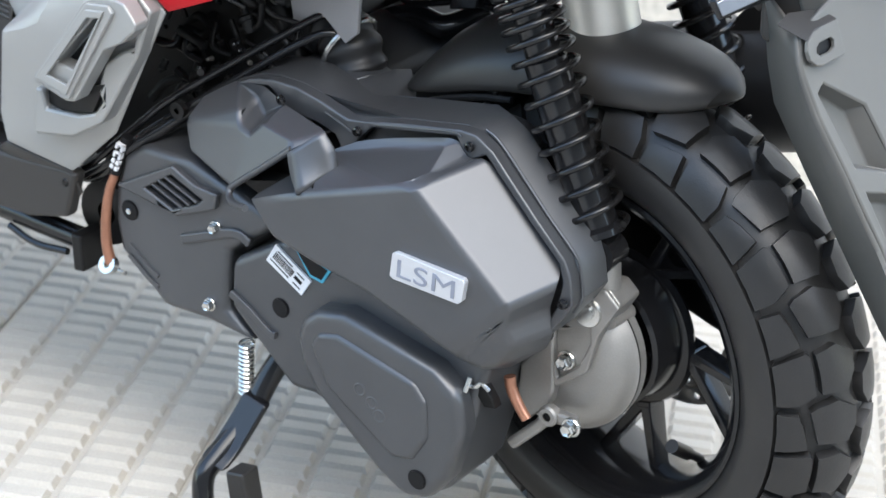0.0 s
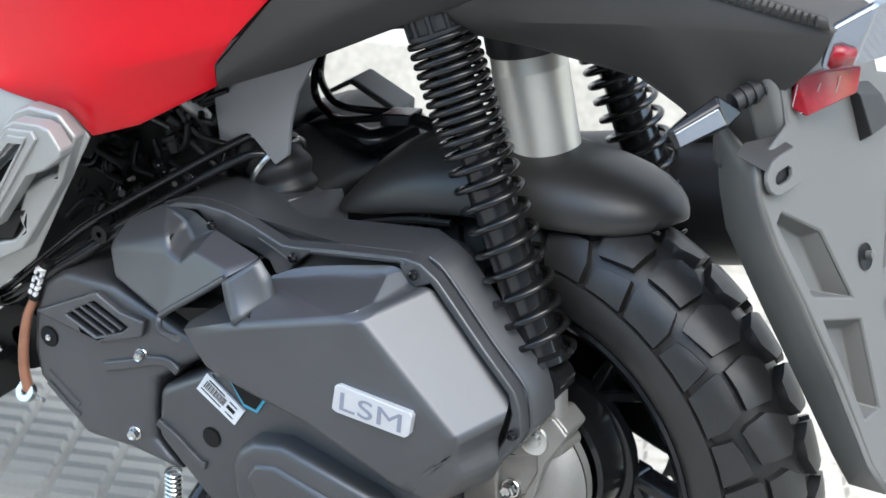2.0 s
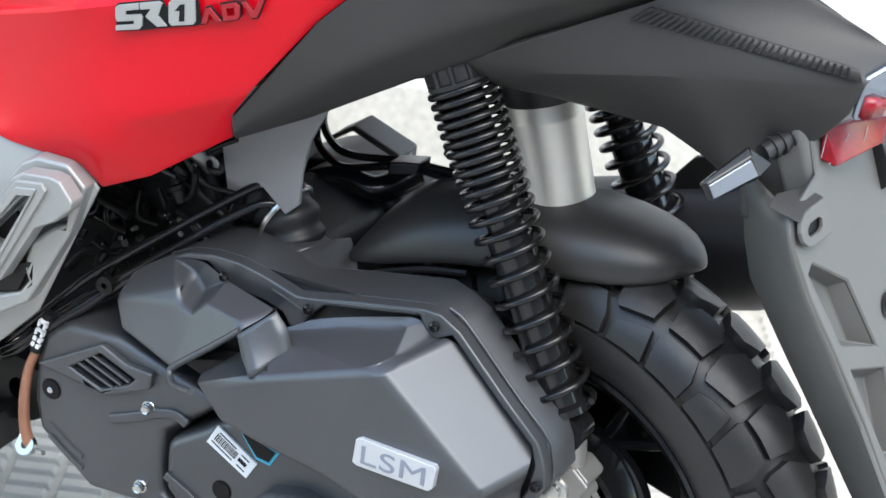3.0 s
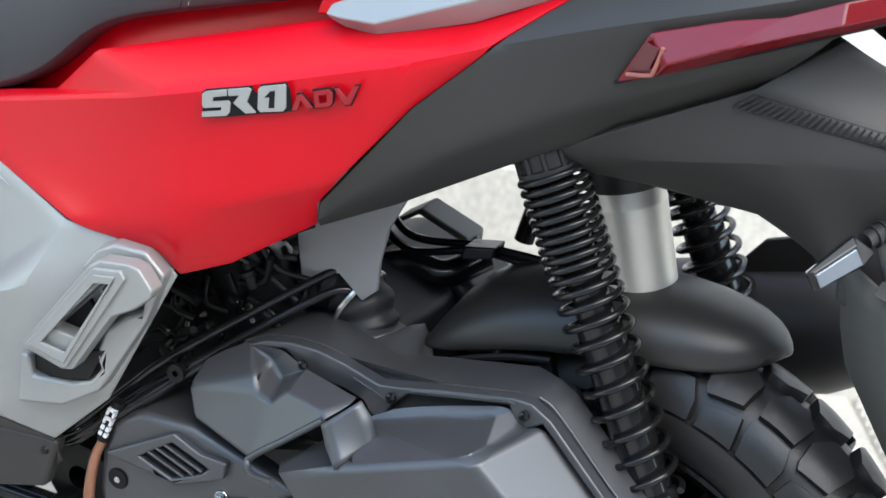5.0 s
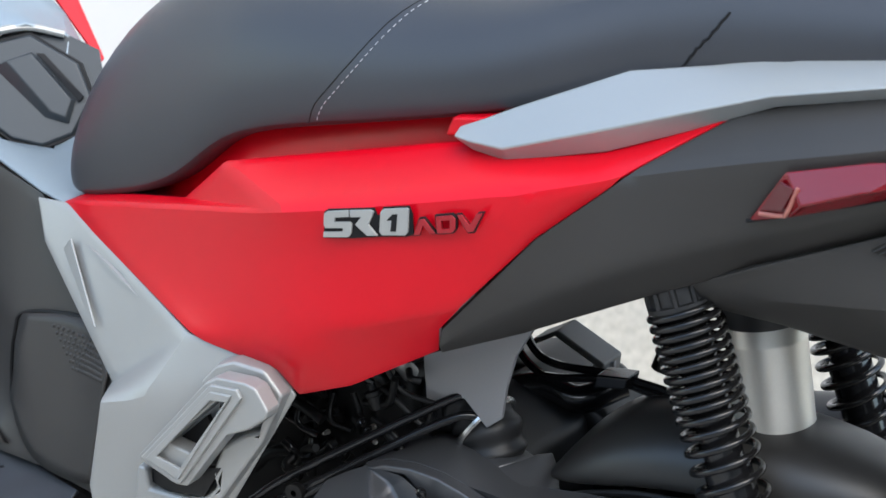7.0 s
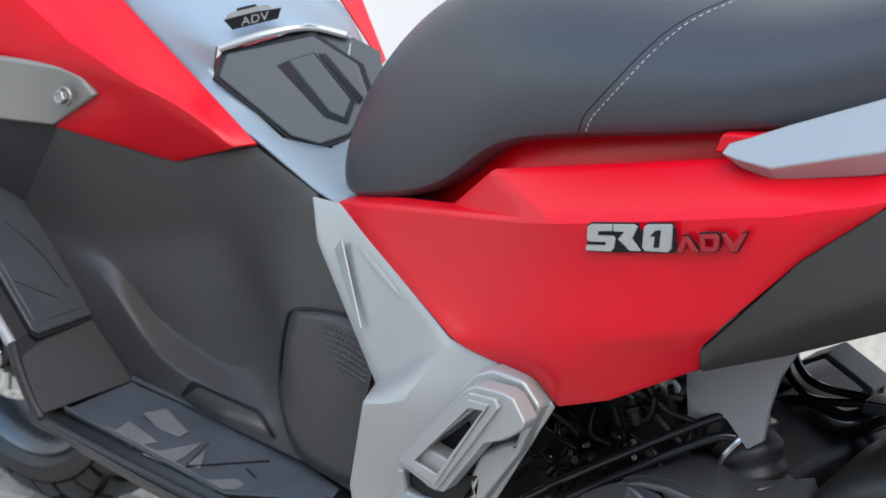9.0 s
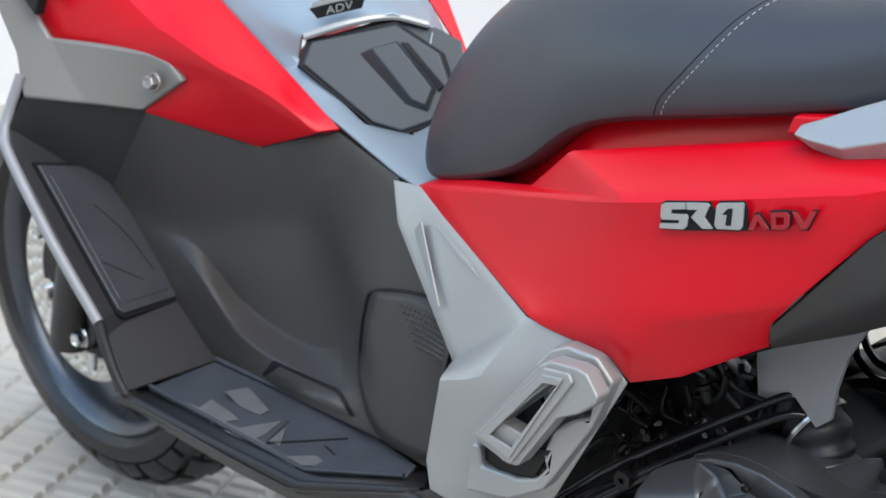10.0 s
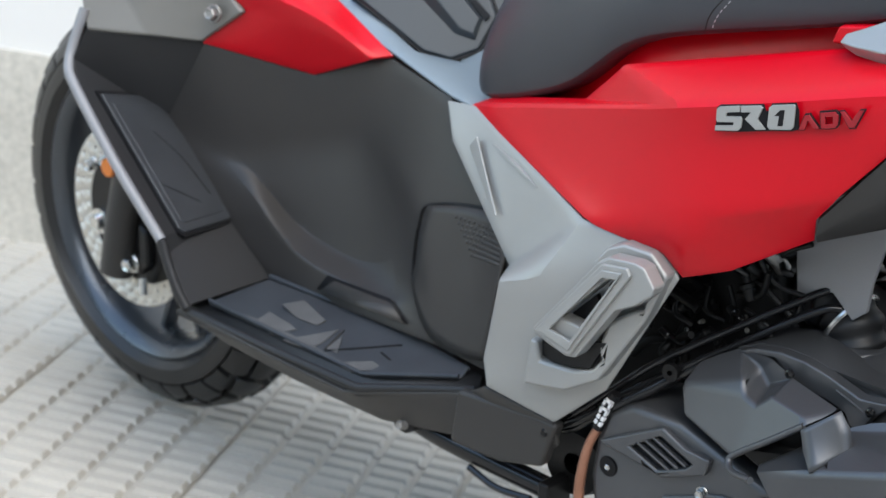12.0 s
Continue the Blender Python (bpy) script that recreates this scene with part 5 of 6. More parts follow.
FRAME = [(0.0437, 0.0869), (0.0593, 0.1084), (0.0761, 0.1165), (0.1060, 0.1150), (0.1250, 0.0960), (0.1079, 0.0473), (0.0724, -0.0166), (0.0647, -0.0301), (0.0274, -0.0540), (-0.0185, -0.0605), (-0.0156, -0.0096), (-0.0070, -0.0113), (-0.0026, -0.0300), (0.0363, -0.0288), (0.0560, -0.0215), (0.0655, -0.0079), (0.0600, 0.0030), (0.0690, 0.0325), (0.0873, 0.0479), (0.1044, 0.0566), (0.1086, 0.0813), (0.1046, 0.0942), (0.0735, 0.1030), (0.0584, 0.0937), (0.0489, 0.0820)]
part("footrest_bracket", plate(FRAME, [], REST @ pose(0, 0, -0.018), 0.026), SILVER, lower, "raised silver surround of the footrest", bevel=0.0055, angle=30, segs=4)
# near-black slabs paint the shade in the footrest's recess and window
part("bracket_shade", slab([(-0.546, 0.452), (-0.543, 0.424), (-0.527, 0.420), (-0.487, 0.428), (-0.470, 0.462), (-0.5, 0.452)], -0.2285, -0.222), DULL, lower)
part("footrest_shade", slab([(-0.518, 0.474), (-0.487, 0.508), (-0.476, 0.490), (-0.485, 0.472)], -0.229, -0.224), INKSHADE, lower)
part("footrest_pin", rod((-0.468, -0.232, 0.523), (-0.458, -0.236, 0.533), 0.004, 10), ZINC, peg)

# ---- floor, tunnel and leg shield ----
FLOOR = {"a": (-1.062, -0.215, 0.292), "b": (-0.790, -0.214, 0.287), "c": (-0.650, -0.188, 0.326), "d": (-0.660, -0.165, 0.338), "e": (-0.758, -0.128, 0.320), "f": (-1.045, -0.100, 0.306)}
floor = part("floorboard", faces(FLOOR, ["a b e f", "b c d e"]), PLASTIC, bike, "black plastic floorboard", thick=0.006)
mirrored(floor)
MATV = {"a": (-1.032, -0.194, 0.307), "b": (-0.802, -0.194, 0.297), "c": (-0.680, -0.176, 0.331), "d": (-0.677, -0.165, 0.343), "e": (-0.765, -0.134, 0.334), "f": (-1.010, -0.118, 0.322)}
mat = part("foot_mat", faces(MATV, ["a b e f", "b c d e"]), MAT, bike, "dark rubber foot mat with raised strips", thick=0.005, bevel=0.0015)
bm = tube([(-1.012, -0.114, 0.325), (-0.90, -0.122, 0.330), (-0.765, -0.131, 0.337), (-0.712, -0.148, 0.343)], 0.0035, 8)
part("mat_edge", bm, MAT, mat)


def on_mat(s, t, up=0.0):
    """A place on the mat: s from front to rear, t from the edge inward."""
    a = Vector((-1.032, -0.194, 0.3105)).lerp(Vector((-0.802, -0.194, 0.3005)), s)
    b = Vector((-1.010, -0.118, 0.3255)).lerp(Vector((-0.765, -0.134, 0.3375)), s)
    return a.lerp(b, t) + Vector((0, 0, up))


MATN = Vector((0.0365, -0.5408, 0.8404))
for pts in (((-0.960, -0.190, 0.3089), (-0.954, -0.176, 0.3174), (-0.920, -0.179, 0.3145), (-0.908, -0.181, 0.3123), (-0.932, -0.196, 0.3036)), ((-0.947, -0.164, 0.3252), (-0.926, -0.150, 0.3331), (-0.885, -0.160, 0.3253), (-0.890, -0.168, 0.3201), (-0.917, -0.170, 0.3198)),
            ((-0.914, -0.197, 0.3024), (-0.863, -0.163, 0.3222), (-0.869, -0.182, 0.3100), (-0.879, -0.195, 0.3024)), ((-0.860, -0.185, 0.3075), (-0.853, -0.167, 0.3194), (-0.844, -0.185, 0.3072)), ((-0.832, -0.191, 0.3027), (-0.800, -0.177, 0.3106), (-0.780, -0.179, 0.3079), (-0.810, -0.193, 0.3007)),
            ((-0.998, -0.194, 0.3078), (-0.973, -0.189, 0.3100), (-0.888, -0.188, 0.3070), (-0.814, -0.191, 0.3018), (-0.812, -0.196, 0.2990), (-0.889, -0.194, 0.3035), (-0.972, -0.194, 0.3074))):
    bm = bmesh.new()
    lo = [bm.verts.new(Vector(p) - MATN * 0.003) for p in pts]
    hi = [bm.verts.new(Vector(p) + MATN * 0.0012) for p in pts]
    bm.faces.new(hi)
    for i in range(len(pts)):
        bm.faces.new((lo[i], lo[(i + 1) % len(pts)], hi[(i + 1) % len(pts)], hi[i]))
    part("mat_pad", bm, WORN, mat, "worn raised pad", smooth=False)
for p, q in (((-0.861, -0.187, 0.3064), (-0.857, -0.160, 0.3236)), ((-0.860, -0.188, 0.3057), (-0.783, -0.149, 0.3273)), ((-0.799, -0.165, 0.3179), (-0.751, -0.174, 0.3104))):
    part("mat_groove", tube([Vector(p) + MATN * 0.0006, Vector(q) + MATN * 0.0006], 0.0012, 6, 1), INKSHADE, mat)
part("mat_edge", tube([on_mat(0.0, 0.01, 0.001), on_mat(0.5, 0.0, 0.001), on_mat(0.99, 0.0, 0.001), on_mat(1.01, 0.0, 0.001), (-0.74, -0.187, 0.319), (-0.682, -0.178, 0.335)], 0.0024, 8, 0), MAT, mat)
RAIL = [(-1.042, -0.212, 0.2985), (-0.92, -0.214, 0.2965), (-0.796, -0.213, 0.2945), (-0.790, -0.2125, 0.2947), (-0.784, -0.2115, 0.2960), (-0.72, -0.1995, 0.3145), (-0.651, -0.187, 0.3330)]
part("floor_rim", tube(RAIL, 0.0048, 10, 0), PLASTIC, floor, "raised rim of the floorboard")
SILL = {"a": (-1.052, -0.216, 0.300), "b": (-0.93, -0.219, 0.293), "c": (-0.805, -0.217, 0.286), "d": (-0.66, -0.193, 0.330), "e": (-0.622, -0.211, 0.356), "f": (-0.537, -0.206, 0.345), "g": (-0.533, -0.197, 0.318), "h": (-0.556, -0.190, 0.296), "i": (-0.635, -0.186, 0.280),
        "j": (-0.775, -0.182, 0.252), "k": (-0.90, -0.188, 0.258), "l": (-0.995, -0.195, 0.270), "m": (-1.06, -0.20, 0.285)}
sill = shell("sill", SILL, ["a b k l", "a l m", "b c j k", "c d i j", "d e i", "e f g h", "e h i"], CHARCOAL, bike, "black plastic sill under the floorboard", "", 0.004)
mirrored(sill)
part("belly", slab([(-1.06, 0.285), (-0.775, 0.252), (-0.64, 0.28), (-0.62, 0.31), (-1.04, 0.285)], -0.15, 0.15), DULL, bike)
TUN = {"u0": (-1.143, -0.100, 0.574), "u1": (-1.008, -0.062, 0.559), "u2": (-0.899, -0.059, 0.606), "u3": (-0.789, -0.088, 0.596), "u4": (-0.687, -0.135, 0.510), "u5": (-0.622, -0.184, 0.482), "u6": (-0.652, -0.172, 0.352), "u7": (-1.019, -0.106, 0.318), "u8": (-1.105, -0.100, 0.375), "u9": (-1.203, -0.098, 0.460),
       "w1": (-0.782, -0.126, 0.487), "w5": (-0.729, -0.150, 0.345), "A1": (-1.122, -0.086, 0.43), "A2": (-0.985, -0.052, 0.481), "A3": (-0.92, -0.056, 0.509), "I0": (-1.075, -0.078, 0.43), "I1": (-1.027, -0.078, 0.388), "I2": (-0.966, -0.08, 0.37), "I3": (-0.817, -0.098, 0.365), "O0": (-1.084, -0.094, 0.431), "O1": (-1.002, -0.108, 0.369), "O2": (-0.946, -0.115, 0.355), "O3": (-0.794, -0.127, 0.36)}
tunnel = shell("tunnel_panel", TUN, ["u0 u9 A1", "u0 A1 A2 u1", "u1 A2 A3 u2", "u2 A3 w1 u3", "w1 u4 u3", "A1 I0 I1 I2 A2", "A2 I2 I3 A3", "A3 I3 w1", "A1 O0 I0", "O0 O1 I1 I0", "O1 O2 I2 I1", "O2 O3 I3 I2", "u9 u8 O0 A1", "u8 u7 O1 O0", "u7 w5 O3 O2 O1", "I3 O3 w5 w1", "w1 w5 u4", "w5 u6 u5 u4"], TUNNELBLACK, bike, "charcoal plastic centre tunnel with a sloped ledge",
               "A1-A2:0.5 A2-A3:0.5 A3-w1:0.45 I0-I1:0.75 I1-I2:0.75 I2-I3:0.75 O0-O1:0.85 O1-O2:0.85 O2-O3:0.85 w1-w5:0.5 u9-A1:0.3", 0.004)
mirrored(tunnel)
FLAP_UP = [(-0.783, -0.128, 0.486), (-0.713, -0.155, 0.512), (-0.651, -0.180, 0.520), (-0.630, -0.182, 0.500)]
FLAP_LOW = [(-0.797, -0.132, 0.395), (-0.745, -0.150, 0.352), (-0.690, -0.165, 0.352), (-0.650, -0.175, 0.365)]
flap = part("service_flap", skin_patch(tunnel, (FLAP_UP, FLAP_LOW), 5, 12, 0.0035), TUNNELBLACK, bike, "service flap with a grip patch", thick=0.003)
# no gap is cut; a black line on the skin paints its shade
part("flap_gap_shade", tube([on_skin(tunnel, p, 0.0035) for p in smooth_path([FLAP_LOW[0], (-0.801, -0.128, 0.424), (-0.793, -0.127, 0.462), FLAP_UP[0], FLAP_UP[1], FLAP_UP[2], FLAP_UP[3]], 6)], 0.0019, 6, 0), INKSHADE, tunnel, "black line for the shaded gap round the service flap")
for i in range(13):
    for j in range(7):
        p = Vector((-0.735, -0.140, 0.490)).lerp(Vector((-0.656, -0.178, 0.505)), i / 12).lerp(Vector((-0.701, -0.158, 0.462)).lerp(Vector((-0.643, -0.180, 0.475)), i / 12), j / 6)
        part("grip_stud", spin([(0, 0.0010), (0.0015, 0.0007), (0.0022, 0)], toward(on_skin(flap, p, 0.0003), (0.25, -0.95, 0.1)), 6), TUNNELBLACK, flap)
# thin black sheet paints the shade along the recess edge
part("grip_slot_shade", faces({"a": (-0.931, -0.126, 0.339), "b": (-0.919, -0.122, 0.359), "c": (-0.82, -0.131, 0.366), "d": (-0.782, -0.144, 0.351)}, ["a b c d"]), INKSHADE, tunnel, "black sheet for the shaded edge of the grip recess", thick=0.001)
part("slot_floor", faces({"a": (-0.924, -0.129, 0.34), "b": (-0.906, -0.125, 0.357), "c": (-0.819, -0.133, 0.362), "d": (-0.784, -0.146, 0.351)}, ["a b c d"]), CHARCOAL, tunnel, "floor of the grip recess", thick=0.001)

SHIELD = {"p0": (-1.268, -0.168, 0.572), "p1": (-1.271, -0.188, 0.536), "p2": (-1.250, -0.199, 0.512), "p3": (-1.090, -0.214, 0.375), "p4": (-1.080, -0.214, 0.358), "p5": (-1.044, -0.214, 0.306), "u0": (-1.143, -0.098, 0.574), "u9": (-1.203, -0.096, 0.460), "u8": (-1.105, -0.098, 0.375), "u7": (-1.019, -0.104, 0.318)}
shield = part("leg_shield", faces(SHIELD, ["p0 u0 u9 p1", "p1 u9 p2", "p2 u9 u8 p3", "p3 u8 p4", "p4 u8 u7 p5"]), PLASTIC, bike, "black plastic inner leg shield", thick=0.004, bevel=0.006, angle=10)
mirrored(shield)
PADN = Vector((0.653, 0.083, 0.753))
PAD = [(-1.2356, -0.1809, 0.4976), (-1.2265, -0.1086, 0.4817), (-1.2130, -0.0990, 0.4690), (-1.1560, -0.0850, 0.4180), (-1.1000, -0.0985, 0.3710), (-1.0932, -0.1040, 0.3655), (-1.0883, -0.1829, 0.3700), (-1.0931, -0.1887, 0.3748)]


def on_pad(p, up):
    return Vector(p) + PADN * up


def pad_slab(outline, lo, hi):
    """A flat piece laid on the slope of the leg shield."""
    bm = bmesh.new()
    rings = [[bm.verts.new(on_pad(p, h)) for p in outline] for h in (lo, hi)]
    bm.faces.new(rings[1])
    bm.faces.new(rings[0][::-1])
    for i in range(len(outline)):
        k = (i + 1) % len(outline)
        bm.faces.new((rings[0][i], rings[0][k], rings[1][k], rings[1][i]))
    return bm


mid = sum((Vector(p) for p in PAD), Vector()) / len(PAD)
# larger black slab under the pad paints the shade of its gap
part("pad_gap_shade", pad_slab([mid + (Vector(p) - mid) * 1.05 for p in PAD], 0.001, 0.0045), INKSHADE, shield, "black border for the shaded gap round the pad")
pad = part("foot_pad", pad_slab(PAD, 0.002, 0.0075), MAT, bike, "black rubber pad with moulded lines", bevel=0.0020)
part("pad_field", pad_slab([mid + (Vector(p) - mid) * 0.86 for p in PAD], 0.006, 0.0085), MAT, pad, bevel=0.0012)
for pts in (((-1.1906, -0.1405, 0.4541), (-1.1592, -0.1214, 0.4247), (-1.1205, -0.1132, 0.3902)), ((-1.1372, -0.1753, 0.4116), (-1.1141, -0.1347, 0.3870))):
    part("moulded_line", tube([on_pad(p, 0.0082) for p in pts], 0.0009, 6, 4), INKSHADE, pad)
for pts, mt, nm in (([(-1.274, -0.168, 0.592), (-1.277, -0.182, 0.552), (-1.272, -0.193, 0.530), (-1.252, -0.202, 0.511), (-1.17, -0.212, 0.440), (-1.088, -0.217, 0.373)], GREYSHEET, "grey edge strip of the leg shield"), ([(-1.088, -0.216, 0.373), (-1.078, -0.217, 0.352), (-1.060, -0.217, 0.322), (-1.046, -0.215, 0.303)], PLASTIC, "")):
    part("edge_strip", tube(pts, 0.0062, 10), mt, shield, nm)
part("shield_front", faces({"a": (-1.28, -0.165, 0.59), "b": (-1.285, -0.185, 0.54), "c": (-1.10, -0.214, 0.37), "d": (-1.06, -0.214, 0.30), "e": (-1.08, -0.10, 0.30), "f": (-1.14, -0.09, 0.37), "g": (-1.25, -0.09, 0.47), "h": (-1.26, -0.09, 0.59)}, ["a b g h", "b c f g", "c d e f"]), PLASTIC, bike, thick=0.004)

# ---- front upper body ----
FC = {"a": (-1.077, -0.108, 0.625), "b": (-1.143, -0.106, 0.574), "c": (-1.200, -0.134, 0.571), "d": (-1.268, -0.168, 0.567), "e": (-1.290, -0.160, 0.613), "f": (-1.345, -0.165, 0.70), "g": (-1.32, -0.15, 0.71), "h": (-1.258, -0.138, 0.633), "i": (-1.20, -0.128, 0.640), "j": (-1.128, -0.112, 0.645), "k": (-1.10, -0.108, 0.640)}
front = part("front_cover", faces(FC, ["a b c i j k", "c d e h i", "e f g h"]), FRONTGREY, bike, "satin warm grey front side cover", thick=0.010, bevel=0.004, angle=20)
bolt((-1.112, -0.121, 0.617), (0.1, -0.98, 0.15), 0.0085, front, ALLOY, h=0.008, name="cover_bolt")
RL = {"a": (-0.899, -0.059, 0.609), "b": (-1.006, -0.064, 0.562), "c": (-1.146, -0.102, 0.571), "d": (-1.098, -0.101, 0.624), "e": (-1.150, -0.104, 0.622), "f": (-1.262, -0.124, 0.610), "f2": (-1.345, -0.142, 0.685), "g": (-1.36, -0.12, 0.78), "h": (-1.20, -0.03, 0.745), "i": (-1.095, -0.036, 0.690), "k": (-0.9648, -0.0980, 0.6400), "a2": (-0.9157, -0.0740, 0.6047), "k2": (-1.0105, -0.1080, 0.6512), "rh": (-1.0696, -0.1180, 0.6620)}
leg = shell("front_side_panel", RL, ["a a2 k i", "a2 b k", "b c d k2 k", "k k2 rh i", "d e rh k2", "e f rh", "f f2 g rh", "rh g h i"], RED, bike, "satin red front side panel", "a2-k:0.75 k-k2:0.7 k2-rh:0.6 rh-g:0.4", 0.004)
legr = mirrored(leg)
part("front_side_panel_edge", faces({"a": (-0.8768, 0.105, 0.6640), "b": (-0.9343, 0.105, 0.7160), "c": (-1.030, 0.105, 0.8025), "d": (-1.005, 0.145, 0.8010), "e": (-0.9239, 0.125, 0.7170), "f": (-0.8767, 0.111, 0.6670)}, ["a b e f", "b c d e"]), RED, legr, "rolled red edge beside the centre cover", thick=0.004, bevel=0.001)
SP = {"a": (-1.23, -0.02, 0.757), "b": (-1.108, -0.034, 0.688), "c": (-1.02, -0.047, 0.636), "d": (-0.899, -0.057, 0.611), "e": (-0.752, -0.104, 0.600), "dd": (-0.790, -0.090, 0.5985), "f": (-0.73, 0.0, 0.61), "g": (-0.75, 0.10, 0.606), "h": (-0.878, 0.10, 0.655), "i": (-0.922, 0.10, 0.709), "j": (-1.05, 0.09, 0.80), "m": (-0.99, -0.028, 0.655), "n": (-0.89, -0.03, 0.609), "o": (-0.987, -0.028, 0.683), "q": (-0.885, 0.062, 0.70), "p": (-0.915, 0.032, 0.712), "r": (-0.85, 0.0, 0.602)}
spine = shell("centre_cover", SP, ["a b o", "b c m o", "c d n m", "d dd e f r n", "f g h r", "h q r", "h i q", "i p q", "a o p", "a p i j"], COVERBLUE, bike, "pale blue-grey centre cover", "", 0.004, 2)
LID = [(-0.9834, -0.0236, 0.6772), (-0.9798, -0.0393, 0.6538), (-0.8887, -0.0197, 0.6059), (-0.8590, -0.0049, 0.6011), (-0.8368, 0.0187, 0.6138), (-0.8357, 0.0462, 0.6485), (-0.8611, 0.0540, 0.6791), (-0.9147, 0.0385, 0.7021)]
LIDN = Vector((0.4417, -0.7098, 0.5487))


def lid_piece(low, high, lo, hi):
    """A block on the lid with the outline low at its foot and high on top."""
    bm = bmesh.new()
    rings = [[bm.verts.new(Vector(p) + LIDN * h) for p in ring] for ring, h in ((low, lo), (high, hi))]
    bm.faces.new(rings[1])
    bm.faces.new(rings[0][::-1])
    for i in range(len(low)):
        k = (i + 1) % len(low)
        bm.faces.new((rings[0][i], rings[0][k], rings[1][k], rings[1][i]))
    bmesh.ops.recalc_face_normals(bm, faces=list(bm.faces))
    return bm


mid = sum((Vector(p) for p in LID), Vector()) / len(LID)
inner = [mid + (Vector(p) - mid) * 0.94 for p in LID]
part("lid_seal", lid_piece([mid + (Vector(p) - mid) * 1.03 for p in LID], LID, -0.008, 0.0045), INKSHADE, spine, "dark rubber seal round the lid")
RECESS = LID[:5] + [(-0.8260, 0.0520, 0.6520), (-0.8520, 0.0700, 0.6930), (-0.9120, 0.0500, 0.7140)]
part("lid_recess", lid_piece(RECESS, RECESS, -0.014, -0.0045), LIDGREY, spine, "grey recess round the filler lid")
lid = part("filler_lid", lid_piece(LID, inner, -0.006, 0.0075), LIDGREY, spine, "slate grey filler lid with a raised ridge", bevel=0.0025)
RIDGEFOOT = [(-0.9327, 0.0012, 0.6684), (-0.8703, 0.0085, 0.6276), (-0.8450, 0.0180, 0.6250), (-0.8480, 0.0320, 0.6460), (-0.9040, 0.0300, 0.6850)]
RIDGETOP = [(-0.9200, 0.0088, 0.6750), (-0.8640, 0.0130, 0.6330), (-0.8500, 0.0190, 0.6290), (-0.8510, 0.0290, 0.6450), (-0.9020, 0.0265, 0.6830)]
part("lid_ridge", lid_piece(RIDGEFOOT, RIDGETOP, 0.006, 0.0125), LIDGREY, lid, bevel=0.0015)
SLOT = [(-0.8990, 0.0300, 0.6840), (-0.8450, 0.0325, 0.6450), (-0.8420, 0.0370, 0.6500), (-0.8920, 0.0345, 0.6840)]
# black strip on the lid paints the shade of its slot
part("lid_slot_shade", lid_piece(SLOT, SLOT, 0.006, 0.0085), INKSHADE, lid, "black strip for the shade in the finger slot")
# pale tube that paints the highlight along the cover's edge
part("edge_highlight", tube([(-0.9815, -0.031, 0.6830), (-0.9467, 0.0, 0.7010), (-0.9180, 0.035, 0.7085), (-0.885, 0.056, 0.704)], 0.0042, 8), PALE, spine)
bb = facing((-0.972, -0.022, 0.704), (0.06, 0.055, 0.025), (-0.3, -0.1, 0.9))
small = part("small_badge", slab([(0.0, 0.0), (0.048, 0.0), (0.054, 0.010), (0.03, 0.012), (0.03, 0.02), (0.01, 0.02), (0.006, 0.012), (-0.006, 0.012)], 0, 0.002, "z"), INKSHADE, bike, "small model badge")
small.data.transform(bb)
lettering("ADV", 0.0115, bb @ pose(0.010, 0.002, 0.0022), BADGE, small, 0.0006, "letters", 0.2, 1.2)
top = part("badge_top", slab([(-0.004, 0.0125), (0.046, 0.0125), (0.040, 0.0175), (0.0, 0.0175)], 0.0015, 0.003, "z"), BADGE, small)
top.data.transform(bb)
bm = slab([(-1.26, 0.66), (-1.34, 0.72), (-1.33, 0.80), (-1.24, 0.74)], -0.16, -0.145)
part("front_grille", bm, DULL, bike, bevel=0.003)

# ---- front wheel ----
STEER = Matrix.Translation((-1.332, 0.043, 0.2794)) @ Matrix.Rotation(radians(-7.1), 4, "Z") @ Matrix.Rotation(radians(2.45), 4, "X")
fw = wheel("front_wheel", 0.2688, 0.060, 0.1925, 15, radians(10), STEER, RIMGREY, "grey alloy wheel with a block-tread tyre")
part("brake_disc", drilled_disc(0.084, 0.119, 0, 3, 34, 0.0030, pose(0, -0.063, 0, 90)), BRUSHED, fw, "drilled steel brake disc", thick=0.004)
part("disc_carrier", spin([(0.03, 0), (0.088, 0), (0.088, 0.004), (0.03, 0.004)], pose(0, -0.060, 0, 90), 40), DULL, fw)
for k in range(5):
    a = math.tau * k / 5 + 3.5
    bolt((0.078 * math.cos(a), -0.066, 0.078 * math.sin(a)), (0, -1, 0), 0.006, fw, h=0.006)
fork = part("fork_leg", tube([(0.052, -0.092, 0.16), (0.040, -0.092, 0.085), (0.024, -0.092, 0.01), (0.012, -0.092, -0.062)], lambda t: 0.021 + 0.003 * t, 24), CHARCOAL, bike, "charcoal lower fork leg")
far_fork = part("fork_leg", tube([(0.052, 0.092, 0.16), (0.040, 0.092, 0.085), (0.024, 0.092, 0.01), (0.012, 0.092, -0.062)], lambda t: 0.021 + 0.003 * t, 24), CHARCOAL, bike)
part("fork_tube", rod((0.050, -0.092, 0.15), (0.115, -0.092, 0.36), 0.016), ZINC, fork)
part("axle_nut", spin([(0, 0.016), (0.009, 0.016), (0.012, 0.008), (0.017, 0.008), (0.017, 0), (0, 0)], pose(-0.0371, -0.078, -0.0139, 90), 12), ZINC, fork, "bright hexagon nut")
bolt((-0.067, -0.070, 0.052), (0, -1, 0), 0.008, fork, h=0.010)
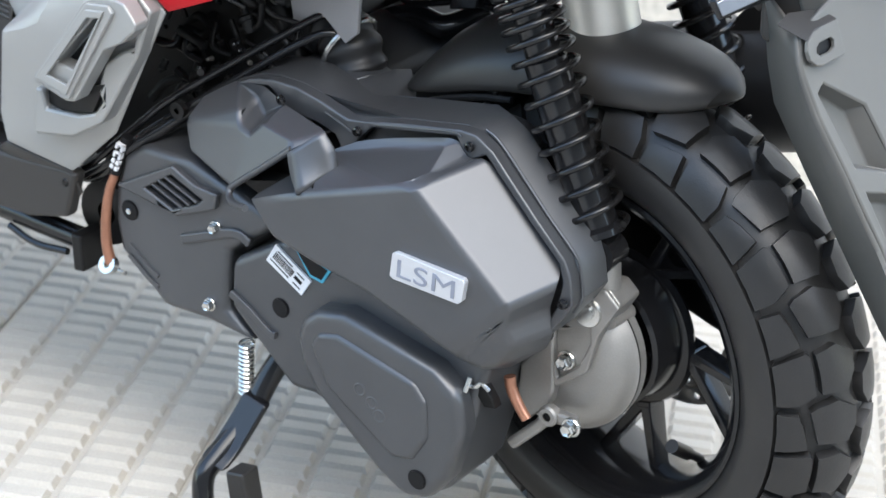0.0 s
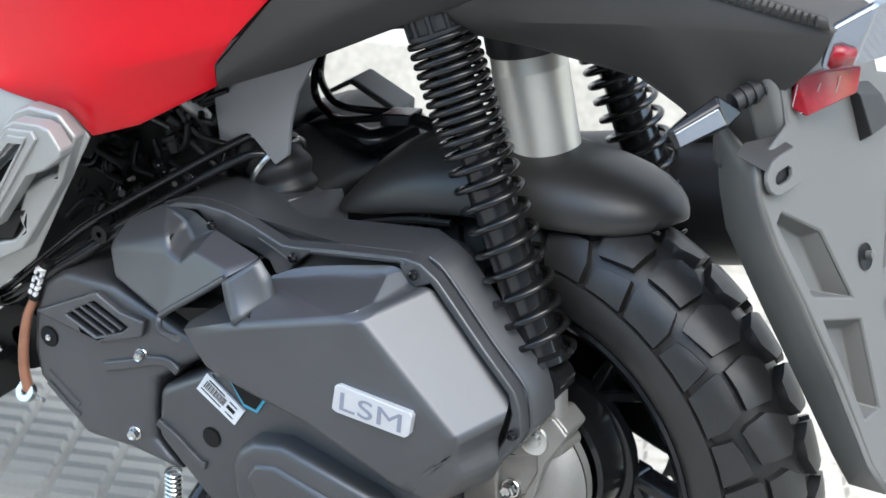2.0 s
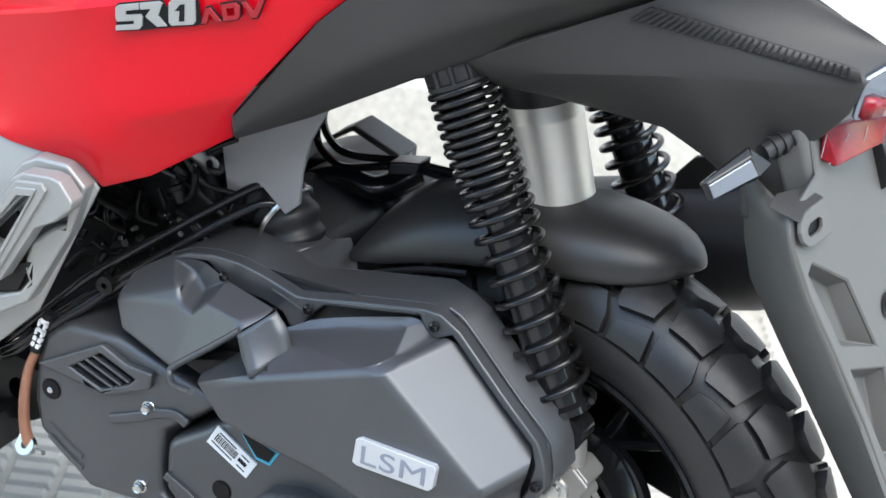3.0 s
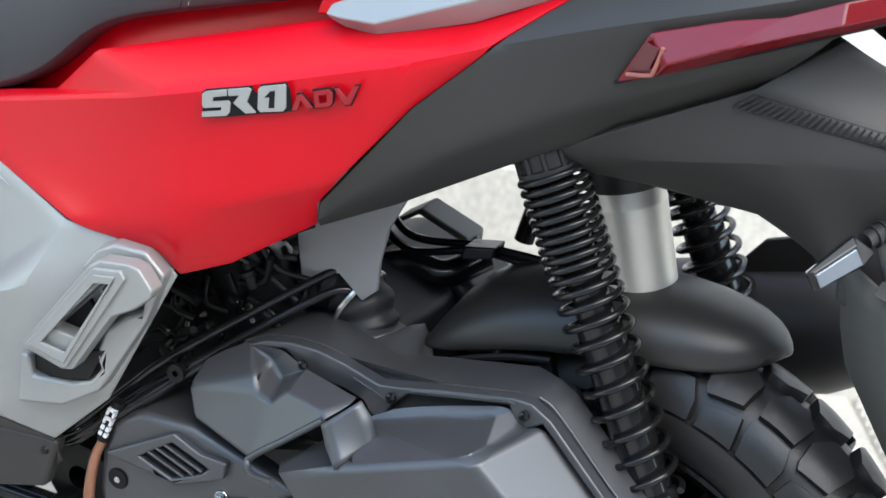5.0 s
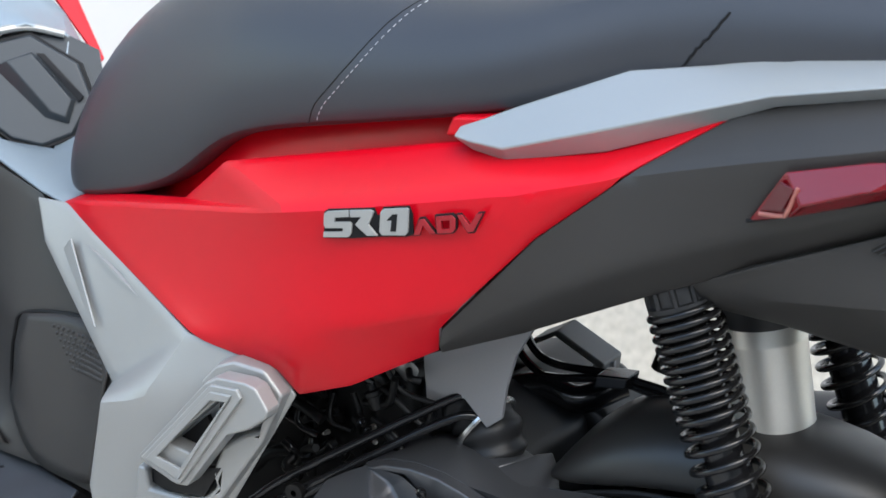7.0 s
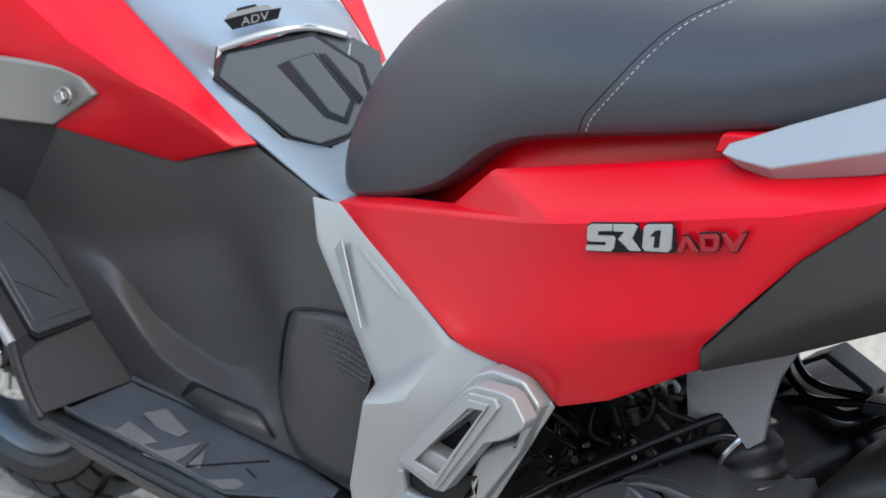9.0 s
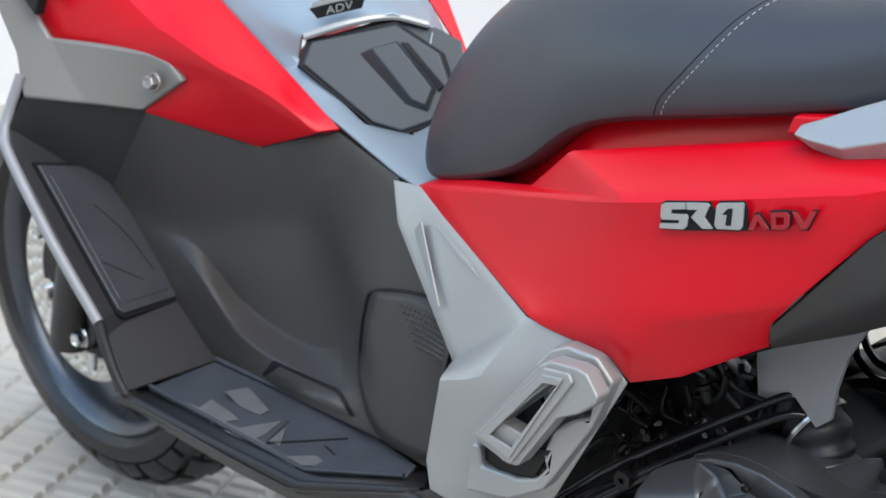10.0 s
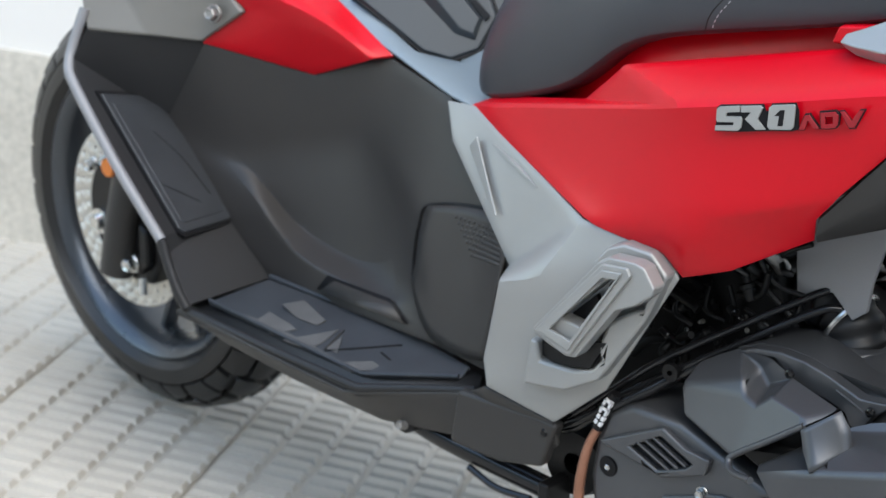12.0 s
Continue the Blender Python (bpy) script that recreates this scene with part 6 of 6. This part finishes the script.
cal = part("caliper", slab([(0.040, 0.005), (0.062, 0.030), (0.085, 0.022), (0.092, -0.030), (0.078, -0.062), (0.055, -0.068), (0.040, -0.045)], -0.088, -0.05), DULL, bike, "black brake caliper", bevel=0.006)
bolt((0.0451, -0.092, -0.0416), (0, -1, 0), 0.010, cal, h=0.010)
part("caliper_body", slab([(0.062, 0.02), (0.080, 0.012), (0.084, -0.03), (0.066, -0.05)], -0.100, -0.086), DULL, cal, bevel=0.005)
part("caliper_pin", rod((0.070, -0.096, -0.052), (0.074, -0.100, -0.072), 0.006), ZINC, cal)
part("side_reflector", spin([(0, 0.006), (0.011, 0.006), (0.013, 0)], pose(0.024, -0.112, 0.086, 90), 24), ORANGE, fork, "orange round side reflector")
for ob in (fork, far_fork, cal):
    ob.matrix_basis = STEER

# ---- engine bay: block, ducts, cables, brackets ----
block = part("engine_block", slab([(-0.62, 0.30), (-0.60, 0.44), (-0.52, 0.52), (-0.44, 0.55), (-0.37, 0.53), (-0.33, 0.44), (-0.30, 0.36), (-0.34, 0.24), (-0.50, 0.22)], -0.085, 0.10), DULL, bike, "dark engine block", bevel=0.01)
part("frame_tube", tube([(-0.62, -0.10, 0.50), (-0.52, -0.10, 0.58), (-0.40, -0.10, 0.62), (-0.25, -0.09, 0.66), (-0.10, -0.09, 0.70)], 0.014, 12), DULL, bike)
part("frame_tube", tube([(-0.62, 0.10, 0.50), (-0.52, 0.10, 0.58), (-0.40, 0.10, 0.62), (-0.25, 0.09, 0.66), (-0.10, 0.09, 0.70)], 0.014, 12), DULL, bike)
part("inner_fender", slab([(-0.31, 0.36), (-0.33, 0.42), (-0.24, 0.43), (-0.18, 0.44), (-0.05, 0.46), (-0.03, 0.44), (-0.16, 0.38), (-0.22, 0.34)], -0.085, -0.068), DULL, bike, bevel=0.004)
part("inner_fender", slab([(-0.36, 0.34), (-0.38, 0.46), (-0.33, 0.50), (-0.26, 0.47), (-0.24, 0.38)], -0.06, 0.12), DULL, bike, bevel=0.01)
part("under_seat_tank", slab([(-0.70, 0.57), (-0.60, 0.61), (-0.30, 0.70), (-0.26, 0.68), (-0.36, 0.60), (-0.48, 0.585), (-0.66, 0.57)], -0.13, 0.13), DULL, bike, bevel=0.01)
rng = random.Random(7)
for i in range(80):
    x = rng.uniform(-0.50, -0.35)
    z = 0.40 + (x + 0.50) * 0.45 + rng.uniform(0.0, 0.14)
    if z > 0.60:
        continue
    y = rng.uniform(-0.112, -0.08)
    d = Vector((rng.uniform(-1, 1), rng.uniform(-0.5, 0.3), rng.uniform(-1, 1))).normalized()
    L = rng.uniform(0.008, 0.03)
    r = rng.uniform(0.003, 0.008)
    kind = rng.random()
    p = Vector((x, y, z))
    if kind < 0.55:
        part("hose_stub", tube([p - d * L, p + Vector((rng.uniform(-0.012, 0.012), rng.uniform(-0.008, 0), rng.uniform(-0.012, 0.012))), p + d * L], r * 0.7, 10, 5), GLOSS if kind < 0.1 else DULL, block)
    elif kind < 0.82:
        part("connector", spin([(0, -L * 0.5), (r * 0.9, -L * 0.5), (r, -L * 0.4), (r, 0), (r * 1.25, 0.001), (r * 1.25, L * 0.2), (r * 0.6, L * 0.25), (r * 0.5, L * 0.5), (0, L * 0.5)], toward(p, d), 14), DULL, block)
    else:
        bolt(p + Vector((0, -0.008, 0)), (rng.uniform(-0.4, 0.6), -1, rng.uniform(0, 0.7)), rng.uniform(0.0016, 0.0032), block, ALLOY if kind < 0.90 else GLOSS, h=rng.uniform(0.003, 0.006))
part("alloy_pipe", tube([(-0.405, -0.10, 0.548), (-0.385, -0.105, 0.556), (-0.372, -0.10, 0.548), (-0.366, -0.09, 0.535)], 0.008, 12), ALLOY, block, "bright metal pipe bend")

bracket = part("hanger_plate", slab([(-0.358, 0.60), (-0.352, 0.548), (-0.346, 0.514), (-0.334, 0.520), (-0.309, 0.530), (-0.284, 0.509), (-0.270, 0.522), (-0.2685, 0.552), (-0.262, 0.585), (-0.245, 0.62), (-0.24, 0.65), (-0.35, 0.63)], -0.093, -0.088), GREYSHEET, bike, "plain grey sheet bracket", bevel=0.001)
boot = part("intake_boot", tube([(-0.372, -0.045, 0.480), (-0.345, -0.050, 0.502), (-0.320, -0.058, 0.508), (-0.298, -0.064, 0.495), (-0.286, -0.066, 0.468)], lambda t: 0.029 - 0.002 * math.cos(t * 44), 28, 12), PLASTIC, bike, "ribbed black intake boot")
ring = [Vector((-0.300, -0.064, 0.497)) + 0.0310 * (math.cos(a) * Vector((0.5, 0.2, 0.84)).normalized() + math.sin(a) * Vector((0.0, -0.97, 0.23))) for a in np.linspace(0, math.tau, 33)]
part("clamp", tube(ring, 0.0032, 8, 0), ZINC, boot, "bright hose clamp")
shell("intake_duct", {"a": (-0.385, -0.132, 0.448), "b": (-0.368, -0.104, 0.463), "c": (-0.335, -0.088, 0.480), "d": (-0.2988, -0.085, 0.4870), "e": (-0.2575, -0.090, 0.4803), "f": (-0.2900, -0.127, 0.4665), "g": (-0.335, -0.135, 0.464), "h": (-0.35, -0.05, 0.470), "i": (-0.295, -0.045, 0.482), "j": (-0.2500, -0.055, 0.474)},
             ["a b c g", "c d f g", "d e f", "b h c", "h i d c", "i j e d"], GRAPHITE, bike, "graphite intake duct", "d-e:0.3", 0.004)
shell("duct_lid", {"a": (-0.2900, -0.1265, 0.4665), "b": (-0.2575, -0.0895, 0.4803), "c": (-0.2500, -0.058, 0.4800), "d": (-0.2440, -0.040, 0.4765), "e": (-0.2345, -0.045, 0.4640), "f": (-0.2180, -0.068, 0.4480), "g": (-0.2060, -0.105, 0.4490), "h": (-0.2200, -0.145, 0.4620), "i": (-0.2480, -0.148, 0.4680)},
      ["a b h i", "b c g h", "c d e f g"], GRAPHITE, bike, "graphite duct flap", "", 0.004)
for pts, r, nm in (([(-0.56, -0.175, 0.325), (-0.527, -0.178, 0.352), (-0.478, -0.165, 0.402), (-0.449, -0.152, 0.430), (-0.381, -0.122, 0.482), (-0.318, -0.092, 0.528), (-0.300, -0.080, 0.532), (-0.287, -0.068, 0.515), (-0.285, -0.062, 0.49)], 0.0042, "black control cable"),
                   ([(-0.56, -0.180, 0.318), (-0.515, -0.178, 0.350), (-0.470, -0.165, 0.394), (-0.390, -0.135, 0.456), (-0.325, -0.105, 0.505), (-0.30, -0.09, 0.515), (-0.28, -0.07, 0.50)], 0.0042, "black control cable"),
                   ([(-0.488, -0.188, 0.372), (-0.462, -0.172, 0.392), (-0.435, -0.152, 0.415), (-0.400, -0.135, 0.440), (-0.38, -0.12, 0.445)], 0.0068, "thick black breather hose"),
                   ([(-0.58, -0.165, 0.315), (-0.54, -0.168, 0.325), (-0.50, -0.165, 0.362), (-0.44, -0.145, 0.410), (-0.40, -0.12, 0.43)], 0.0055, "black hose")):
    part("cable", tube(pts, r, 10), GLOSS, bike, nm)
part("cable_clip", spin([(0.003, -0.004), (0.008, -0.004), (0.009, 0.004), (0.003, 0.004)], pose(-0.433, -0.163, 0.424, 90), 16), DULL, bike)
part("cable_tie", tube([(-0.524, -0.186, 0.362), (-0.516, -0.172, 0.366), (-0.512, -0.166, 0.352)], 0.003, 6), DULL, bike)
cop = part("breather_tube", tube([(-0.485, -0.190, 0.376), (-0.4915, -0.192, 0.352), (-0.4995, -0.194, 0.330), (-0.5035, -0.196, 0.300), (-0.504, -0.196, 0.272), (-0.500, -0.195, 0.249)], lambda t: 0.0042 + 0.0018 * t, 12), COPPER, bike, "copper-coloured breather tube with white marks")
part("marked_sleeve", tube([(-0.478, -0.1885, 0.392), (-0.485, -0.1905, 0.376), (-0.4925, -0.1925, 0.350)], 0.0060, 14), INKSHADE, cop)
ax, az = (-0.0145 / 0.0444, -0.042 / 0.0444), (0.042 / 0.0444, -0.0145 / 0.0444)
for a0, a1, b0, b1 in ((0.006, 0.008, -0.0045, 0.0045), (0.006, 0.013, -0.0045, -0.0022), (0.006, 0.013, 0.0022, 0.0045), (0.016, 0.018, -0.0045, 0.0045), (0.016, 0.023, -0.0045, -0.0022), (0.016, 0.023, 0.0022, 0.0045), (0.026, 0.030, -0.0045, -0.001), (0.026, 0.030, 0.001, 0.0045), (0.033, 0.037, -0.0045, -0.001), (0.033, 0.037, 0.001, 0.0045)):
    part("white_mark", slab([(-0.478 + a * ax[0] + b * az[0], 0.392 + a * ax[1] + b * az[1]) for a, b in ((a0, b0), (a1, b0), (a1, b1), (a0, b1))], -0.1990, -0.1935), WHITE, cop, "white painted mark", smooth=False)
bm = spin([(0.004, -0.004), (0.010, -0.004), (0.010, 0.004), (0.004, 0.004)], pose(-0.501, -0.197, 0.247, 60), 16)
tube([(-0.512, -0.19, 0.250), (-0.516, -0.18, 0.240), (-0.505, -0.178, 0.232), (-0.49, -0.185, 0.236)], 0.0025, 8, 6, bm)
part("tube_clip", bm, ZINC, bike, "bright spring clip")

# housing on the far side, seen through the gap
# the lighter grey puts the sky's reflection on its top into the colour
house = part("rear_housing", slab([(-0.3392, 0.5162), (-0.3248, 0.5259), (-0.3099, 0.5364), (-0.2574, 0.5169), (-0.2587, 0.4704), (-0.2657, 0.4684), (-0.2641, 0.5116), (-0.3117, 0.5294), (-0.337, 0.512)], 0.08, 0.118), CARRIER, bike, "plastic housing on the far side, greyed for the sky light on its top", bevel=0.003)
part("housing_side", slab([(-0.277, 0.505), (-0.254, 0.516), (-0.250, 0.46), (-0.272, 0.452)], 0.094, 0.0995), GREYSHEET, house, bevel=0.001)
part("far_case", slab([(-0.42, 0.36), (-0.40, 0.47), (-0.34, 0.50), (-0.27, 0.49), (-0.22, 0.46), (-0.20, 0.36)], 0.06, 0.16), DULL, bike, bevel=0.015)
part("far_tube", tube([(-0.36, 0.02, 0.47), (-0.31, 0.05, 0.49), (-0.27, 0.06, 0.485), (-0.24, 0.09, 0.50)], 0.014, 12), GLOSS, bike)
for pts in ([(-0.325, 0.045, 0.60), (-0.334, 0.050, 0.545), (-0.331, 0.050, 0.520), (-0.30, 0.03, 0.515), (-0.276, 0.02, 0.520), (-0.219, 0.02, 0.535), (-0.154, 0.0, 0.544), (-0.10, 0.0, 0.56)], [(-0.315, 0.045, 0.60), (-0.328, 0.050, 0.55), (-0.31, 0.04, 0.53), (-0.28, 0.03, 0.528), (-0.22, 0.02, 0.540), (-0.15, 0.0, 0.55)]):
    part("wiring", tube(pts, 0.004, 8), GLOSS, bike, "black wiring loom")
part("wiring_plug", slab([(-0.232, 0.528), (-0.20, 0.536), (-0.198, 0.548), (-0.23, 0.542)], 0.005, 0.03), GLOSS, bike, bevel=0.002)
part("seat_stay", tube([(-0.20, 0.08, 0.53), (-0.19, 0.085, 0.58), (-0.18, 0.09, 0.66)], 0.010, 10), DULL, bike)

# ---- stands ----
stand = part("side_stand", tube([(-0.300, -0.150, 0.205), (-0.312, -0.172, 0.172), (-0.318, -0.200, 0.135), (-0.326, -0.238, 0.105), (-0.329, -0.256, 0.088), (-0.322, -0.266, 0.060), (-0.316, -0.272, 0.034)], lambda t: 0.0125 - 0.002 * t, 14), GLOSS, bike, "gloss black side stand")
part("stand_plate", band([(-0.309, -0.196, 0.158), (-0.318, -0.225, 0.120), (-0.323, -0.248, 0.102)], 0.030, 0.010), GLOSS, stand, bevel=0.003)
part("stand_foot", slab([(-0.345, -0.30), (-0.29, -0.305), (-0.285, -0.255), (-0.335, -0.245)], 0.030, 0.036, "z"), DULL, stand, "steel foot of the stand", bevel=0.003)
part("stand_lug", slab([(-0.298, 0.108), (-0.276, 0.112), (-0.268, 0.07), (-0.29, 0.06)], -0.262, -0.236), RUBBER, stand, "ribbed rubber lug", bevel=0.003)
pts = []
for i in range(12 * 14 + 1):
    t = i / (12 * 14)
    a = math.tau * 12 * t
    pts.append(Vector((-0.342, -0.172, 0.200)).lerp(Vector((-0.331, -0.186, 0.152)), t) + 0.0075 * Vector((math.cos(a), math.sin(a), 0)))
part("stand_spring", tube(pts, 0.0017, 6, 0), ZINC, stand, "zinc-plated return spring")
part("spring_hook", tube([(-0.331, -0.186, 0.152), (-0.329, -0.187, 0.142), (-0.322, -0.183, 0.138), (-0.320, -0.176, 0.146)], 0.002, 6), ZINC, stand)
centre = part("centre_stand", tube([(-0.76, -0.165, 0.262), (-0.712, -0.163, 0.251), (-0.643, -0.162, 0.246), (-0.572, -0.162, 0.243), (-0.552, -0.163, 0.243)], 0.0125, 14), GLOSS, bike, "gloss black folded centre stand")
part("stand_pedal", slab([(-0.560, 0.262), (-0.546, 0.262), (-0.542, 0.222), (-0.557, 0.220)], -0.190, -0.150), DULL, centre, bevel=0.003)
part("stand_pivot", slab([(-0.765, 0.278), (-0.726, 0.278), (-0.728, 0.256), (-0.742, 0.247), (-0.758, 0.250)], -0.186, -0.16), DULL, centre, bevel=0.004)
bolt((-0.744, -0.186, 0.260), (0, -1, 0), 0.0055, centre, ALLOY, h=0.006)
part("stand_link", tube([(-0.66, -0.175, 0.236), (-0.62, -0.178, 0.228), (-0.575, -0.178, 0.232)], 0.004, 8), GLOSS, centre)
part("bracket_plate", slab([(-0.70, 0.285), (-0.645, 0.285), (-0.63, 0.262), (-0.69, 0.262)], -0.165, -0.155), ZINC, centre, bevel=0.001)
part("lower_trim", slab([(-0.66, 0.337), (-0.548, 0.344), (-0.532, 0.342), (-0.546, 0.290), (-0.60, 0.276), (-0.665, 0.275)], -0.208, -0.19), CHARCOAL, bike, "black trim below the silver cover", bevel=0.005)
part("trim_screw", spin([(0, 0.002), (0.003, 0.002), (0.0045, 0)], pose(-0.546, -0.208, 0.330, 90), 12), DULL, bike)
part("exhaust_pipe", tube([(-0.55, -0.03, 0.28), (-0.50, -0.02, 0.21), (-0.40, 0.05, 0.19), (-0.30, 0.15, 0.25), (-0.22, 0.20, 0.36)], 0.018, 14), DULL, bike)
part("swing_pivot", spin([(0.012, -0.02), (0.035, -0.02), (0.04, 0), (0.035, 0.02), (0.012, 0.02)], pose(-0.545, -0.13, 0.275, 90), 24), DULL, bike)
